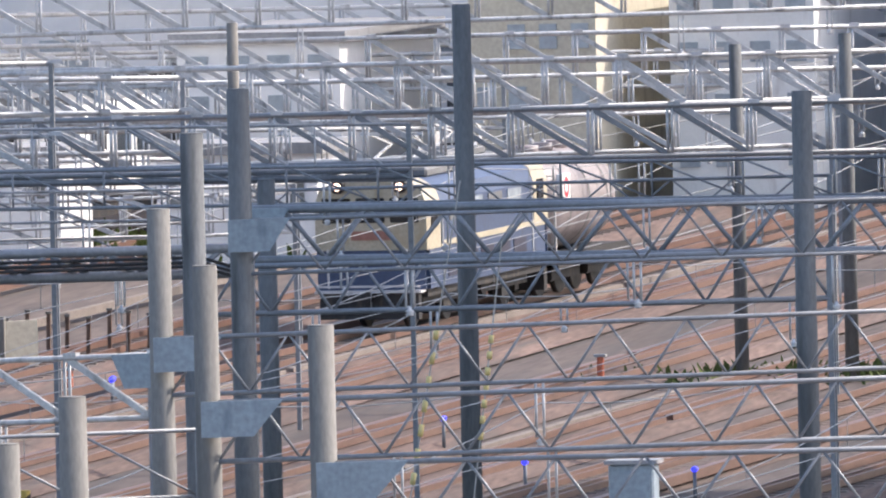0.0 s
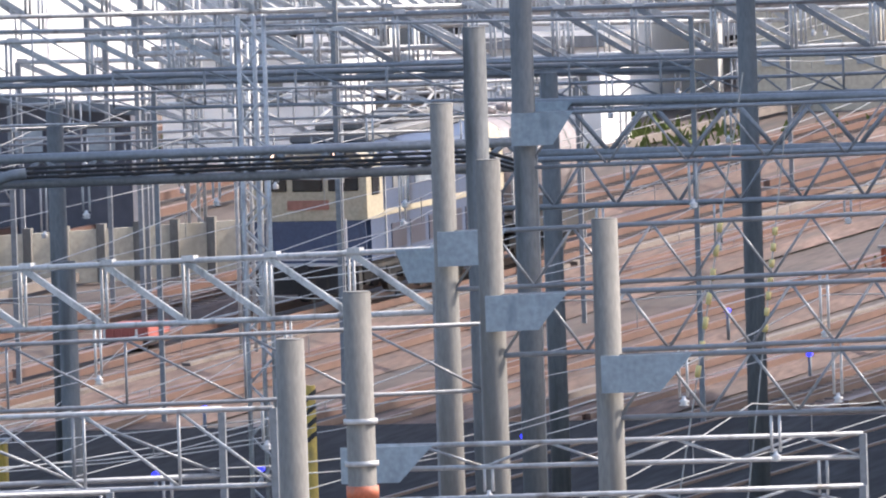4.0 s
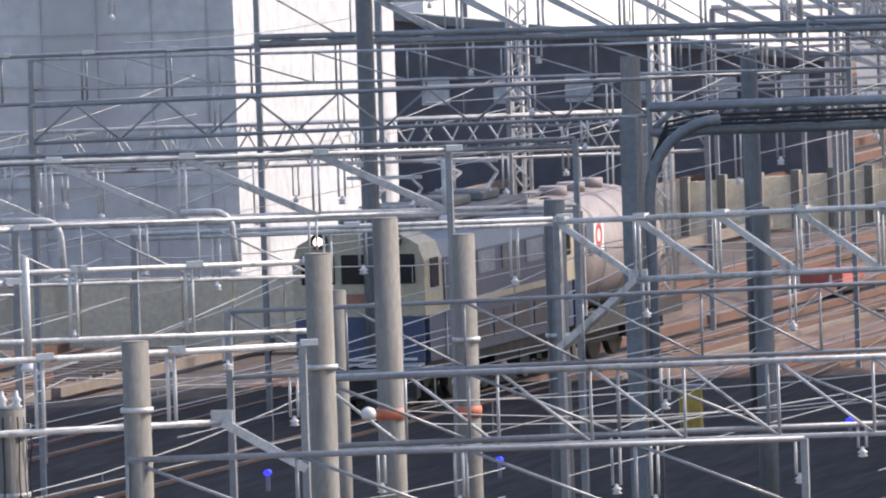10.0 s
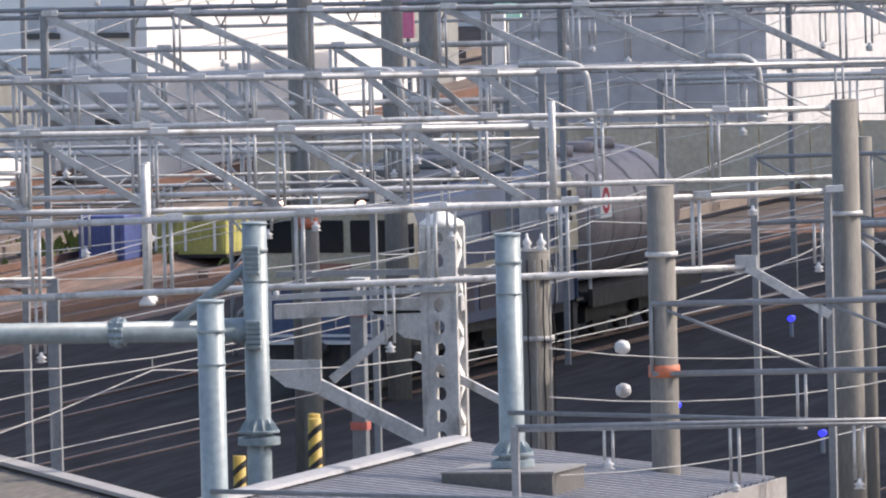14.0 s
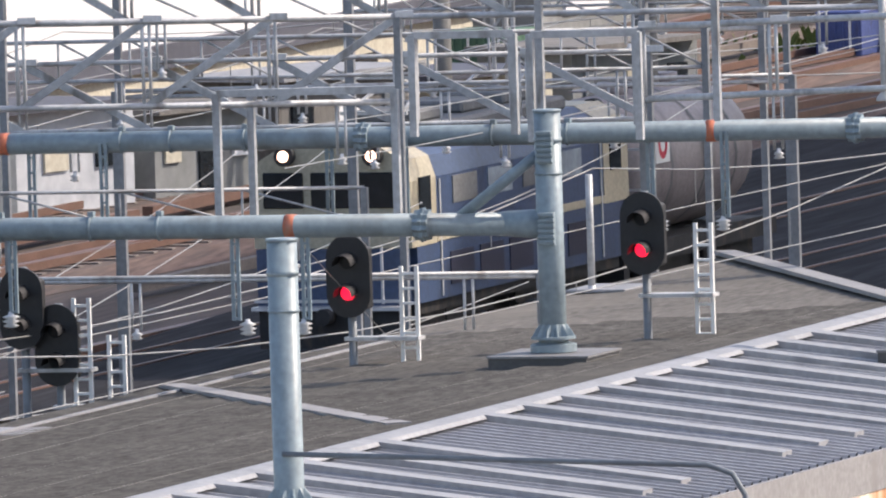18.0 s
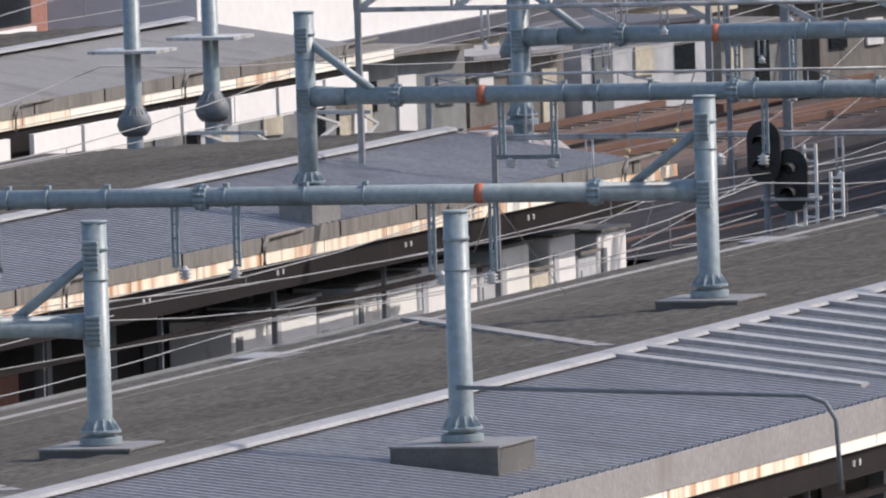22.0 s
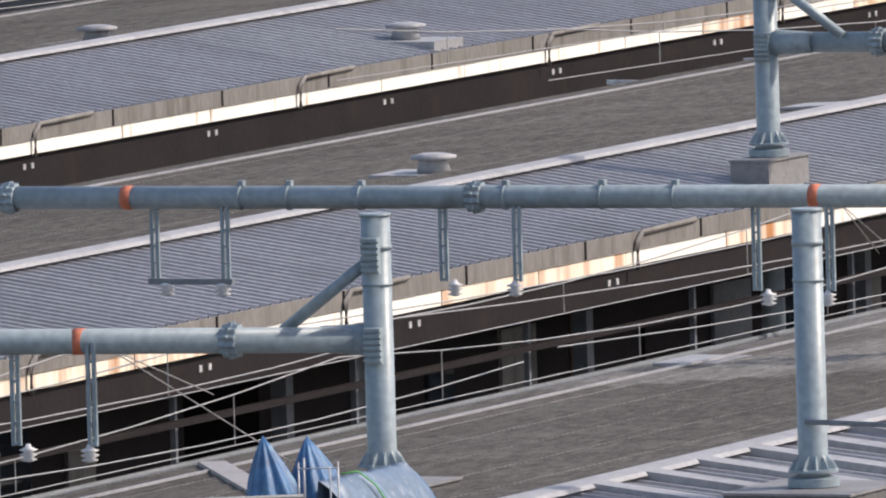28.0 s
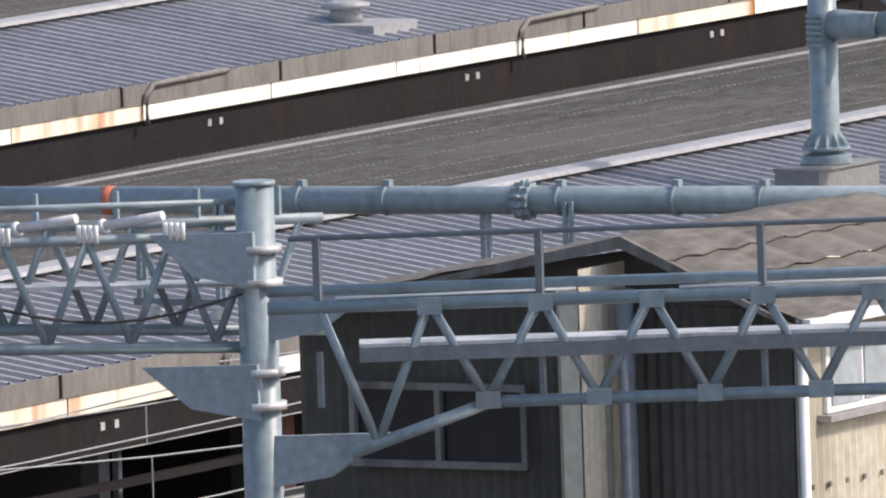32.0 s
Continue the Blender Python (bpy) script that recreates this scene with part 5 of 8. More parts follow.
# portal with rounded corners
lattice_gantry((-88.78, 387.15, 9.0), (-78.35, 389.51, 9.02), 0.46, 1.1, "warren", "truss_dark", 0.15)
for dz in (0.12, 0.2, 0.29):
    bm = bmesh.new()
    path(bm, [(-88.7, 386.9, 8.2 + dz), (-88.4, 386.95, 8.9 + dz), (-87.9, 387.05, 9.0 + dz), (-84.0, 387.95, 9.03 + dz), (-79.2, 389.0, 9.05 + dz), (-78.6, 389.15, 8.85 + dz)], 0.035, 6)
    tagged(part("feeder_cable", bm, "black"), "thick black cable lying along the portal beam", "cable", "feeder cables")
lattice_gantry((-104.49, 418.51, 9.75), (-81.97, 423.60, 9.59), 0.14, 2.2, "warren", "truss_dark", 0.1)
lattice_gantry((-104.74, 419.48, 9.72), (-82.16, 424.58, 9.49), 1.15, 1.9, "single", "truss", 0.05)
lattice_gantry((-101.79, 391.37, 8.90), (-90.41, 393.95, 9.04), 0.7, 1.7, "warren", "truss_dark", 0.06)
lattice_gantry((-105.79, 405.88, 9.38), (-84.04, 410.80, 9.25), 0.6, 1.8, "single", "truss", 0.045)
bm = bmesh.new()
c0 = V((-88.34, 385.14, 7.93))
e0 = V((-87.05, 385.49, 9.27))
pts = []
for i in range(9):
    a = math.pi / 2 * i / 8
    pts.append((c0.x + (e0.x - c0.x) * (1 - math.cos(a)), c0.y + (e0.y - c0.y) * (1 - math.cos(a)), c0.z + (e0.z - c0.z) * math.sin(a)))
pts.insert(0, (c0.x, c0.y, grade(c0.y) - 0.1))
path(bm, pts, 0.1, 8)
pb = thing("bent_portal_leg", (c0.x, c0.y, grade(c0.y)), "dark steel portal leg with a rounded corner", "portal leg")
part("bent_pipe", bm, "steel_dark", pb)
bm = bmesh.new()
bar(bm, (c0.x - 0.35, c0.y, grade(c0.y) - 0.1), (c0.x - 0.35, c0.y, e0.z + 0.1), 0.3, 0.3)
part("mast", bm, "steel_dark", pb)
# the broad pale beams before the grey tower
lattice_gantry((-90.82, 316.03, 7.40), (-77.89, 319.62, 7.66), 1.05, 1.85, "posts", "galv", 0.08, knee_b=1.2, label="pale galvanised post gantry beam with a bent knee")
lattice_gantry((-94.46, 327.54, 8.26), (-80.87, 331.30, 8.32), 1.05, 1.75, "posts", "galv", 0.07, label="pale galvanised post gantry beam")
lattice_gantry((-103.57, 356.22, 8.75), (-84.00, 361.63, 8.71), 0.1, 2.2, "warren", "truss", 0.06)
lattice_gantry((-98.71, 340.93, 8.52), (-84.23, 344.93, 8.50), 0.95, 1.9, "single", "truss", 0.05, flip=1)
lattice_gantry((-113.60, 387.72, 8.56), (-91.82, 393.74, 8.51), 0.14, 2.0, "warren", "truss_dark", 0.07)
lattice_gantry((-79.34, 315.05, 6.36), (-70.01, 317.63, 6.33), 1.0, 2.3, "single", "truss_dark", 0.07)
lattice_gantry((-79.20, 325.50, 6.89), (-70.63, 327.88, 6.95), 1.0, 2.3, "single", "truss_dark", 0.07)
lattice_gantry((-79.60, 308.67, 5.99), (-73.83, 310.27, 5.97), 0.05, 2.0, "warren", "truss_dark", 0.05)
lattice_gantry((-101.32, 317.85, 8.51), (-83.37, 323.48, 8.36), 1.15, 1.9, "double", "truss", 0.075, flip=1, label=N)
lattice_gantry((-102.06, 324.87, 7.00), (-92.23, 327.96, 6.96), 0.1, 2.2, "warren", "truss", 0.05)
lattice_gantry((-103.64, 304.09, 8.02), (-91.89, 308.15, 7.87), 1.2, 1.85, "double", "truss", 0.075, flip=-1, label=N)
lattice_gantry((-101.97, 324.81, 7.88), (-92.71, 328.00, 7.77), 0.9, 1.8, "single", "truss", 0.06)
lattice_gantry((-100.34, 301.90, 5.76), (-89.10, 305.77, 5.55), 0.05, 2.2, "warren", "truss", 0.05)
lattice_gantry((-104.67, 311.02, 5.91), (-94.60, 314.49, 5.76), 0.5, 1.7, "single", "truss", 0.045)

# further beams in depth, from the far end of the yard towards the platforms
for a, b, h, bay, style, m, w in (
    ((-103.4, 463.29, 8.44), (-80.69, 467.75, 8.67), 1.06, 1.82, "double", "galv", 0.085),
    ((-110.98, 505.00, 8.37), (-87.74, 509.56, 8.25), 1.32, 1.89, "double", "galv", 0.100),
    ((-86.02, 428.00, 8.66), (-74.40, 430.28, 8.70), 0.54, 1.35, "warren", "truss_dark", 0.060),
    ((-79.49, 391.00, 8.19), (-68.17, 393.22, 8.22), 0.88, 1.13, "warren", "truss_dark", 0.085),
    ((-123.82, 436.00, 6.34), (-100.34, 440.67, 6.45), 0.93, 0.96, "warren", "truss", 0.060),
    ((-122.58, 424.00, 8.25), (-94.62, 429.55, 8.52), 1.00, 1.75, "posts", "truss_dark", 0.070),
    ((-114.78, 432.00, 6.76), (-100.33, 434.88, 6.80), 0.75, 0.97, "warren", "truss", 0.060),
    ((-101.68, 335.00, 8.92), (-87.25, 337.90, 8.88), 0.78, 0.92, "double", "truss", 0.075),
    ((-106.79, 350.00, 7.23), (-91.51, 353.07, 7.24), 0.66, 1.32, "single", "truss", 0.050),
    ((-105.12, 345.00, 7.21), (-92.83, 347.47, 7.24), 0.42, 1.11, "warren", "truss", 0.040),
    ((-106.52, 322.00, 7.37), (-92.61, 324.81, 7.37), 0.60, 1.07, "single", "truss", 0.050),
    ((-105.02, 318.00, 6.86), (-92.17, 320.60, 6.85), 1.01, 1.94, "double", "truss", 0.060),
    ((-104.0, 456.1, 7.28), (-91.44, 458.59, 7.52), 0.77, 1.66, "single", "truss", 0.055),
    ((-104.08, 438.00, 7.17), (-90.95, 440.60, 7.22), 0.61, 1.34, "single", "truss_dark", 0.050),
    ((-106.5, 481.15, 6.15), (-96.33, 483.16, 6.30), 0.95, 1.90, "double", "galv", 0.070),
    ((-97.60, 345.00, 9.36), (-82.75, 347.96, 9.34), 1.01, 2.20, "double", "truss", 0.060),
):
    lattice_gantry(a, b, h, bay, style, m, w, hang=4)


# white bent pipe arms over the middle tracks
def gooseneck(x, y, z, reach, drop):
    t = thing("bent_pipe_arm", (x + reach, y, z - drop), "white galvanised pipe arm bent down at its end", "pipe arm", "bent pipe arms")
    bm = bmesh.new()
    pts = [(x, y, z), (x + reach - 0.3, y, z)] + [(x + reach - 0.3 + 0.3 * math.sin(k * math.pi / 12), y, z - 0.3 + 0.3 * math.cos(k * math.pi / 12)) for k in range(1, 7)] + [(x + reach + 0.04, y, z - drop)]
    path(bm, pts, 0.055, 8)
    part("pipe", bm, "galv", t)
    bm = bmesh.new()
    lathe(bm, (x + reach + 0.04, y, z - drop - 0.12), [(0.05, 0), (0.12, 0.03), (0.06, 0.07), (0.12, 0.1), (0.05, 0.14)], 10)
    part("insulator", bm, "ceramic", t, "white ribbed insulator")


gooseneck(-89.76, 345.5, 9.46, 1.15, 0.95)
gooseneck(-86.60, 345.5, 9.54, 0.85, 0.95)
gooseneck(-92.90, 345.5, 9.40, 1.15, 0.95)

# hanging frames of square bar and bright suspension rods
def drop_frame(p, q, h, m="truss"):
    """A rectangular drop frame between p and q, hanging h metres."""
    p, q = V(p), V(q)
    t = thing("drop_frame", (p.x, p.y, p.z - h), "rectangular grey drop frame hanging from a gantry", "drop frame", "drop frames")
    for nm, u, v in (("upright", p, p - V((0, 0, h))), ("upright", q, q - V((0, 0, h))), ("crossbar", p, q)):
        bm = bmesh.new()
        bar(bm, u, v, 0.1, 0.1)
        part(nm, bm, m, t)


for a, b, h in (((-93.29, 313.02, 8.53), (-91.94, 313.45, 8.52), 1.25), ((-91.65, 313.54, 8.50), (-90.24, 313.98, 8.51), 1.35), ((-90.95, 311.70, 9.12), (-88.55, 312.45, 9.09), 1.8),
                ((-94.88, 310.38, 7.90), (-92.90, 311.01, 7.89), 1.9), ((-92.70, 302.60, 8.33), (-90.37, 303.40, 8.32), 1.85), ((-90.14, 303.53, 9.05), (-88.82, 303.99, 9.04), 1.4), ((-89.22, 305.96, 8.91), (-87.80, 306.45, 8.90), 1.5)):
    drop_frame(a, b, h)


def suspension_rod(p, h):
    p = V(p)
    t = thing("suspension_rod", tuple(p - V((0, 0, h))), "bright galvanised rod with an insulator foot", "suspension rod", "suspension rods")
    bm = bmesh.new()
    rod(bm, p, p - V((0, 0, h)), 0.055, 10)
    part("tube", bm, "galv", t)
    bm = bmesh.new()
    lathe(bm, (p.x, p.y, p.z - h - 0.1), [(0.13, 0), (0.12, 0.05), (0.06, 0.12), (0.05, 0.2)], 12)
    part("foot", bm, "ceramic", t, "pale insulator foot")


for p, h in (((-82.29, 320.61, 10.02), 1.55), ((-87.46, 317.07, 9.33), 1.95), ((-87.99, 318.93, 9.27), 1.95), ((-85.65, 359.14, 9.75), 0.95)):
    suspension_rod(p, h)
rx, ry = -90.72, 313.08
suspension_rod((rx, ry, 6.5), 1.66)


# ---- lattice column, signals, cabinets, small yard things ----
def lattice_column(x, y, z0, z1, w=0.46):
    """A box column: a plate with oval holes on the near side, laced sides, and a pyramid cap."""
    t = thing("lattice_column", (x, y, z0), "white galvanised box column with oval holes and a pyramid cap", "column")
    h = w / 2
    for sx, sy in ((-h, -h), (h, -h), (h, h), (-h, h)):
        bm = bmesh.new()
        bar(bm, (x + sx, y + sy, z0), (x + sx, y + sy, z1), 0.1, 0.1)
        part("corner_angle", bm, "galv", t)
    step = 0.33
    n = int((z1 - z0) / step)
    for i in range(n):
        za = z1 - (i + 1) * step
        bm = bmesh.new()
        k = 16
        y_ = y - h - 0.02
        rim = []
        for q in range(k):
            a_ = 2 * math.pi * q / k + math.pi / 4
            c_, s_ = math.cos(a_), math.sin(a_)
            m_ = 1 / max(abs(c_), abs(s_))
            rim.append(((c_ * m_ * (h - 0.02), step / 2 + s_ * m_ * step / 2), (0.085 * c_, step / 2 + 0.105 * s_)))
        u = [bm.verts.new((x + p[0], y_, za + p[1])) for p, q in rim]
        v = [bm.verts.new((x + q[0], y_, za + q[1])) for p, q in rim]
        v2 = [bm.verts.new((x + q[0], y_ + 0.03, za + q[1])) for p, q in rim]
        for q in range(k):
            bm.faces.new((u[q], u[(q + 1) % k], v[(q + 1) % k], v[q]))
            bm.faces.new((v[q], v[(q + 1) % k], v2[(q + 1) % k], v2[q]))
        part("holed_plate", bm, "galv", t)
        bm = bmesh.new()
        bar(bm, (x + h, y - h, za if i % 2 else za + step), (x + h, y + h, za + step if i % 2 else za), 0.05, 0.1)
        part("lacing", bm, "white", t)
    bm = bmesh.new()
    lathe(bm, (x, y, z1), [(w * 0.75, 0), (w * 0.75, 0.06), (0.06, 0.24), (0.02, 0.26)], 4)
    part("cap", bm, "white", t, "white pyramid cap")
    # the haunched beam on its far side and the braces under it
    for nm, p, q, ww, hh in (("bracket_beam", (x - 2.6, y, 6.77), (x + 0.3, y, 6.88), 0.2, 0.22), ("brace", (x - 1.75, y, 5.75), (x - 0.55, y, 6.7), 0.1, 0.13), ("brace", (x - 2.55, y, 5.95), (x + 0.35, y, 4.5), 0.14, 0.22), ("brace", (x - 0.45, y, 6.1), (x + 1.2, y, 5.25), 0.1, 0.12), ("rail", (x - 2.6, y + 0.1, 7.32), (x + 1.7, y + 0.1, 7.36), 0.08, 0.09)):
        bm = bmesh.new()
        bar(bm, p, q, ww, hh)
        part(nm, bm, "galv" if nm != "rail" else "truss_dark", t)
    bm = bmesh.new()
    bar(bm, (x - 2.9, y - 0.3, 6.98), (x + 0.3, y - 0.3, 7.12), 0.08, 0.08)
    arm = part("cross_arm", bm, "truss", t)
    for d in (-2.5, -1.25, -0.95, -0.7, -0.42):
        bm = bmesh.new()
        lathe(bm, (x + d, y - 0.3, 7.1 + 0.045 * d), [(0.03, 0), (0.065, 0.02), (0.03, 0.05), (0.06, 0.08), (0.025, 0.11), (0.02, 0.15)], 10)
        part("insulator", bm, "ceramic", arm, "white insulator")
    for px_, pz_, k in ((x - 0.55, 6.78, 1), (x - 2.4, 6.05, -1)):
        bm = bmesh.new()
        pr = [(px_ - 0.55, pz_), (px_ + 0.5, pz_), (px_ + 0.5, pz_ - 0.5), (px_ - 0.05, pz_ - 0.4)]
        u = [bm.verts.new((p, y - 0.1, q)) for p, q in pr]
        v = [bm.verts.new((p, y - 0.04, q)) for p, q in pr]
        for i in range(4):
            bm.faces.new((u[i], u[(i + 1) % 4], v[(i + 1) % 4], v[i]))
        bm.faces.new(u[::-1])
        bm.faces.new(v)
        part("gusset", bm, "galv", t, "pale haunch plate")


lx, ly, lz = -84.95, 323.93, 8.02
lattice_column(lx, ly, grade(ly), lz)


def signal(p, lit="red_light", k=1.0):
    """A two-aspect signal on a post."""
    x, y, z = p
    g0 = grade(y)
    t = thing("railway_signal", (x, y, g0), "black railway signal head showing red" if lit else "black railway signal seen from behind", "signal", "railway signals")
    bm = bmesh.new()
    w, h = 0.31 * k, 0.56 * k
    pts = [(w * math.cos(a), h - w + w * math.sin(a)) for a in [math.pi * i / 10 for i in range(11)]] + [(w * math.cos(a), -h + w + w * math.sin(a)) for a in [math.pi + math.pi * i / 10 for i in range(11)]]
    f = [bm.verts.new((x + u, y - 0.02, z + v)) for u, v in pts]
    g = [bm.verts.new((x + u, y + 0.03, z + v)) for u, v in pts]
    n = len(pts)
    for i in range(n):
        bm.faces.new((f[i], f[(i + 1) % n], g[(i + 1) % n], g[i]))
    bm.faces.new(f[::-1])
    bm.faces.new(g)
    head = part("backplate", bm, "signal", t)
    for i, dz in enumerate((-0.22 * k, 0.2 * k)):
        bm = bmesh.new()
        ring = []
        for j in range(13):
            a = math.pi * j / 12 - 0.15 + (0.3 * j / 12)
            ring.append((x + 0.13 * k * math.cos(a), z + dz + 0.13 * k * math.sin(a)))
        for (a0, b0), (a1, b1) in zip(ring[:-1], ring[1:]):
            vs = [bm.verts.new(v) for v in ((a0, y - 0.02, b0), (a1, y - 0.02, b1), (a1, y - 0.3, b1 - 0.03), (a0, y - 0.3, b0 - 0.03))]
            bm.faces.new(vs)
        part("hood", bm, "signal", head)
        bm = bmesh.new()
        rod(bm, (x, y - 0.025, z + dz), (x, y - 0.05, z + dz), 0.1 * k, 16)
        part("lens", bm, lit if (lit and i == 0) else "glass", head, "glowing red lens" if (lit and i == 0) else "dark lens")
    bm = bmesh.new()
    rod(bm, (x, y + 0.12, g0), (x, y + 0.12, z + h), 0.06, 10)
    part("post", bm, "steel_dark", t)
    for sx in (0.68, 0.9):
        bm = bmesh.new()
        bar(bm, (x + sx, y + 0.2, g0), (x + sx, y + 0.2, z + 0.12), 0.05, 0.05)
        part("ladder_rail", bm, "white", t)
    for i in range(9):
        bm = bmesh.new()
        zz = z + 0.02 - i * 0.2
        bar(bm, (x + 0.68, y + 0.2, zz), (x + 0.9, y + 0.2, zz), 0.06, 0.035)
        part("ladder_rung", bm, "white", t)
    bm = bmesh.new()
    bar(bm, (x - 0.1, y + 0.2, z - 0.85), (x + 0.95, y + 0.2, z - 0.85), 0.3, 0.05)
    part("step_plate", bm, "galv", t, "pale grating step")
    bm = bmesh.new()
    box(bm, x - 0.25 * k, x + 0.25 * k, y + 0.03, y + 0.3, z - h * 0.8, z + h * 0.7, bev=0.03)
    part("case", bm, "signal", head)
    return t


for p, lit in (((-85.32, 298.67, 6.61), "red_light"), ((-89.07, 297.34, 6.15), "red_light"), ((-93.91, 297.76, 5.72), None), ((-93.46, 297.88, 5.21), None)):
    signal(p, lit)


def blue_marker(x, y):
    g0 = grade(y)
    t = thing("marker_light", (x, y, g0), "small blue ground signal light on a post", "marker light", "blue marker lights")
    bm = bmesh.new()
    rod(bm, (x, y, g0 - 0.2), (x, y, g0 + 0.45), 0.04, 8)
    part("post", bm, "steel_dark", t)
    bm = bmesh.new()
    rod(bm, (x, y - 0.1, g0 + 0.5), (x, y + 0.1, g0 + 0.5), 0.058, 12)
    part("lamp", bm, "blue_light", t, "glowing blue lens")


for p in ((-97.36, 466.27), (-86.82, 451.73), (-82.40, 437.85), (-78.23, 434.99), (-92.88, 425.67), (-89.99, 408.25), (-88.02, 408.98), (-97.30, 465.89), (-84.21, 416.19), (-95.05, 399.95), (-95.82, 377.15), (-91.49, 370.91), (-99.11, 397.80)):
    blue_marker(*p)


def hazard_post(x, y, z):
    t = thing("hazard_post", (x, y, grade(y)), "yellow and black striped hazard post beside the tracks", "post", "hazard posts")
    bm = bmesh.new()
    rod(bm, (x, y, grade(y) - 0.1), (x, y, z), 0.1, 12)
    part("post", bm, "yellow", t)
    for i in range(4):
        bm = bmesh.new()
        zz = z - 0.2 - i * 0.24
        ring = [(x + 0.106 * math.cos(a), y + 0.106 * math.sin(a), zz + 0.09 * math.cos(a)) for a in [math.pi * q / 7 for q in range(14)]]
        lo, hi = [bm.verts.new((a, b, c - 0.05)) for a, b, c in ring], [bm.verts.new((a, b, c + 0.05)) for a, b, c in ring]
        for q in range(14):
            bm.faces.new((lo[q], lo[(q + 1) % 14], hi[(q + 1) % 14], hi[q]))
        part("stripe", bm, "hazard", t)


for p in ((-83.98, 313.69, 5.84), (-90.74, 336.67, 4.41), (-89.58, 328.63, 4.30), (-78.66, 370.82, 6.03)):
    hazard_post(*p)


def cabinet(p, w, d, h, m, label):
    x, y, z = p
    t = thing("relay_cabinet", (x, y, z - h), label, "cabinet", "trackside cabinets")
    bm = bmesh.new()
    box(bm, x - w / 2, x + w / 2, y, y + d, grade(y) - 0.1, z, bev=0.03)
    part("body", bm, m, t)
    bm = bmesh.new()
    box(bm, x - w / 2 - 0.06, x + w / 2 + 0.06, y - 0.06, y + d + 0.06, z, z + 0.06)
    part("lid", bm, "roof_pale", t, "pale flat lid")
    bm = bmesh.new()
    box(bm, x - w / 2 + 0.06, x + w / 2 - 0.06, y - 0.025, y - 0.004, max(grade(y) + 0.1, z - 1.6), z - 0.12)
    part("door", bm, m, t)


cabinet((-74.17, 312.28, 6.47), 0.85, 0.7, 1.6, "white", "light grey trackside relay cabinet")
cabinet((-72.75, 310.54, 6.42), 0.62, 0.6, 1.4, "white", "white trackside transformer box")
cabinet((-61.53, 335.58, 8.13), 0.7, 0.5, 1.2, "gusset", "blue-grey trackside cabinet among the poles")
ox, oy = -93.99, 411.47
cabinet((ox, oy, grade(oy) + 0.95), 0.42, 0.3, 0.95, "yellow", "dull yellow trackside cabinet beside the rails")
cabinet((-74.03, 310.21, 5.90), 0.24, 0.15, 0.5, "yellow", "small yellow box on the grey cabinet")
for ox, oy in ((-87.04, 472.28), (-99.30, 470.48), (-100.82, 414.08)):
    cabinet((ox, oy, grade(oy) + 0.42), 0.16, 0.12, 0.5, "orange", "small orange marker box by the track")


# slanting stays wrapped with yellow sleeves
for p, q in (((-103.89, 319.61, 3.60), (-103.60, 319.77, 4.52)), ((-103.13, 319.87, 3.58), (-102.72, 320.11, 4.91)), ((-72.05, 372.19, 5.96), (-71.55, 372.41, 8.89)), ((-70.88, 372.46, 6.71), (-70.64, 372.59, 8.67))):
    p, q = V(p), V(q)
    t = thing("stay_wire", tuple(p), "slanting stay wire with a chain of yellow sleeves", "stay wire", "stay wires")
    foot = p + (p - q) * ((p.z - grade(p.y) + 0.1) / max(0.2, q.z - p.z))
    bm = bmesh.new()
    rod(bm, foot, q + (q - p) * 0.8, 0.015, 5)
    part("wire", bm, "wire", t)
    for k in range(7):
        c0_ = p + (q - p) * (k / 7)
        bm = bmesh.new()
        rod(bm, c0_, c0_ + (q - p) * 0.07, 0.05, 8)
        part("sleeve", bm, "yellow_sleeve", t, "yellow sleeve")

# ---- overhead wires ----
def wire(pts, r=0.012, label="thin overhead contact wire along the tracks"):
    bm = bmesh.new()
    path(bm, pts, r, 4)
    o = part("overhead_wire", bm, "wire")
    return tagged(o, label, "wire", "overhead wires")


def catenary(x0, x1, ya, yb, zc, span=27.0, sag=0.75):
    """A contact wire with a sagging messenger over it and droppers."""
    n = max(1, round((yb - ya) / span))
    L = (yb - ya) / n
    mess, low = [], []
    for i in range(n * 8 + 1):
        s = i / 8
        y = ya + L * s
        x = x0 + (x1 - x0) * (y - ya) / (yb - ya)
        u = s - math.floor(s)
        g0 = grade(y)
        mess.append((x, y, g0 + zc + 0.85 - sag * 4 * u * (1 - u)))
        low.append((x, y, g0 + zc))
    wire(mess, 0.011, "sagging messenger wire over the track")
    wire(low, 0.009)
    bm = bmesh.new()
    for m, l in zip(mess[1::2], low[1::2]):
        bar(bm, m, l, 0.012)
    tagged(part("dropper_wires", bm, "wire"), "thin dropper wires under the messenger", "wire", kind="stuff")


for k, (xa, xb) in enumerate(TRACKS):
    if k in (2, 3):
        catenary(xa, xa, 125, 255, 4.45, sag=0.45)
    catenary(track_x(k, 256), track_x(k, 440), 256, 440, 5.0, 30)
for xa, xb, ya, yb in FAR_TRACKS:
    catenary(xa, xb, ya, yb, 4.7, 40)
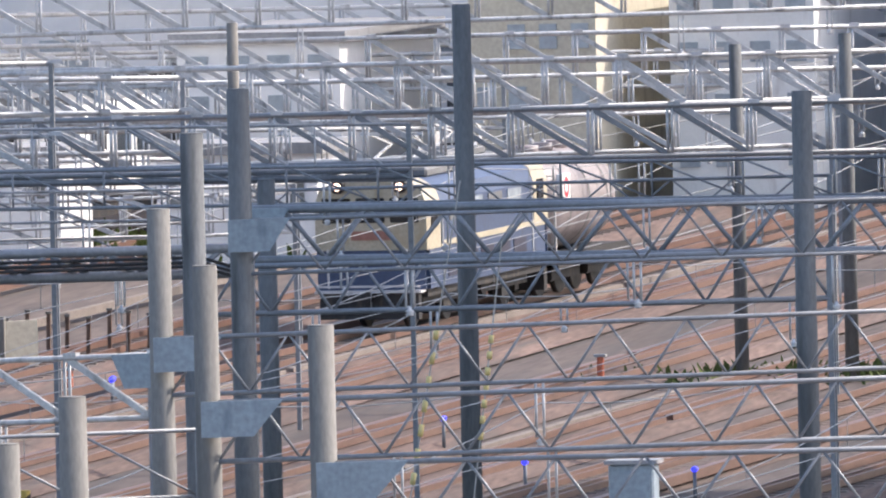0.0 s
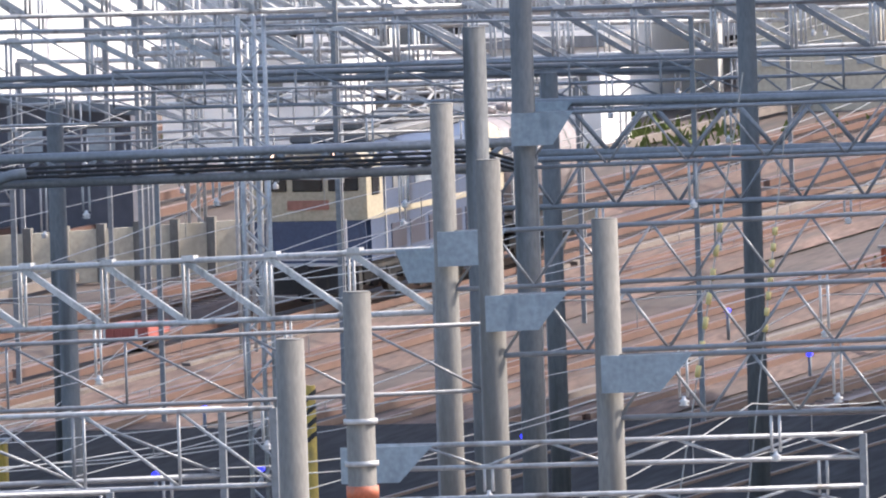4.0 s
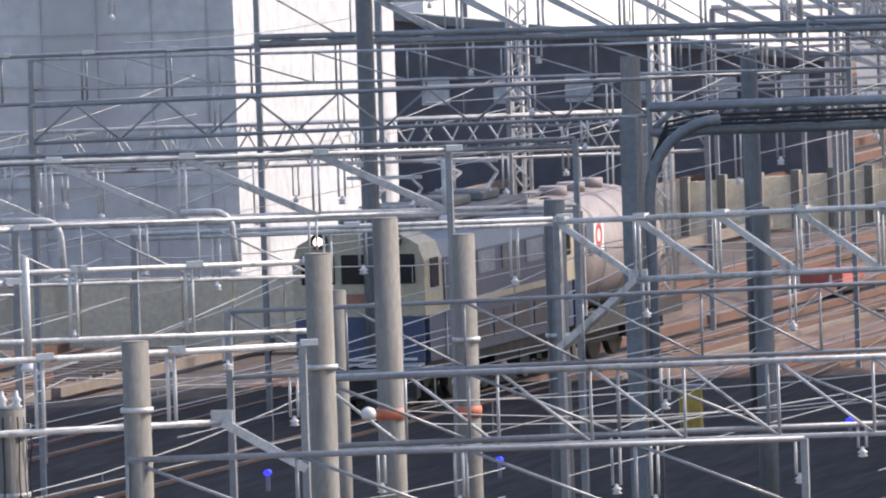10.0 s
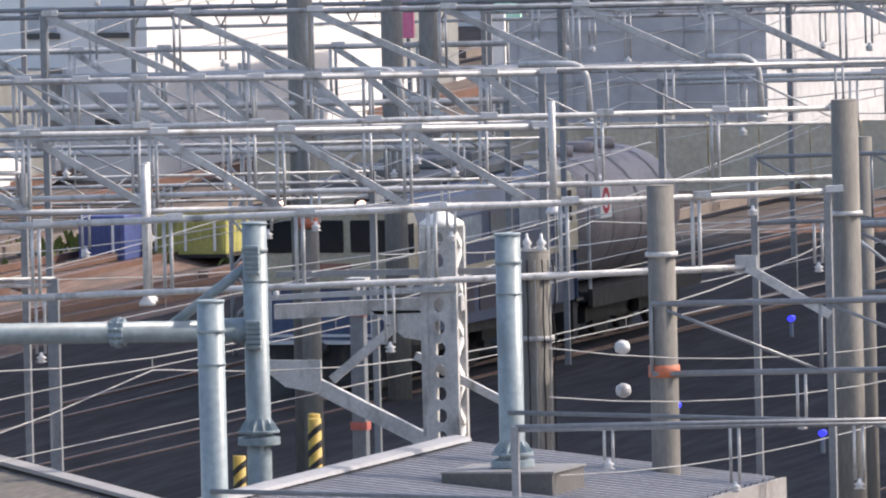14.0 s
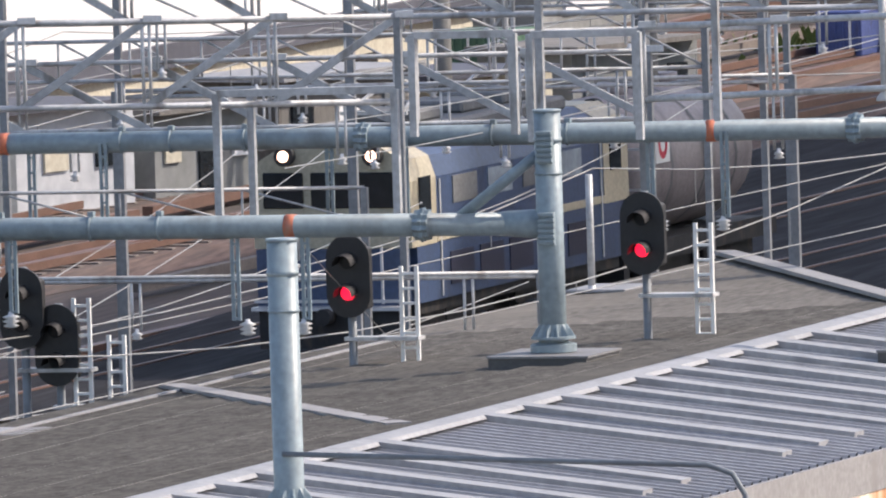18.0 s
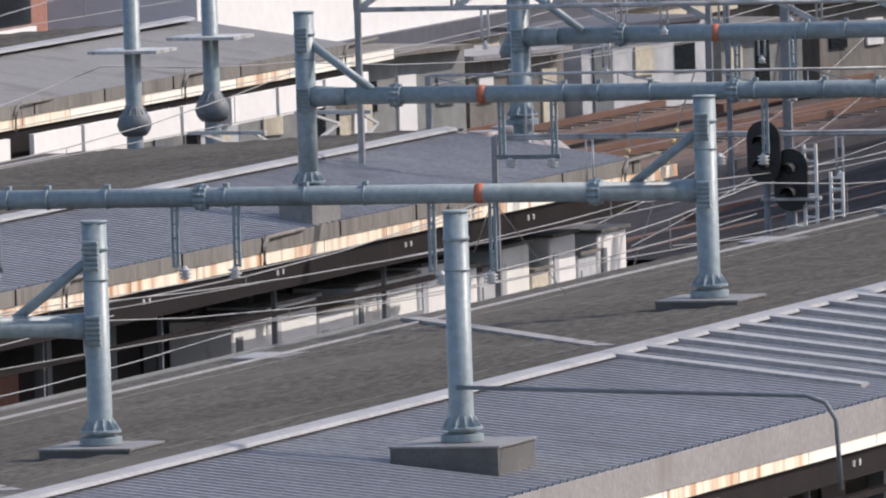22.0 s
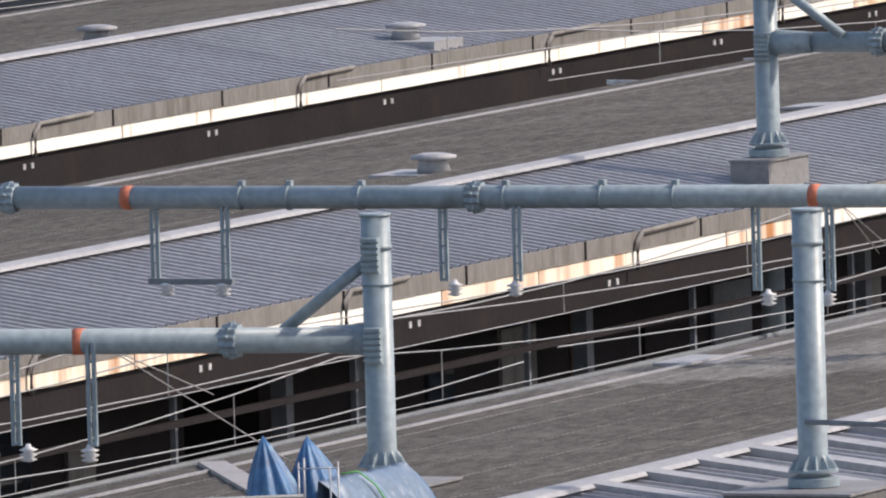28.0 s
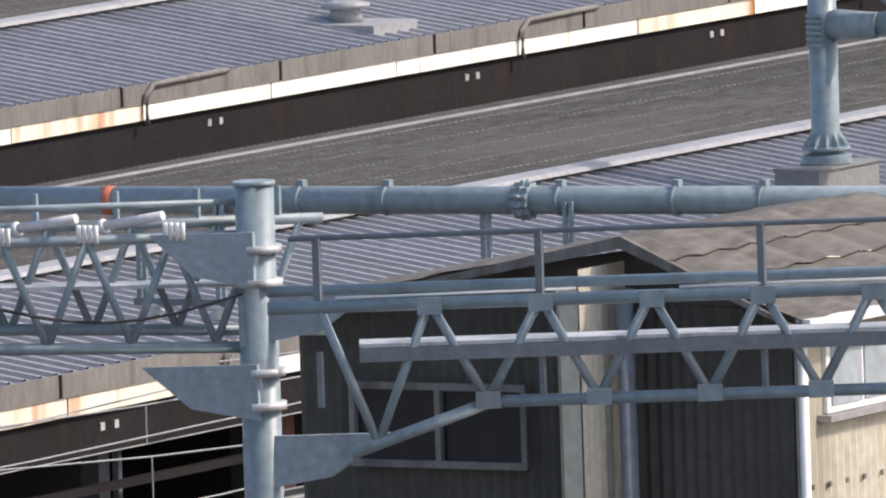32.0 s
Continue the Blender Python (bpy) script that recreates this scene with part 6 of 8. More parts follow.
# feeder wires across the yard
WIRES = (
    ((-92.48, 304.83, 7.70), (-100.63, 365.21, 6.85)), ((-91.84, 302.90, 7.27), (-97.44, 366.23, 7.00)), ((-91.20, 300.92, 6.00), (-95.78, 335.21, 6.40)),
    ((-84.00, 313.79, 7.93), (-88.02, 358.40, 8.00)), ((-87.49, 317.02, 8.59), (-86.93, 343.13, 8.31)), ((-79.13, 308.86, 7.12), (-78.01, 331.98, 6.13)), ((-79.14, 308.82, 6.44), (-78.01, 331.95, 5.70)),
    ((-78.46, 306.88, 5.48), (-78.02, 331.93, 5.35)), ((-79.58, 331.57, 7.07), (-78.58, 370.90, 5.30)), ((-81.09, 339.51, 6.75), (-79.26, 401.41, 4.77)), ((-80.61, 337.56, 6.51), (-81.09, 390.72, 4.43)),
    ((-76.87, 332.24, 6.47), (-88.41, 399.38, 5.47)), ((-76.29, 332.38, 6.58), (-86.31, 399.83, 5.08)), ((-72.93, 333.15, 6.66), (-73.41, 371.98, 5.38)), ((-94.51, 393.04, 9.43), (-97.24, 438.60, 9.18)), ((-93.79, 390.10, 8.70), (-96.54, 438.74, 8.74)),
    ((-91.00, 398.92, 8.35), (-98.81, 469.00, 8.51)), ((-96.15, 449.20, 9.05), (-98.07, 520.15, 8.69)), ((-90.44, 440.09, 8.68), (-91.66, 541.75, 8.18)), ((-101.30, 396.48, 10.58), (-105.91, 446.87, 10.29)),
    ((-96.41, 295.76, 4.60), (-105.73, 342.43, 5.42)), ((-95.84, 295.93, 4.19), (-105.85, 347.67, 5.22)), ((-94.84, 295.21, 4.24), (-96.09, 326.58, 4.03)), ((-95.69, 296.03, 4.95), (-99.51, 331.82, 4.92)), ((-98.83, 302.52, 7.16), (-111.28, 382.94, 5.66)),
)
for a, b in WIRES:
    a, b = V(a), V(b)
    wire([a + (b - a) * (i / 8) - V((0, 0, 0.35 * 4 * (i / 8) * (1 - i / 8))) for i in range(9)], 0.009, "thin feeder wire strung across the yard")
# feeders and stays along the gap between the first two canopies
for xa, za, xb, zb in ((-95.6, 5.3, -95.2, 5.1), (-92.7, 5.0, -93.2, 4.8), (-98.6, 5.0, -98.3, 4.9)):
    for y0, y1 in ((136, 164), (164, 187), (187, 208), (208, 238), (238, 267), (267, 295)):
        wire([(xa + (xb - xa) * k / 6, y0 + (y1 - y0) * k / 6, za + (zb - za) * k / 6 - 0.9 * (k / 6) * (1 - k / 6)) for k in range(7)], 0.011, "feeder wire slung between the gantries")
for xr, gy, xl, yl in GANTRIES:
    for x1, y1, z1 in ((-89.5, gy + 6, 4.95), (-92.4, gy + 10, 5.4)):
        wire([(xr - 3.6, gy, 6.9), (x1, y1, z1)], 0.009, "thin stay wire from a gantry down to the canopy")
# glass insulator balls on the lower wires
for p in ((-78.15, 309.13, 7.11), (-78.14, 309.10, 6.51), (-77.00, 319.87, 7.68)):
    bm = bmesh.new()
    lathe(bm, (p[0], p[1], p[2] - 0.1), [(0.03, 0), (0.1, 0.04), (0.115, 0.1), (0.1, 0.16), (0.03, 0.2)], 12)
    tagged(part("strain_insulator", bm, "galv"), "pale round strain insulator on a wire", "insulator", "strain insulators")

# ---- distance ----
def building(name, x0, x1, y0, depth, z1, m, label, rows=0, cols=0, win="windscreen", category="building", ww=0.5, wh=0.45, skip=0.0):
    """A box building whose front faces the camera, with sunk window panes in rows."""
    z0 = grade(y0) - 0.5
    t = thing(name, ((x0 + x1) / 2, y0 + depth / 2, z0), label, category)
    bm = bmesh.new()
    box(bm, x0, x1, y0, y0 + depth, z0, z1)
    part("wall", bm, m, t)
    bm = bmesh.new()
    box(bm, x0 - 0.2, x1 + 0.2, y0 - 0.2, y0 + depth + 0.2, z1, z1 + 0.3)
    part("roof", bm, "roof_pale", t)
    rnd = random.Random(int(x0 * 7))
    for r in range(rows):
        for c in range(cols):
            if rnd.random() < skip:
                continue
            cw, ch = (x1 - x0) / cols, (z1 - z0 - 1.0) / rows
            xa, za = x0 + cw * (c + 0.5), z0 + 1.0 + ch * (r + 0.5)
            bm = bmesh.new()
            box(bm, xa - cw * ww / 2, xa + cw * ww / 2, y0 - 0.06, y0 + 0.02, za - ch * wh / 2, za + ch * wh / 2)
            w = part("window", bm, win, t)
            if y0 > 520:
                continue
            bm = bmesh.new()
            box(bm, xa - cw * ww / 2 - 0.08, xa + cw * ww / 2 + 0.08, y0 - 0.14, y0 - 0.01, za - ch * wh / 2 - 0.14, za - ch * wh / 2 - 0.02)
            part("sill", bm, "plinth", w)
    return t


# far walls and sheds behind the yard
M["sign_green"] = mat("green_sign", (0.45, 0.8, 0.65), 0.5)
M["sign_pink"] = mat("pink_sign", (0.75, 0.2, 0.35), 0.5)
building("long_building", -215, -66, 560, 20, 25, "bldg_white", "long pale grey building far behind the yard", 9, 44, "windscreen", ww=0.42, wh=0.36, skip=0.2)
ax, ay, az = -133.51, 447.45, 4.53
bx = -127.0
building("white_warehouse", ax, bx, ay, 19, 9, "bldg_white", "white warehouse with a bright sunlit side", 3, 4, "bldg_grey", ww=0.4, wh=0.3)
ax, ay, az = -120.07, 451.21, 5.47
bx, by, bz = -113.64, 452.99, 5.32
gt = building("grey_tower", ax, bx, ay, 14.5, 11.4, "bldg_grey", "plain pale grey clad block, one side bright in the sun")
for k in range(7):
    bm = bmesh.new()
    box(bm, ax - 0.03, bx + 0.03, ay - 0.04, ay + 0.02, 3.2 + k * 1.15, 3.24 + k * 1.15)
    part("cladding_joint", bm, "bldg_joint", gt)
for k in range(5):
    bm = bmesh.new()
    x = ax + (bx - ax) * (k + 0.5) / 5
    box(bm, x - 0.02, x + 0.02, ay - 0.035, ay + 0.02, 1.8, 11.3)
    part("cladding_joint", bm, "bldg_joint", gt)
for x0, x1 in ((-115.2, -110.3), (-107.7, -103.4)):
    building("storage_shed", x0, x1, 521, 4, 6.95, "bldg_white", "low white storage shed among the sidings", 1, 4, "bldg_mid", ww=0.35, wh=0.3, skip=0.3)
building("white_warehouse", -160, -121.6, 500, 75, 21, "bldg_white", "long white warehouse with a bright sunlit side")
for k, (px, w, d, h) in enumerate(((-105.5, 4.5, 14, 9.5), (-99, 3.5, 12, 12), (-93.5, 4, 14, 11), (-86.5, 4.5, 16, 13), (-80, 3.5, 12, 13))):
    building("far_building", px - w, px, 535 + 3 * k, d, h, ("bldg_white", "bldg_beige", "white", "bldg_grey", "bldg_white")[k], "small pale building at the far end of the yard", 4, 4, "windscreen", ww=0.55, wh=0.4, skip=0.2)
ax, ay, az = -120.56, 492.63, 7.82
bx, by, bz = -109.57, 495.26, 6.46
t = thing("dark_shed", ((ax + bx) / 2, ay + 1.5, grade(ay)), "long dark engine shed with a sloping roof edge", "shed")
bm = bmesh.new()
vs = [(ax, grade(ay) - 0.5), (bx, grade(by) - 0.5), (bx, bz), (ax, az)]
f1 = [bm.verts.new((x, ay, z)) for x, z in vs]
f2 = [bm.verts.new((x, ay + 3, z)) for x, z in vs]
for i in range(4):
    bm.faces.new((f1[i], f1[(i + 1) % 4], f2[(i + 1) % 4], f2[i]))
bm.faces.new(f1[::-1])
bm.faces.new(f2)
part("wall", bm, "bldg_dark", t)
for i in range(6):
    bm = bmesh.new()
    x = ax + (bx - ax) * (i + 0.4) / 6
    box(bm, x, x + 0.7, ay - 0.08, ay + 0.02, grade(ay) + 1.9, grade(ay) + 2.6)
    part("window", bm, "windscreen", t)
bm = bmesh.new()
bar(bm, (ax - 0.3, ay - 0.2, az + 0.1), (bx + 0.3, ay - 0.2, bz + 0.1), 0.5, 0.22)
part("roof_edge", bm, "steel_dark", t)
ax, ay, az = -127.71, 565.01, 6.25
building("brick_building", ax, ax + 2.6, ay, 6, 14, "brick_red", "faded red-brown brick building end", 4, 2, "windscreen")
# white terrace whose long side runs away from the camera into the sun
pa, pb = V((-126.73, 515.85, 7.74)), V((-137.71, 624.29, 3.96))
t = thing("white_terrace", (pa.x, pa.y, grade(pa.y) - 0.4), "long white building with a bright sunlit side", "building")
dv = (pb - pa)
dv.z = 0
nv = V((-dv.y, dv.x, 0)).normalized() * 9
bm = bmesh.new()
prism_ = [V((pa.x, pa.y, 0)), V((pb.x, pb.y, 0)), V((pb.x, pb.y, 0)) + nv, V((pa.x, pa.y, 0)) + nv]
lo_ = [bm.verts.new(q + V((0, 0, grade(pa.y) - 0.4))) for q in prism_]
hi_ = [bm.verts.new(q + V((0, 0, 22))) for q in prism_]
for i in range(4):
    bm.faces.new((lo_[i], lo_[(i + 1) % 4], hi_[(i + 1) % 4], hi_[i]))
bm.faces.new(hi_)
bm.faces.new(lo_[::-1])
part("wall", bm, "bldg_white", t)
for k in range(3):
    for i in range(9):
        q = V((pa.x, pa.y, 0)) + dv * ((i + 0.35) / 9)
        r_ = q + dv * (0.25 / 9)
        bm = bmesh.new()
        bar(bm, q + V((0, 0, 6.5 + 2.6 * k)), r_ + V((0, 0, 6.5 + 2.6 * k)), 0.12, 0.9)
        part("window", bm, "windscreen", t)

# long white shed with a beige lower wall
t = thing("long_shed", (-145, 400, 0.5), "long white shed with a dark band and beige lower wall", "shed")
for nm, m, x, z0, z1, y0, y1 in (("lower_wall", "bldg_beige", -129.4, 0, 2.95, 368, 425), ("dark_band", "bldg_dark", -129.2, 2.95, 3.45, 367.5, 425.5), ("upper_wall", "bldg_white", -129.4, 3.45, 7.4, 368, 425), ("far_wing", "bldg_mid", -129.0, 0, 5.0, 428, 480)):
    bm = bmesh.new()
    box(bm, -150, x, y0, y1, z0, z1)
    part(nm, bm, m, t)
bm = bmesh.new()
box(bm, -150.4, -128.9, 367.4, 425.6, 7.4, 7.6)
part("roof", bm, "roof_pale", t, "pale flat roof")
for i in range(9):
    bm = bmesh.new()
    box(bm, -129.42, -129.32, 372 + i * 5.5, 374.4 + i * 5.5, 1.6, 2.5)
    part("window", bm, "glass", t)
for i in range(11):
    bm = bmesh.new()
    box(bm, -129.02, -128.92, 430 + i * 5.5, 433 + i * 5.5, 2.6, 3.4)
    part("window", bm, "bldg_white", t, "white wall panel")
# a row of low trackside huts before the long shed
def hut(x, y, L, h, m, i):
    """A low hut whose long side looks over the tracks; its wall follows the yard's slant."""
    z, dx = grade(y) - 0.2, 0.3 * L
    t = thing("trackside_hut", (x, y, z), "low grey trackside hut before the long shed", "hut", "trackside huts")
    foot = [(x, y), (x + dx, y + L), (x + dx - 2.2, y + L + 0.7), (x - 2.2, y + 0.7)]
    bm = bmesh.new()
    lo = [bm.verts.new((a, b, z)) for a, b in foot]
    hi = [bm.verts.new((a, b, z + h)) for a, b in foot]
    for k in range(4):
        bm.faces.new((lo[k], lo[(k + 1) % 4], hi[(k + 1) % 4], hi[k]))
    bm.faces.new(hi)
    bm.faces.new(lo[::-1])
    part("wall", bm, m, t)
    bm = bmesh.new()
    bar(bm, (x - 1.0, y - 0.15, z + h + 0.05), (x + dx - 1.0, y + L + 0.15, z + h + 0.05), 2.7, 0.1)
    part("roof", bm, ("bldg_dark", "gutter", "roof_pale")[i % 3], t)
    for k in range(3):
        s0, s1 = (k + 0.25) / 3, (k + 0.7) / 3
        bm = bmesh.new()
        zc_ = z + (0.62 if k != i % 3 else 0.42) * h
        bar(bm, (x + dx * s0 + 0.03, y + L * s0, zc_), (x + dx * s1 + 0.03, y + L * s1, zc_), 0.06, h * (0.3 if k != i % 3 else 0.75))
        part("window" if k != i % 3 else "door", bm, ("glass", "bldg_white", "steel_dark", "bldg_beige")[(k + i) % 4], t)


y = 352.0
for i, (L, h, m) in enumerate(((4.2, 2.4, "bldg_mid"), (3.4, 2.0, "bldg_grey"), (4.6, 2.6, "bldg_mid"), (3.0, 1.7, "bldg_beige"), (4.4, 2.3, "bldg_mid"), (3.6, 1.9, "gutter"), (4.8, 2.2, "bldg_grey"), (3.2, 1.8, "bldg_mid"), (4.4, 2.1, "gutter"), (3.8, 1.7, "bldg_beige"), (4.2, 1.9, "bldg_mid"))):
    hut(-126.9 + max(0, y - 372) * 0.27, y, L, h, m, i)
    y += L + 0.9
# tall sign boards before the grey tower
for px, py, pz, w, h, m, lab in ((-117.59, 443.65, 6.54, 0.75, 0.9, "sign_green", "pale green sign board on a post"), (-117.51, 442.59, 5.71, 0.45, 1.2, "bldg_white", "white sign board on a post"), (-117.45, 435.38, 6.59, 0.3, 1.0, "sign_pink", "pink sign board on a post")):
    t = thing("sign_board", (px, py, grade(py)), lab, "sign", "sign boards")
    bm = bmesh.new()
    box(bm, px - w / 2, px + w / 2, py - 0.06, py + 0.06, pz - h / 2, pz + h / 2, bev=0.01)
    part("board", bm, m, t)
    bm = bmesh.new()
    rod(bm, (px, py + 0.12, grade(py) - 0.2), (px, py + 0.12, pz), 0.06, 8)
    part("post", bm, "steel_dark", t)
# beige yard wall below the tower
t = thing("yard_wall", (-102.60, 411.36, 4.69), "low beige concrete yard wall in panels", "wall", kind="structure")
a, b = V((-122.32, 439.92, 0)), V((-106.31, 440.24, 0))
for i in range(14):
    p, q = a + (b - a) * (i / 14), a + (b - a) * ((i + 0.97) / 14)
    bm = bmesh.new()
    za, zb = grade(p.y), grade(q.y)
    bar(bm, (p.x, p.y, za + 0.7), (q.x, q.y, zb + 0.7), 0.15, 1.5)
    part("wall_panel", bm, "bldg_beige", t)


# second stretch of the panel wall, beyond the train's line
t = thing("yard_wall", (-107.88, 475.16, 2), "low pale concrete yard wall in panels", "wall", kind="structure")
a, b = V((-109.50, 473.28, 0)), V((-101.83, 478.85, 0))
for i in range(10):
    p, q = a + (b - a) * (i / 10), a + (b - a) * ((i + 0.96) / 10)
    bm = bmesh.new()
    bar(bm, (p.x, p.y, grade(p.y) + 0.45), (q.x, q.y, grade(q.y) + 0.45), 0.15, 1.25)
    part("wall_panel", bm, "bldg_beige", t)
    bm = bmesh.new()
    box(bm, p.x - 0.1, p.x + 0.1, p.y - 0.18, p.y + 0.1, grade(p.y) - 0.2, grade(p.y) + 1.2)
    part("wall_post", bm, "concrete", t)


# parked coaches in the yard
def coach(m_body, m_roof, label, L=18.0):
    t = thing("parked_coach", (0, 0, 0), label, "railway coach", "parked coaches")
    bm = bmesh.new()
    prism(bm, [(-1.4, 0.9), (1.4, 0.9), (1.4, 3.1), (1.2, 3.45), (-1.2, 3.45), (-1.4, 3.1)], 0, L)
    part("body", bm, m_body, t)
    bm = bmesh.new()
    prism(bm, [(-1.25, 3.44), (1.25, 3.44), (0.9, 3.68), (-0.9, 3.68)], 0.05, L - 0.05)
    part("roof", bm, m_roof, t)
    for i in range(9):
        bm = bmesh.new()
        y = 0.8 + i * (L - 1.2) / 9
        box(bm, 1.39, 1.425, y, y + 1.25, 1.9, 2.75)
        part("window", bm, "glass", t)
    for x0, x1 in ((-1.15, -0.4), (0.4, 1.15)):
        bm = bmesh.new()
        box(bm, x0, x1, -0.03, 0.02, 1.95, 2.8)
        part("end_window", bm, "glass", t)
    for i in range(3):
        bm = bmesh.new()
        y = 2.5 + i * 5.5
        box(bm, -0.75, 0.75, y, y + 2.2, 3.66, 3.92, bev=0.05)
        part("roof_unit", bm, "loco_roof", t)
    bm = bmesh.new()
    box(bm, -1.2, 1.2, 0.3, L - 0.3, 0.35, 0.92)
    part("underframe", bm, "black", t)
    return t


def coaches(first, x0, y0, x1, n, L=18.0):
    """A parked set of n coaches from (x0, y0) away, ending near x1."""
    for i in range(n):
        y, s = y0 + i * (L + 0.7), (x1 - x0) / (n * (L + 0.7))
        m = pose(x0 + s * (y - y0), y, grade(y) + 0.17, math.degrees(math.atan2(grade(y + L) - grade(y), L)), 0, -math.degrees(math.atan(s)))
        if i == 0 and not first.get("used"):
            first["ob"].matrix_basis, first["used"] = m, True
        else:
            copy_thing(first["ob"], m)


pale = {"ob": coach("white", "loco_roof", "parked white coach on a far siding")}
coaches(pale, -112.51, 527.79, -107.51, 2)

# freight containers and a van at the edge of the yard
M["container_yellow"] = mat("container_yellow", (0.42, 0.4, 0.12), 0.6, 0, 0.15, 1.5, 12, 0.05, (0.3, 0.27, 0.1), 0.2)
M["container_blue"] = mat("container_blue", (0.06, 0.09, 0.25), 0.6, 0, 0.15, 1.5, 12, 0.05, (0.05, 0.06, 0.14), 0.2)
M["container_green"] = mat("container_green", (0.06, 0.14, 0.09), 0.6, 0, 0.15, 1.5, 12, 0.05, (0.04, 0.08, 0.05), 0.2)


def container(x, y, w, h, m, label):
    z = grade(y) - 0.05
    t = thing("freight_container", (x, y, z), label, "container", "freight containers")
    bm = bmesh.new()
    box(bm, x - w / 2, x + w / 2, y, y + 2.2, z + 0.06, z + h, bev=0.02)
    part("body", bm, m, t)
    n = max(4, int(w / 0.16))
    for i in range(n):
        bm = bmesh.new()
        xx = x - w / 2 + w * (i + 0.5) / n
        box(bm, xx - 0.025, xx + 0.025, y - 0.03, y + 0.004, z + 0.14, z + h - 0.08)
        part("rib", bm, m if i % 4 else "white", t)
    bm = bmesh.new()
    box(bm, x - w / 2 - 0.02, x + w / 2 + 0.02, y - 0.04, y + 2.24, z, z + 0.06)
    part("bottom_rail", bm, "black", t)


container(-118.45, 422.0, 1.6, 0.95, "container_yellow", "dull yellow ribbed freight container beside the sidings")
container(-119.9, 420.5, 1.0, 1.0, "container_blue", "blue freight container with pale ribs beside the sidings")
container(-126.7, 416.5, 1.5, 0.95, "container_green", "dark green freight container beside the sidings")
container(-100.8, 453.0, 1.1, 0.42, "red_band", "low dull red equipment crate beside the rails")

# rusty stakes of a lost fence
for x, y, h in [(-103.4 + 0.5 * i, 482.4 + 0.1 * (i % 3), 0.85 + 0.06 * (i * 3 % 4)) for i in range(9)]:
    t = thing("fence_stake", (x, y, grade(y) - 0.2), "rusty brown upright stake beside the rails", "stake", "fence stakes")
    bm = bmesh.new()
    bar(bm, (x, y, grade(y) - 0.2), (x + 0.03, y, grade(y) + h), 0.09, 0.09)
    part("post", bm, "brick_dark", t)
    bm = bmesh.new()
    box(bm, x - 0.04, x + 0.1, y - 0.06, y + 0.06, grade(y) + h, grade(y) + h + 0.05)
    part("cap", bm, "concrete", t)

# an unseen high-rise, placed so that its shade lies across the middle of the yard
building("tower_block", -38, -6, 396, 66, 84, "bldg_grey", "tall grey unseen block placed to shade the yard")

# weeds at the far end of the yard
bm = bmesh.new()
rnd = random.Random(4)
for cx, cy, rx, ry, n in ((-104.93, 525.32, 6, 5, 220), (-112.35, 528.46, 6, 5, 200), (-112.01, 528.67, 5, 6, 400), (-105.19, 527.74, 4, 6, 400), (-119.96, 426.90, 4, 4, 400), (-117.69, 429.79, 4, 4, 300), (-81.55, 472.76, 5, 2, 300)):
    for i in range(n):
        x, y = cx + rnd.gauss(0, rx / 2), cy + rnd.gauss(0, ry / 2)
        z = grade(y) - 0.2
        h, a = 0.12 + 0.35 * rnd.random(), rnd.random() * 6.28
        w = 0.05 + 0.07 * rnd.random()
        p = [bm.verts.new(v) for v in ((x - w * math.cos(a), y - w * math.sin(a), z), (x + w * math.cos(a), y + w * math.sin(a), z), (x + 0.12 * math.sin(a) + w * math.cos(a), y, z + h * 0.7), (x + 0.2 * math.sin(a), y, z + h))]
        bm.faces.new(p)
tagged(part("weeds", bm, "green"), "green weeds between the sidings", "weeds", kind="stuff")

# ---- things on and under the canopies ----
def roof_vent(x, y, z=RIDGE):
    t = thing("roof_ventilator", (x, y, z - 0.1), "round grey ventilator on a pale canopy sheet", "ventilator", "canopy ventilators")
    bm = bmesh.new()
    box(bm, x - 0.8, x + 0.8, y - 0.6, y + 0.6, z - 0.3, z - 0.03)
    part("curb", bm, "roof_pale", t)
    bm = bmesh.new()
    lathe(bm, (x, y, z - 0.03), [(0.26, 0), (0.22, 0.16), (0.21, 0.19), (0.34, 0.2), (0.35, 0.25), (0.18, 0.29)], 16)
    part("cowl", bm, "roof_pale", t)


for v in ((-106.10, 233.71), (-121.30, 266.2, 4.98), (-124.65, 261.05), (-107.26, 206.08), (-106.28, 263.90), (-121.60, 206.0, 5.0)):
    roof_vent(*v)

for y in (210.3, 214.6, 197.9, 246.2):
    bm = bmesh.new()
    bar(bm, (-104.72, y, RIDGE + 0.06), (-105.6, y, RIDGE + 0.02), 0.95, 0.04)
    tagged(part("repair_sheet", bm, "roof_pale"), "small pale repair sheet beside the canopy ridge", "repair sheet", "repair sheets")

# louvred sign case standing on a post
sx, sy, sz = -102.09, 263.37, 5.95
t = thing("louvred_case", (sx, sy, 5.2), "rusty framed louvre case standing on the canopy", "louvre case")
bm = bmesh.new()
for x0, x1, z0, z1 in ((-0.85, 0.85, 0.24, 0.31), (-0.85, 0.85, -0.31, -0.24), (-0.85, -0.78, -0.24, 0.24), (0.72, 0.95, -0.31, 0.31)):
    box(bm, sx + x0, sx + x1, sy - 0.1, sy + 0.25, sz + z0, sz + z1)
part("frame", bm, "brick_red", t, "rust-red frame")
for i in range(7):
    bm = bmesh.new()
    box(bm, sx - 0.78, sx + 0.72, sy - 0.06, sy + 0.02, sz - 0.22 + i * 0.065, sz - 0.185 + i * 0.065)
    part("louvre", bm, "roof_pale", t)
bm = bmesh.new()
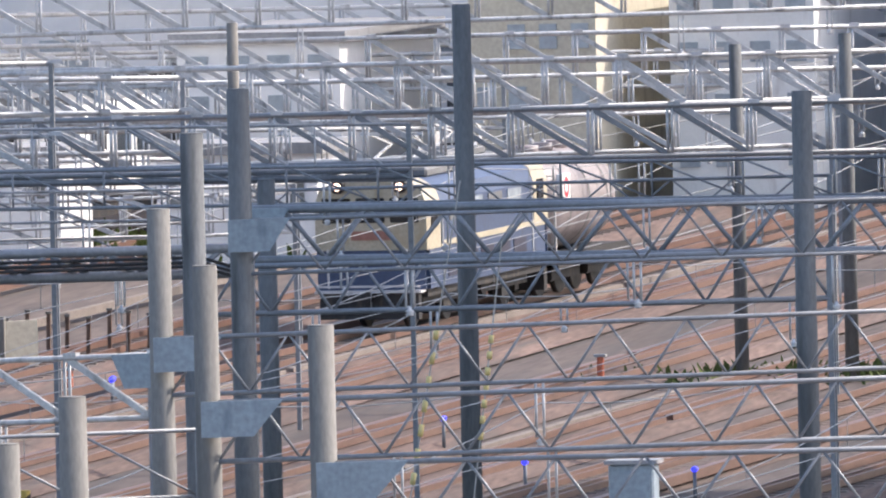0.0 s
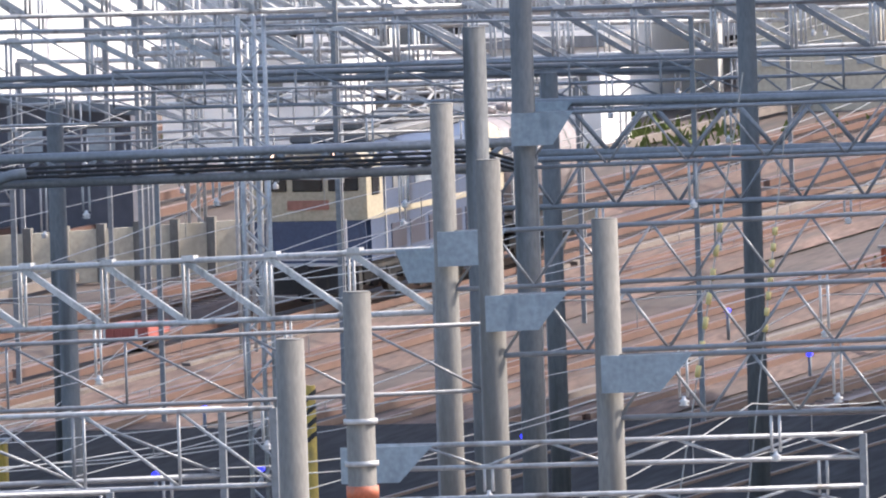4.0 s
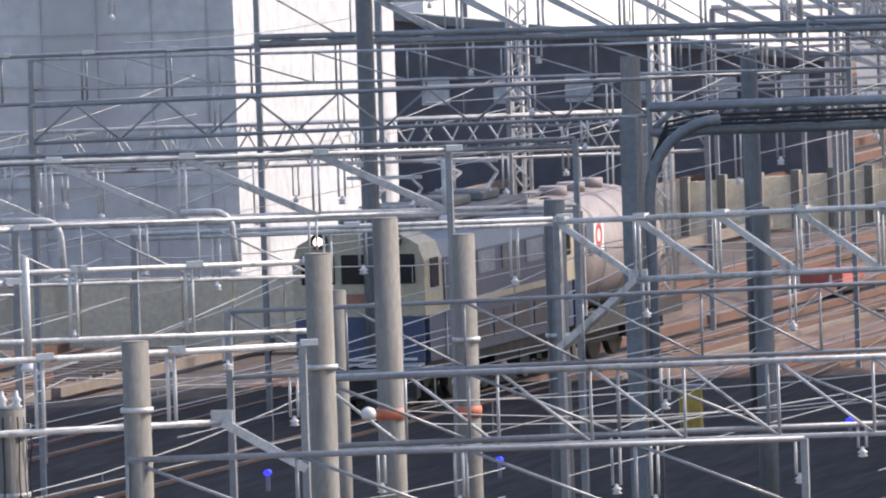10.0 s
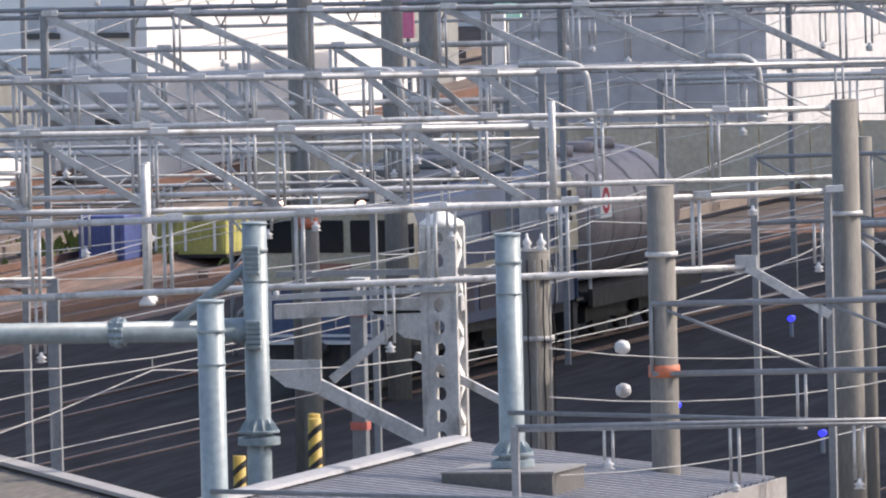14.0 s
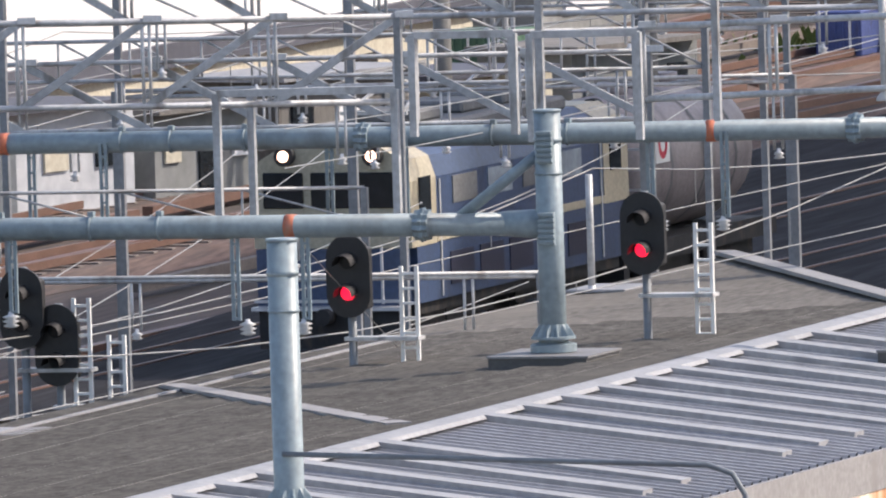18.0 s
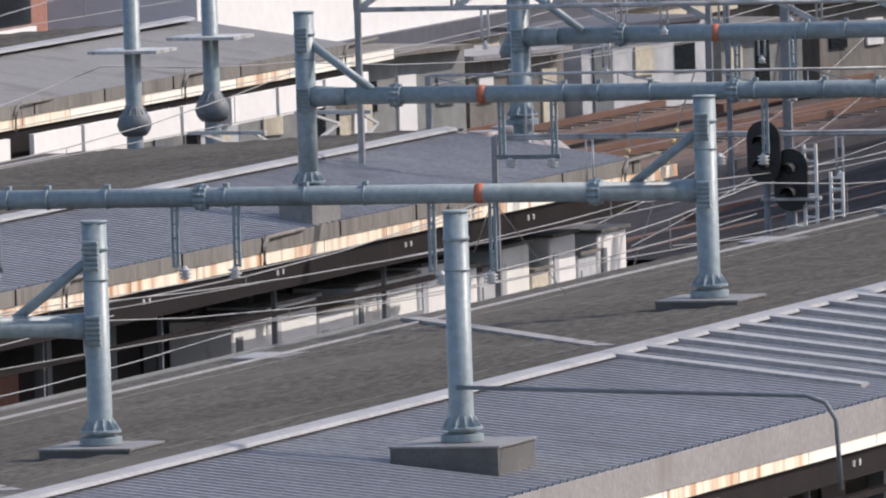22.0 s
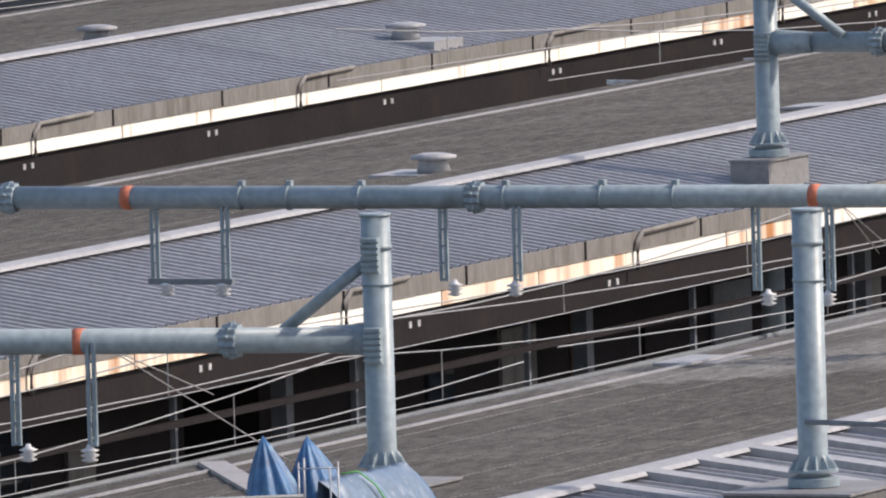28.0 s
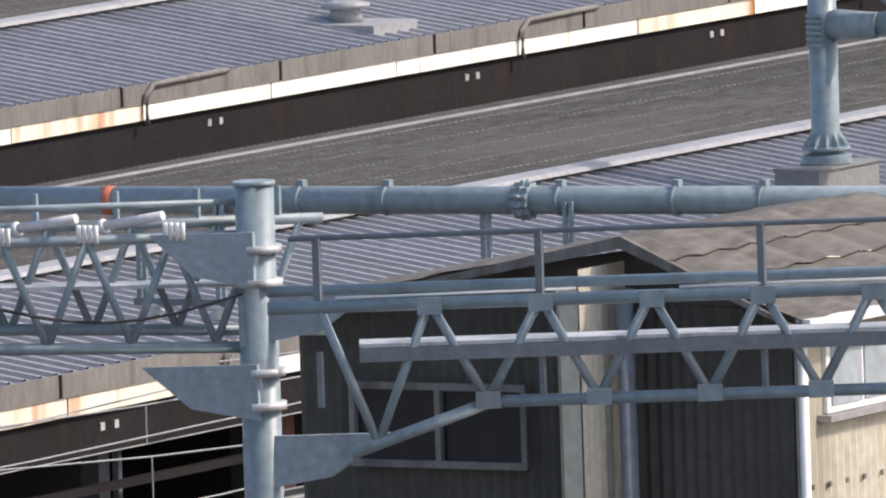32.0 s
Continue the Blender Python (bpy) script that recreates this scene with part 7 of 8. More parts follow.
box(bm, sx - 0.78, sx + 0.72, sy + 0.05, sy + 0.2, sz - 0.24, sz + 0.24)
part("back", bm, "steel_dark", t)
bm = bmesh.new()
box(bm, sx - 0.25, sx + 0.3, sy, sy + 0.25, 5.0, sz - 0.31)
part("stand", bm, "steel_dark", t)

# blue tarpaulins draped over stakes and a low pile beside the ridge
M["tarp_pale"] = mat("faded_blue_sheeting", (0.1, 0.16, 0.24), 0.6, 0, 0.2, 3, 14, 0.2, (0.26, 0.31, 0.37), 0.3)
M["cord_green"] = mat("green_cord", (0.1, 0.4, 0.1), 0.6)
tp_ = thing("tarpaulin_shelter", (-84.3, 181.7, 5.2), "blue tarpaulins draped over stakes beside the canopy ridge", "tarpaulin")


def drape(cx, cy, z0, w, d, h, lean, pleats, phase):
    """A sheet hung from one point, falling in soft pleats."""
    bm = bmesh.new()
    n, rows = 56, 9
    rings = []
    for k in range(rows):
        f = k / rows
        r = 1 - f ** 2.0
        ring = []
        for i in range(n):
            a = 2 * math.pi * i / n
            fold = 1 + (0.13 - 0.05 * f) * math.sin(pleats * a + phase) + 0.06 * math.sin(3 * a + 2 * phase + 2 * f)
            ring.append(bm.verts.new((cx + lean * f * h + w * r * fold * math.cos(a), cy + d * r * fold * math.sin(a), z0 + h * f)))
        rings.append(ring)
    tip = bm.verts.new((cx + lean * h, cy, z0 + h))
    for lo, hi in zip(rings[:-1], rings[1:]):
        for i in range(n):
            bm.faces.new((lo[i], lo[(i + 1) % n], hi[(i + 1) % n], hi[i]))
    for i in range(n):
        bm.faces.new((rings[-1][i], rings[-1][(i + 1) % n], tip))
    for f in bm.faces:
        f.smooth = True
    return bm


part("draped_sheet", drape(-84.45, 181.5, 5.15, 0.36, 0.45, 1.2, -0.2, 9, 0.4), "tarp", tp_)
part("draped_sheet", drape(-84.08, 181.9, 5.15, 0.38, 0.5, 1.16, -0.2, 11, 1.7), "tarp", tp_)
part("draped_sheet", drape(-83.90, 183.75, 5.2, 0.34, 0.45, 0.62, 0.0, 13, 0.9), "tarp", tp_, "dark blue gathered end of the sheet")
bm = bmesh.new()
grid = [[bm.verts.new((-83.50 - 0.4 * j / 6 + 0.02 * math.sin(i * 1.3 + j), 181.3 + 2.4 * i / 20, 5.38 + 0.46 * math.sin(j / 6 * 1.5) + 0.012 * math.sin(i * 2.1))) for j in range(7)] for i in range(21)]
for i in range(20):
    for j in range(6):
        f = bm.faces.new((grid[i][j], grid[i + 1][j], grid[i + 1][j + 1], grid[i][j + 1]))
        f.smooth = True
ends = [bm.verts.new((-83.95, 181.3 + 2.4 * i / 20, 5.2)) for i in range(21)]
for i in range(20):
    bm.faces.new((grid[i][6], grid[i + 1][6], ends[i + 1], ends[i]))
part("pale_sheet", bm, "tarp_pale", tp_, "faded pale blue sheeting over a low pile")
bm = bmesh.new()
bar(bm, (-83.44, 180.9, 5.31), (-83.44, 184.1, 5.31), 0.05, 0.13)
part("kerb_board", bm, "brick_red", tp_, "rust-red kerb board")
bm = bmesh.new()
path(bm, [(-83.92, 182.0, 5.86), (-83.80, 182.2, 5.87), (-83.62, 182.3, 5.7), (-83.47, 182.4, 5.4)], 0.012, 6)
part("cord", bm, "cord_green", tp_, "green cord")
for x, y, h in ((-84.15, 181.3, 0.85), (-84.10, 181.35, 0.9), (-83.70, 181.2, 0.82), (-83.62, 181.25, 0.88)):
    bm = bmesh.new()
    rod(bm, (x, y, 5.2), (x, y, 5.2 + h), 0.012, 6)
    part("stake", bm, "galv", tp_, "thin pale stake")
bm = bmesh.new()
rod(bm, (-84.15, 181.3, 5.98), (-83.62, 181.25, 6.0), 0.01, 6)
part("crossbar", bm, "galv", tp_, "thin pale crossbar")

# pale patches and lap strips on the brown slopes
def roof_patch(x, y, w, d, z=EAVE + 0.06):
    bm = bmesh.new()
    box(bm, x - w / 2, x + w / 2, y - d / 2, y + d / 2, z, z + 0.05, bev=0.01)
    tagged(part("roof_patch", bm, "roof_pale"), "pale metal repair sheet on the brown slate slope", "repair sheet", "repair sheets")


for x, y in ((-90.6, 261.4), (-90.6, 235), (-90.5, 287.5), (-90.6, 313.5), (-90.6, 208)):
    roof_patch(x, y, 0.9, 1.3)
for y in (283, 257, 230.4, 203.4, 181):
    bm = bmesh.new()
    bar(bm, (-83.6, y, RIDGE - 0.03), (-91.0, y + 12.5, EAVE + 0.085), 0.34, 0.05)
    tagged(part("lap_strip", bm, "gutter_pale"), "dirty pale lap strip across the slate slope", "lap strip", "lap strips")

# stalls and cabins at the end of the middle platform, in the sun
cy = 290.6
for i, (w, h, m) in enumerate(((1.8, 2.0, "white"), (2.6, 2.1, "bldg_white"), (1.9, 1.8, "bldg_white"), (1.2, 2.1, "white"), (2.1, 2.1, "white"), (1.6, 2.2, "bldg_white"), (1.6, 2.0, "bldg_white"), (0.9, 1.9, "bldg_grey"), (1.9, 2.2, "white"), (1.0, 1.7, "bldg_beige"), (1.5, 2.2, "bldg_white"), (1.1, 1.8, "bldg_grey"), (1.7, 2.1, "white"), (2.2, 2.2, "bldg_white"), (0.8, 1.6, "bldg_beige"), (1.9, 2.2, "bldg_white"), (1.2, 1.8, "bldg_grey"), (2.0, 2.2, "white"))):
    x, y, h = -102.1, cy, h * 1.1
    cy += w + 0.12
    if y + w > 314.5:
        break
    t = thing("platform_cabin", (x, y, 1.1), "small pale equipment cabin on the platform end", "cabin", "platform cabins")
    bm = bmesh.new()
    box(bm, x - 0.6, x + 0.6, y, y + w, 1.1, 1.1 + h, bev=0.03)
    part("body", bm, m, t)
    bm = bmesh.new()
    box(bm, x + 0.6, x + 0.63, y + 0.15, y + 0.15 + w * 0.17, 1.3, 1.1 + h - 0.3)
    part("door", bm, "bldg_grey" if i % 3 else "steel_dark", t)
    bm = bmesh.new()
    box(bm, x - 0.68, x + 0.68, y - 0.05, y + w + 0.05, 1.1 + h, 1.16 + h)
    part("roof", bm, "gutter", t)
# benches, boxes and machines in the shade under the canopies
rnd = random.Random(12)
for i in range(26):
    y = 170 + i * 5.3 + rnd.random() * 2
    x = -101.2 - rnd.random() * 1.2
    h = 0.8 + rnd.random() * 1.1
    t = thing("platform_machine", (x, y, 1.1), "grey box machine standing in the shade under the canopy", "machine", "platform machines")
    bm = bmesh.new()
    box(bm, x - 0.4, x + 0.4, y, y + 0.8 + rnd.random(), 1.1, 1.1 + h, bev=0.02)
    part("body", bm, ("bldg_grey", "gutter", "roof_pale", "steel_dark")[i % 4], t)
    bm = bmesh.new()
    box(bm, x + 0.4, x + 0.42, y + 0.1, y + 0.6, 1.3, 1.0 + h)
    part("panel", bm, "glass" if i % 2 else "white", t)

# poles with flared feet on the far canopy
for x, y, top in ((-112.6, 316.8, 8.6), (-112.6, 321.3, 8.6), (-112.6, 340, 8.6)):
    t = thing("steel_pole", (x, y, 0.3), "grey-green steel pole with a flared foot and platform", "pole", "far platform poles")
    steel_pole(t, x, y, 5.3, top, 0.16, z_foot=0.3)
    bm = bmesh.new()
    lathe(bm, (x, y, 5.0), [(0.22, 0), (0.3, 0.1), (0.34, 0.22), (0.3, 0.36), (0.2, 0.5), (0.17, 0.58)], 20)
    part("flared_foot", bm, "steel_dark", t, "dark flared foot collar")
    bm = bmesh.new()
    box(bm, x - 0.7, x + 0.7, y - 0.6, y + 0.6, 6.6, 6.66)
    part("step_plate", bm, "galv", t)


# the deck behind the far canopy: cars parked before a dark glazed building
bm = bmesh.new()
box(bm, -190, -127.6, 300, 364, -0.3, 4.1)
tagged(part("parking_deck", bm, "asphalt"), "grey parking deck behind the far platform", "parking deck", kind="structure")
t = thing("glazed_building", (-138, 360, 4.1), "low building with dark windows and white sill bands", "building")
bm = bmesh.new()
box(bm, -150, -131.5, 345, 364, 4.1, 8)
part("wall", bm, "brick_red", t, "dull red-brown wall")
for i in range(4):
    y = 345.8 + i * 4.5
    bm = bmesh.new()
    box(bm, -131.52, -131.44, y, y + 3.5, 4.75, 6.3)
    w = part("window", bm, "glass", t, "dark window band")
    bm = bmesh.new()
    box(bm, -131.5, -131.36, y - 0.1, y + 3.6, 4.35, 4.68)
    part("sill", bm, "bldg_white", w, "white sill panel")


def car(x, y, m, label):
    t = thing("parked_car", (x, y, 4.1), label, "car", "parked cars")
    bm = bmesh.new()
    prism(bm, [(-0.85, 0.3), (0.85, 0.3), (0.87, 0.62), (0.8, 0.86), (-0.8, 0.86), (-0.87, 0.62)], -2.1, 2.1)
    bmesh.ops.translate(bm, verts=bm.verts, vec=(x, y, 4.1))
    part("body", bm, m, t)
    bm = bmesh.new()
    u = [bm.verts.new((x + sx * k, y + q, 4.1 + z)) for q, k, z in ((-1.3, 0.78, 0.84), (-0.6, 0.66, 1.36), (0.9, 0.66, 1.38), (1.8, 0.78, 0.84)) for sx in (-1, 1)]
    for f in ((0, 1, 3, 2), (4, 5, 7, 6), (0, 2, 4, 6), (7, 5, 3, 1)):
        bm.faces.new([u[i] for i in f])
    part("window_band", bm, "glass", t)
    bm = bmesh.new()
    box(bm, x - 0.65, x + 0.65, y - 0.6, y + 0.9, 5.44, 5.5, bev=0.02)
    part("roof", bm, m, t)
    for sx in (-0.8, 0.8):
        for q in (-1.3, 1.3):
            bm = bmesh.new()
            rod(bm, (x + sx - 0.09, y + q, 4.42), (x + sx + 0.09, y + q, 4.42), 0.32, 16)
            part("wheel", bm, "black", t)


car(-129.2, 332.5, "white", "white parked car on the deck")
car(-129.2, 342.0, "white", "white parked car on the deck")
car(-129.2, 337.2, "bldg_grey", "silver parked car on the deck")

# white wall panels under the far end of the third canopy
t = thing("white_wall", (-119.9, 340, 3.5), "white sunlit wall in panels under the canopy edge", "wall")
for i in range(8):
    y = 328 + i * 3.0
    bm = bmesh.new()
    box(bm, -119.95, -119.85, y, y + (2.8 if i % 4 else 1.6), 3.62, 4.2)
    part("wall_panel", bm, "bldg_white", t)


# ---- the near truss gantry and the signal house ----
def corrugated(bm, p, q, z0, z1, pitch=0.13, depth=0.03):
    """A vertical corrugated sheet from p to q (x, y)."""
    p, q = V((*p, 0)), V((*q, 0))
    d = q - p
    n = max(2, int(d.length / (pitch / 2)))
    s = V((d.y, -d.x, 0)).normalized() * depth
    row = []
    for i in range(n + 1):
        u = p + d * (i / n) + (s if i % 2 else s * 0)
        row.append((bm.verts.new((u.x, u.y, z0)), bm.verts.new((u.x, u.y, z1))))
    for (a, b), (c, e) in zip(row[:-1], row[1:]):
        bm.faces.new((a, c, e, b))


hx0, hx1, hy = -84.23, -78.8, 141.61
hr = -80.4
HL = 4.2
HR = 8.87   # ridge
HE = HR - 0.65            # eaves
t = thing("signal_house", (hr, hy + HL / 2, 0), "small beige corrugated house with a shade-darkened gable and brown slate roof", "house")
# this wall's shade is put into its colour
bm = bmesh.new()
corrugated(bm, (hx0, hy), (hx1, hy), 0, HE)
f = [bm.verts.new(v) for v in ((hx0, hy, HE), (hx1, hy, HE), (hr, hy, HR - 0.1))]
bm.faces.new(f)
part("gable_wall", bm, "house_dark", t, "corrugated gable wall, shade put into its dark colour")
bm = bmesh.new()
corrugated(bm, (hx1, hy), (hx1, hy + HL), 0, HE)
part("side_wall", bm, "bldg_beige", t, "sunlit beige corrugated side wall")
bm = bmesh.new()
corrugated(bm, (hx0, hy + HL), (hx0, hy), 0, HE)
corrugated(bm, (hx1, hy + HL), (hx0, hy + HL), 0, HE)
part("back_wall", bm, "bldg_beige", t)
for sgn, e in ((1, hx1 + 0.35), (-1, hx0 - 0.35)):
    w = 0.62
    for i in range(int((HL + 0.8) / w)):
        bm = bmesh.new()
        y = hy - 0.4 + i * w
        for j in range(4):
            a, c = hr + (e - hr) * j / 4, hr + (e - hr) * (j + 1.1) / 4
            za, zc = HR - 0.75 * j / 4, HR - 0.75 * (j + 1.1) / 4 + 0.03
            vs = [bm.verts.new(v) for v in ((a, y, za), (a, y + w * 0.5, za + 0.03), (a, y + w, za), (c, y + w, zc), (c, y + w * 0.5, zc + 0.03), (c, y, zc))]
            bm.faces.new((vs[0], vs[1], vs[4], vs[5]))
            bm.faces.new((vs[1], vs[2], vs[3], vs[4]))
        part("slate_strip", bm, "roof_brown", t)
bm = bmesh.new()
prism(bm, [(hx1 + 0.36, HE - 0.2), (hx1 + 0.44, HE - 0.2), (hr, HR + 0.05), (hx0 - 0.44, HE - 0.2), (hx0 - 0.36, HE - 0.2), (hr, HR - 0.07)], hy - 0.45, hy - 0.38)
part("barge_board", bm, "gutter", t)
bm = bmesh.new()
wx0, wx1 = hx0 + (hx1 - hx0) * 0.11, hx0 + (hx1 - hx0) * 0.47
for x0, x1, z0, z1 in ((wx0, wx1, HE - 0.85, HE - 0.78), (wx0, wx1, HE - 1.6, HE - 1.53), (wx0, wx0 + 0.06, HE - 1.53, HE - 0.85), (wx1 - 0.06, wx1, HE - 1.53, HE - 0.85), ((wx0 + wx1) / 2 - 0.03, (wx0 + wx1) / 2 + 0.03, HE - 1.53, HE - 0.85)):
    box(bm, x0, x1, hy - 0.12, hy - 0.02, z0, z1)
wf = part("window_frame", bm, "gutter", t)
bm = bmesh.new()
box(bm, wx0 + 0.06, wx1 - 0.06, hy - 0.05, hy - 0.03, HE - 1.53, HE - 0.85)
part("pane", bm, "glass", wf)
bm = bmesh.new()
x = hx0 + (hx1 - hx0) * 0.64
corrugated(bm, (x - 0.1, hy - 0.85), (x + 0.12, hy - 0.85), 0, HE + 0.3, 0.12)
corrugated(bm, (x + 0.12, hy - 0.85), (x + 0.12, hy + 0.05), 0, HE + 0.42, 0.11, 0.025)
corrugated(bm, (x - 0.1, hy + 0.05), (x - 0.1, hy - 0.85), 0, HE + 0.3, 0.12)
part("wing_wall", bm, "bldg_beige", t, "stained beige corrugated wing wall")
bm = bmesh.new()
rod(bm, (x + 0.36, hy - 0.4, 0), (x + 0.36, hy - 0.4, HE + 0.2), 0.085, 14)
part("downpipe", bm, "steel_dark", t, "blue-grey downpipe")
for yy, rr in ((hy + 0.03, 0.05), (hy + HL - 0.05, 0.06)):
    bm = bmesh.new()
    rod(bm, (hx1 + 0.07, yy, 0), (hx1 + 0.07, yy, HE - 0.05), rr, 10)
    part("corner_trim", bm, "white", t, "white corner trim")
for k, zz in enumerate((HE - 1.75, HE - 2.6)):
    for q in range(12):
        bm = bmesh.new()
        box(bm, hx1 + 0.03, hx1 + 0.05, hy + 0.2 + q * 0.34, hy + 0.24 + q * 0.34, zz, zz + 0.05)
        part("bolt", bm, "gutter", t)
bm = bmesh.new()
box(bm, hx1 + 0.33, hx1 + 0.41, hy - 0.4, hy + HL + 0.38, HE - 0.16, HE - 0.06)
part("eaves_gutter", bm, "white", t, "pale eaves gutter")
for i, (ya, yb) in enumerate(((0.5, 1.9), (2.5, 3.9))):
    bm = bmesh.new()
    box(bm, hx1 - 0.02, hx1 + 0.07, hy + ya, hy + yb, HE - 1.05, HE - 0.35)
    wf = part("window_frame", bm, "white", t)
    bm = bmesh.new()
    box(bm, hx1 + 0.07, hx1 + 0.085, hy + ya + 0.08, hy + (ya + yb) / 2 - 0.03, HE - 0.98, HE - 0.42)
    box(bm, hx1 + 0.07, hx1 + 0.085, hy + (ya + yb) / 2 + 0.03, hy + yb - 0.08, HE - 0.98, HE - 0.42)
    part("pane", bm, "windscreen", wf)
    bm = bmesh.new()
    box(bm, hx1 + 0.0, hx1 + 0.16, hy + ya - 0.1, hy + yb + 0.1, HE - 1.12, HE - 1.06)
    part("sill", bm, "roof_pale", wf)

# truss: lower chord, upper chord, hand rail and walkway strip
na, nb = V((-77.02, 130.13, 8.33)), V((-63.93, 137.83, 9.37))
t = thing("truss_gantry", (na.x, na.y, 0), "blue-grey steel truss gantry with a walkway and handrail", "truss gantry")
dd = nb - na
dd.z = 0
LL = dd.length
u = dd.normalized()
zc = 8.53
zt = 9.42
zr = 10.03


def tp(s, z, o=0.0):
    return V((na.x, na.y, z)) + u * s + V((-u.y, u.x, 0)) * o


bm = bmesh.new()
rod(bm, tp(-0.6, zt), tp(LL, zt), 0.06, 10)
part("top_chord", bm, "steel", t)
bm = bmesh.new()
rod(bm, tp(-0.6, zt + 0.1, 0.5), tp(LL, zt + 0.1, 0.5), 0.05, 10)
part("top_chord", bm, "steel", t)
bm = bmesh.new()
for q in range(5):
    rod(bm, tp(q * LL / 5, zt + 0.075, -0.02), tp((q + 0.7) * LL / 5, zt + 0.085, 0.03), 0.014, 6)
part("conduit", bm, "white", t, "thin pale conduits tied along the chord")
bm = bmesh.new()
rod(bm, tp(1.35, zc), tp(LL, zc), 0.055, 10)
rod(bm, tp(0.1, zc - 0.42), tp(1.35, zc), 0.055, 10)
part("bottom_chord", bm, "steel", t)
bm = bmesh.new()
rod(bm, tp(-0.4, zr), tp(LL, zr), 0.025, 8)
part("handrail", bm, "steel_dark", t)
bm = bmesh.new()
bar(bm, tp(0.2, zt - 0.36, 0.25), tp(LL, zt - 0.36, 0.25), 0.5, 0.03)
part("walkway", bm, "galv", t, "bright galvanised walkway")
bm = bmesh.new()
bar(bm, tp(0.2, zt - 0.44, -0.02), tp(LL, zt - 0.44, -0.02), 0.06, 0.12)
part("walkway_beam", bm, "steel_dark", t)
s, k = -0.15, 0
while s < LL - 1:
    for a, b in (((s, zt), (s + 0.49, zc if s > 0.5 else zc - 0.34)), ((s + 0.49, zc if s > 0.5 else zc - 0.34), (s + 0.98, zt))):
        bm = bmesh.new()
        for o in (0.0, 0.22):
            rod(bm, tp(*a, o), tp(*b, o), 0.036, 8)
        part("diagonal", bm, "steel", t)
    if s > 0:
        for z in (zt, zc):
            bm = bmesh.new()
            q = s if z == zt else s + 0.49
            bar(bm, tp(q - 0.11, z - 0.02 if z == zt else z + 0.02, -0.05), tp(q + 0.11, z - 0.02 if z == zt else z + 0.02, -0.05), 0.03, 0.15)
            part("node_plate", bm, "steel", t)
    if k % 2 == 0:
        bm = bmesh.new()
        bar(bm, tp(s, zt), tp(s, zr), 0.07, 0.04)
        bar(bm, tp(s, zt - 0.4), tp(s, zc), 0.05, 0.04)
        part("rail_post", bm, "steel_dark", t)
    s += 0.98
    k += 1
for s in (5.9, 9.9, 13.9):
    bm = bmesh.new()
    p = tp(s, zt + 0.05)
    lathe(bm, p, [(0.09, 0), (0.08, 0.03), (0.04, 0.06), (0.07, 0.09), (0.03, 0.14), (0.02, 0.3)], 12)
    part("insulator", bm, "galv", t, "grey ribbed insulator")
    bm = bmesh.new()
    path(bm, [p + V((0, 0, 0.3)), p + V((-0.1, 0, 0.45)), p + V((-0.35, 0, 0.55)), p + V((-0.7, 0.1, 0.52))], 0.015, 5)
    part("jumper", bm, "wire", t)
# the end mast with its insulator stacks
ez = 9.92
bm = bmesh.new()
rod(bm, (nb.x, nb.y, 0), (nb.x, nb.y, ez), 0.17, 18)
rod(bm, (nb.x, nb.y, ez - 0.08), (nb.x, nb.y, ez), 0.2, 18)
em = part("end_mast", bm, "steel", t, "grey-green end mast")
for d in (0.32, 0.48):
    bm = bmesh.new()
    lathe(bm, (nb.x + d, nb.y - 0.1, ez - 0.62), [(0.03, 0), (0.1, 0.05), (0.04, 0.1), (0.1, 0.17), (0.04, 0.22), (0.1, 0.29), (0.04, 0.34), (0.03, 0.45)], 10)
    part("insulator", bm, "galv", em, "pale ribbed insulator")
bm = bmesh.new()
box(bm, nb.x - 0.45, nb.x + 0.6, nb.y - 0.25, nb.y + 0.25, ez - 1.0, ez - 0.62)
part("bracket_box", bm, "steel_dark", em, "dark bracket plate")
mx, my, mz = -78.22, 130.81, 10.43
bm = bmesh.new()
rod(bm, (mx, my, 0), (mx, my, mz), 0.175, 20)
rod(bm, (mx, my, mz - 0.02), (mx, my, mz + 0.02), 0.19, 20)
mast = part("mast", bm, "steel", t, "grey-green steel mast")
for i in range(4):
    bm = bmesh.new()
    rod(bm, (mx, my, mz - 0.62 - i * 0.3 - (0.5 if i > 1 else 0)), (mx, my, mz - 0.55 - i * 0.3 - (0.5 if i > 1 else 0)), 0.23, 20)
    part("clamp_ring", bm, "galv", mast)
for dz, w, s in ((-0.95, 1.15, 1), (-0.42, 0.85, -1), (-1.6, 0.95, -1), (-2.25, 1.25, 1)):
    bm = bmesh.new()
    pr = [V((mx - u.x * 0.1 * s, my - 0.2, mz + dz)), V((mx, my - 0.2, mz + dz)) + u * s * w, V((mx, my - 0.2, mz + dz - 0.38)) + u * s * w * 0.55, V((mx - u.x * 0.1 * s, my - 0.2, mz + dz - 0.5))]
    f1 = [bm.verts.new(p) for p in pr]
    f2 = [bm.verts.new(p + V((0, 0.06, 0))) for p in pr]
    for i in range(4):
        bm.faces.new((f1[i], f1[(i + 1) % 4], f2[(i + 1) % 4], f2[i]))
    bm.faces.new(f1)
    bm.faces.new(f2[::-1])
    part("gusset", bm, "gusset", t, "blue-grey gusset plate")
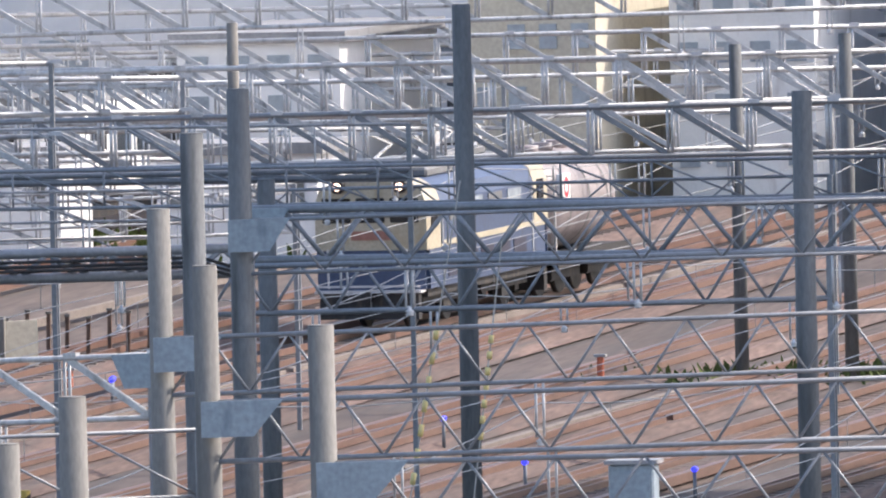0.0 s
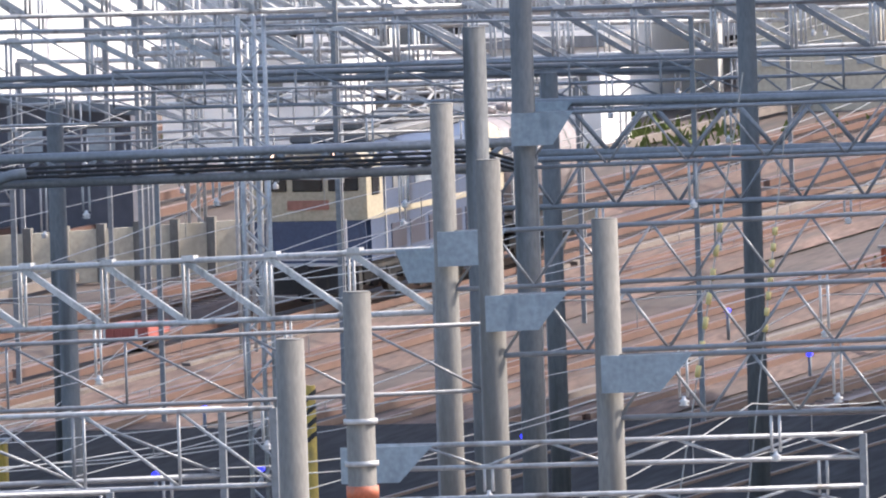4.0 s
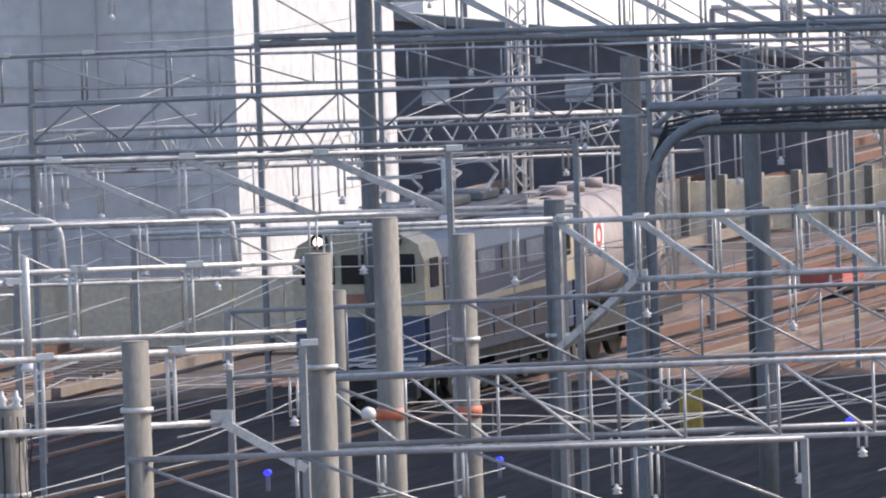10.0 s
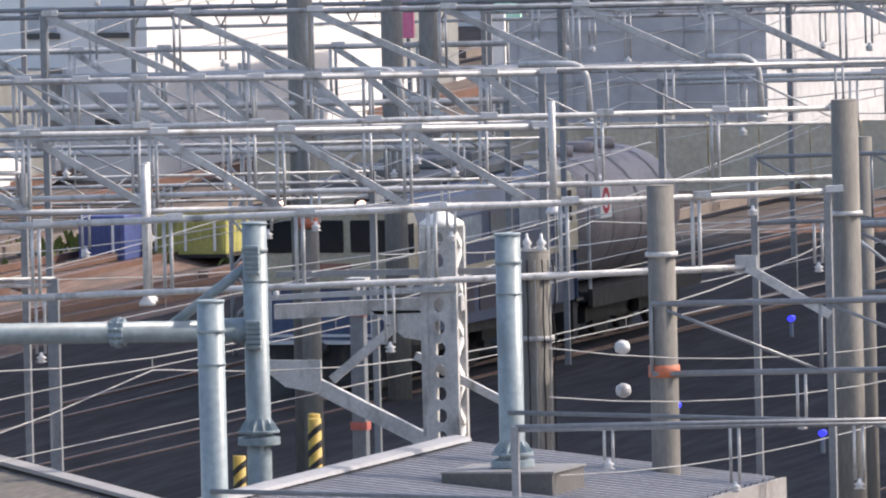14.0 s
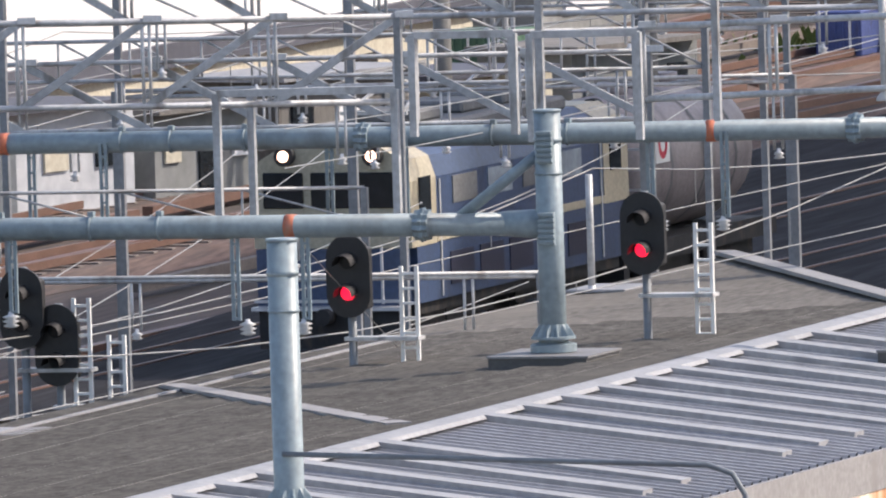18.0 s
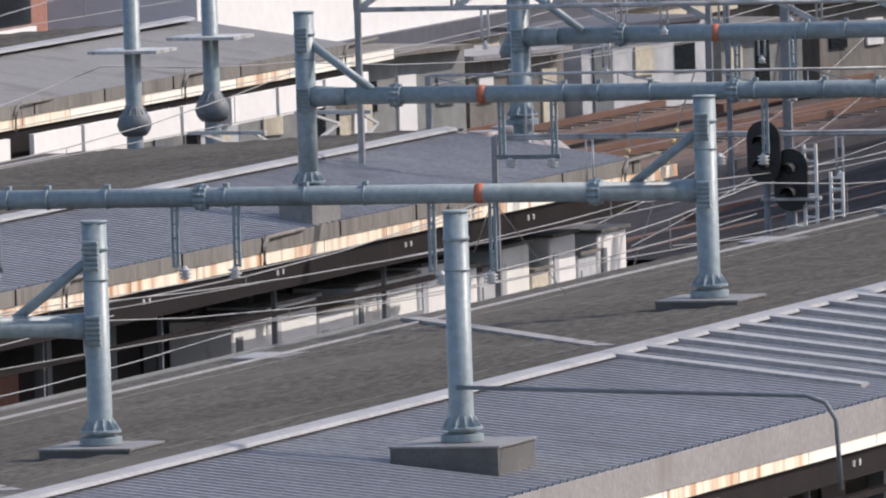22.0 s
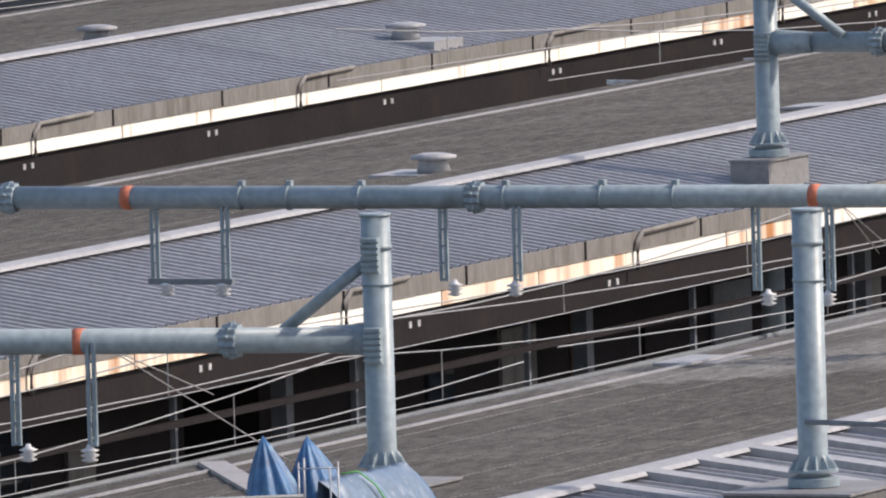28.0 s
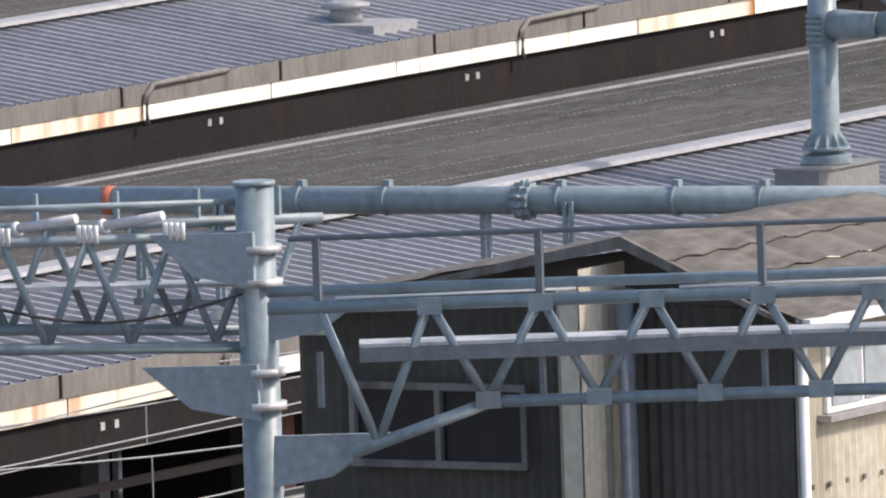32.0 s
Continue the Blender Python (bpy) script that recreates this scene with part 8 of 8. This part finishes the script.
# the arm on the other side of the mast
t2 = thing("truss_gantry", (mx - 3, my, 0), "blue-grey steel truss arm beyond the mast", "truss gantry")
aw = -u
for z0, z1, r in ((zt + 0.55, zt + 0.55, 0.05), (zt + 0.85, zt + 0.85, 0.03), (zt - 0.45, zt - 0.35, 0.055)):
    bm = bmesh.new()
    rod(bm, V((mx, my, z0)), V((mx, my, z1)) + aw * 4.5, r, 10)
    part("chord", bm, "steel", t2)
back = V((0.35, 0.6, 0.1))
for z0, z1, r in ((zt + 0.55, zt + 0.55, 0.05), (zt - 0.45, zt - 0.3, 0.055)):
    bm = bmesh.new()
    rod(bm, V((mx, my, z0)) + back, V((mx, my, z1)) + back + aw * 4.5, r, 10)
    part("chord", bm, "steel", t2)
for i in range(6):
    bm = bmesh.new()
    bar(bm, V((mx, my, zt + 0.55)) + aw * (0.4 + i * 0.72) + back, V((mx, my, zt + 0.85)) + aw * (0.4 + i * 0.72) + back, 0.05, 0.04)
    part("rail_post", bm, "steel", t2)
    for a, b in ((i * 0.75 + 0.2, i * 0.75 + 0.58), (i * 0.75 + 0.95, i * 0.75 + 0.58)):
        bm = bmesh.new()
        rod(bm, V((mx, my, zt + 0.55)) + aw * a + back, V((mx, my, zt - 0.4)) + aw * b + back, 0.035, 8)
        part("diagonal", bm, "steel", t2)
for q in (0.85, 1.62, 2.4):
    p = V((mx, my, zt + 0.6)) + aw * q + V((0, -0.1, 0))
    bm = bmesh.new()
    rod(bm, p + V((-0.5, 0, 0.06)), p + V((0.1, 0, 0.16)), 0.045, 10)
    rod(bm, p + V((-0.55, 0, 0.04)), p + V((-0.5, 0, 0.06)), 0.07, 10)
    part("insulator", bm, "ceramic", t2, "white rod insulator")
    bm = bmesh.new()
    for k in range(4):
        rod(bm, p + V((0.12 + k * 0.06, 0, -0.06)), p + V((0.12 + k * 0.06, 0, 0.1)), 0.022, 8)
    part("clamp_row", bm, "white", t2, "row of pale clamps")
bm = bmesh.new()
path(bm, [V((mx, my - 0.25, zt + 0.05)) + aw * k * 0.3 + V((0, 0, -0.22 * math.sin(math.pi * k / 8))) for k in range(9)], 0.014, 5)
part("jumper", bm, "black", t2, "slack dark jumper cable")
bm = bmesh.new()
bar(bm, V((mx, my, zt + 0.1)) + aw * 0.2 + V((0, 0.3, 0)), V((mx, my, zt + 0.16)) + aw * 4.4 + V((0, 0.3, 0)), 0.45, 0.03)
part("walkway", bm, "galv", t2, "galvanised mesh walkway")
for i in range(6):
    for a, b in ((i * 0.75, i * 0.75 + 0.38), (i * 0.75 + 0.75, i * 0.75 + 0.38)):
        bm = bmesh.new()
        rod(bm, V((mx, my, zt + 0.55)) + aw * a, V((mx, my, zt - 0.4)) + aw * b, 0.035, 8)
        part("diagonal", bm, "steel", t2)
bm = bmesh.new()
rod(bm, (mx, my, 0), (mx, my, 0.05), 0.3, 16)
part("foot", bm, "plinth", t2)

motions()
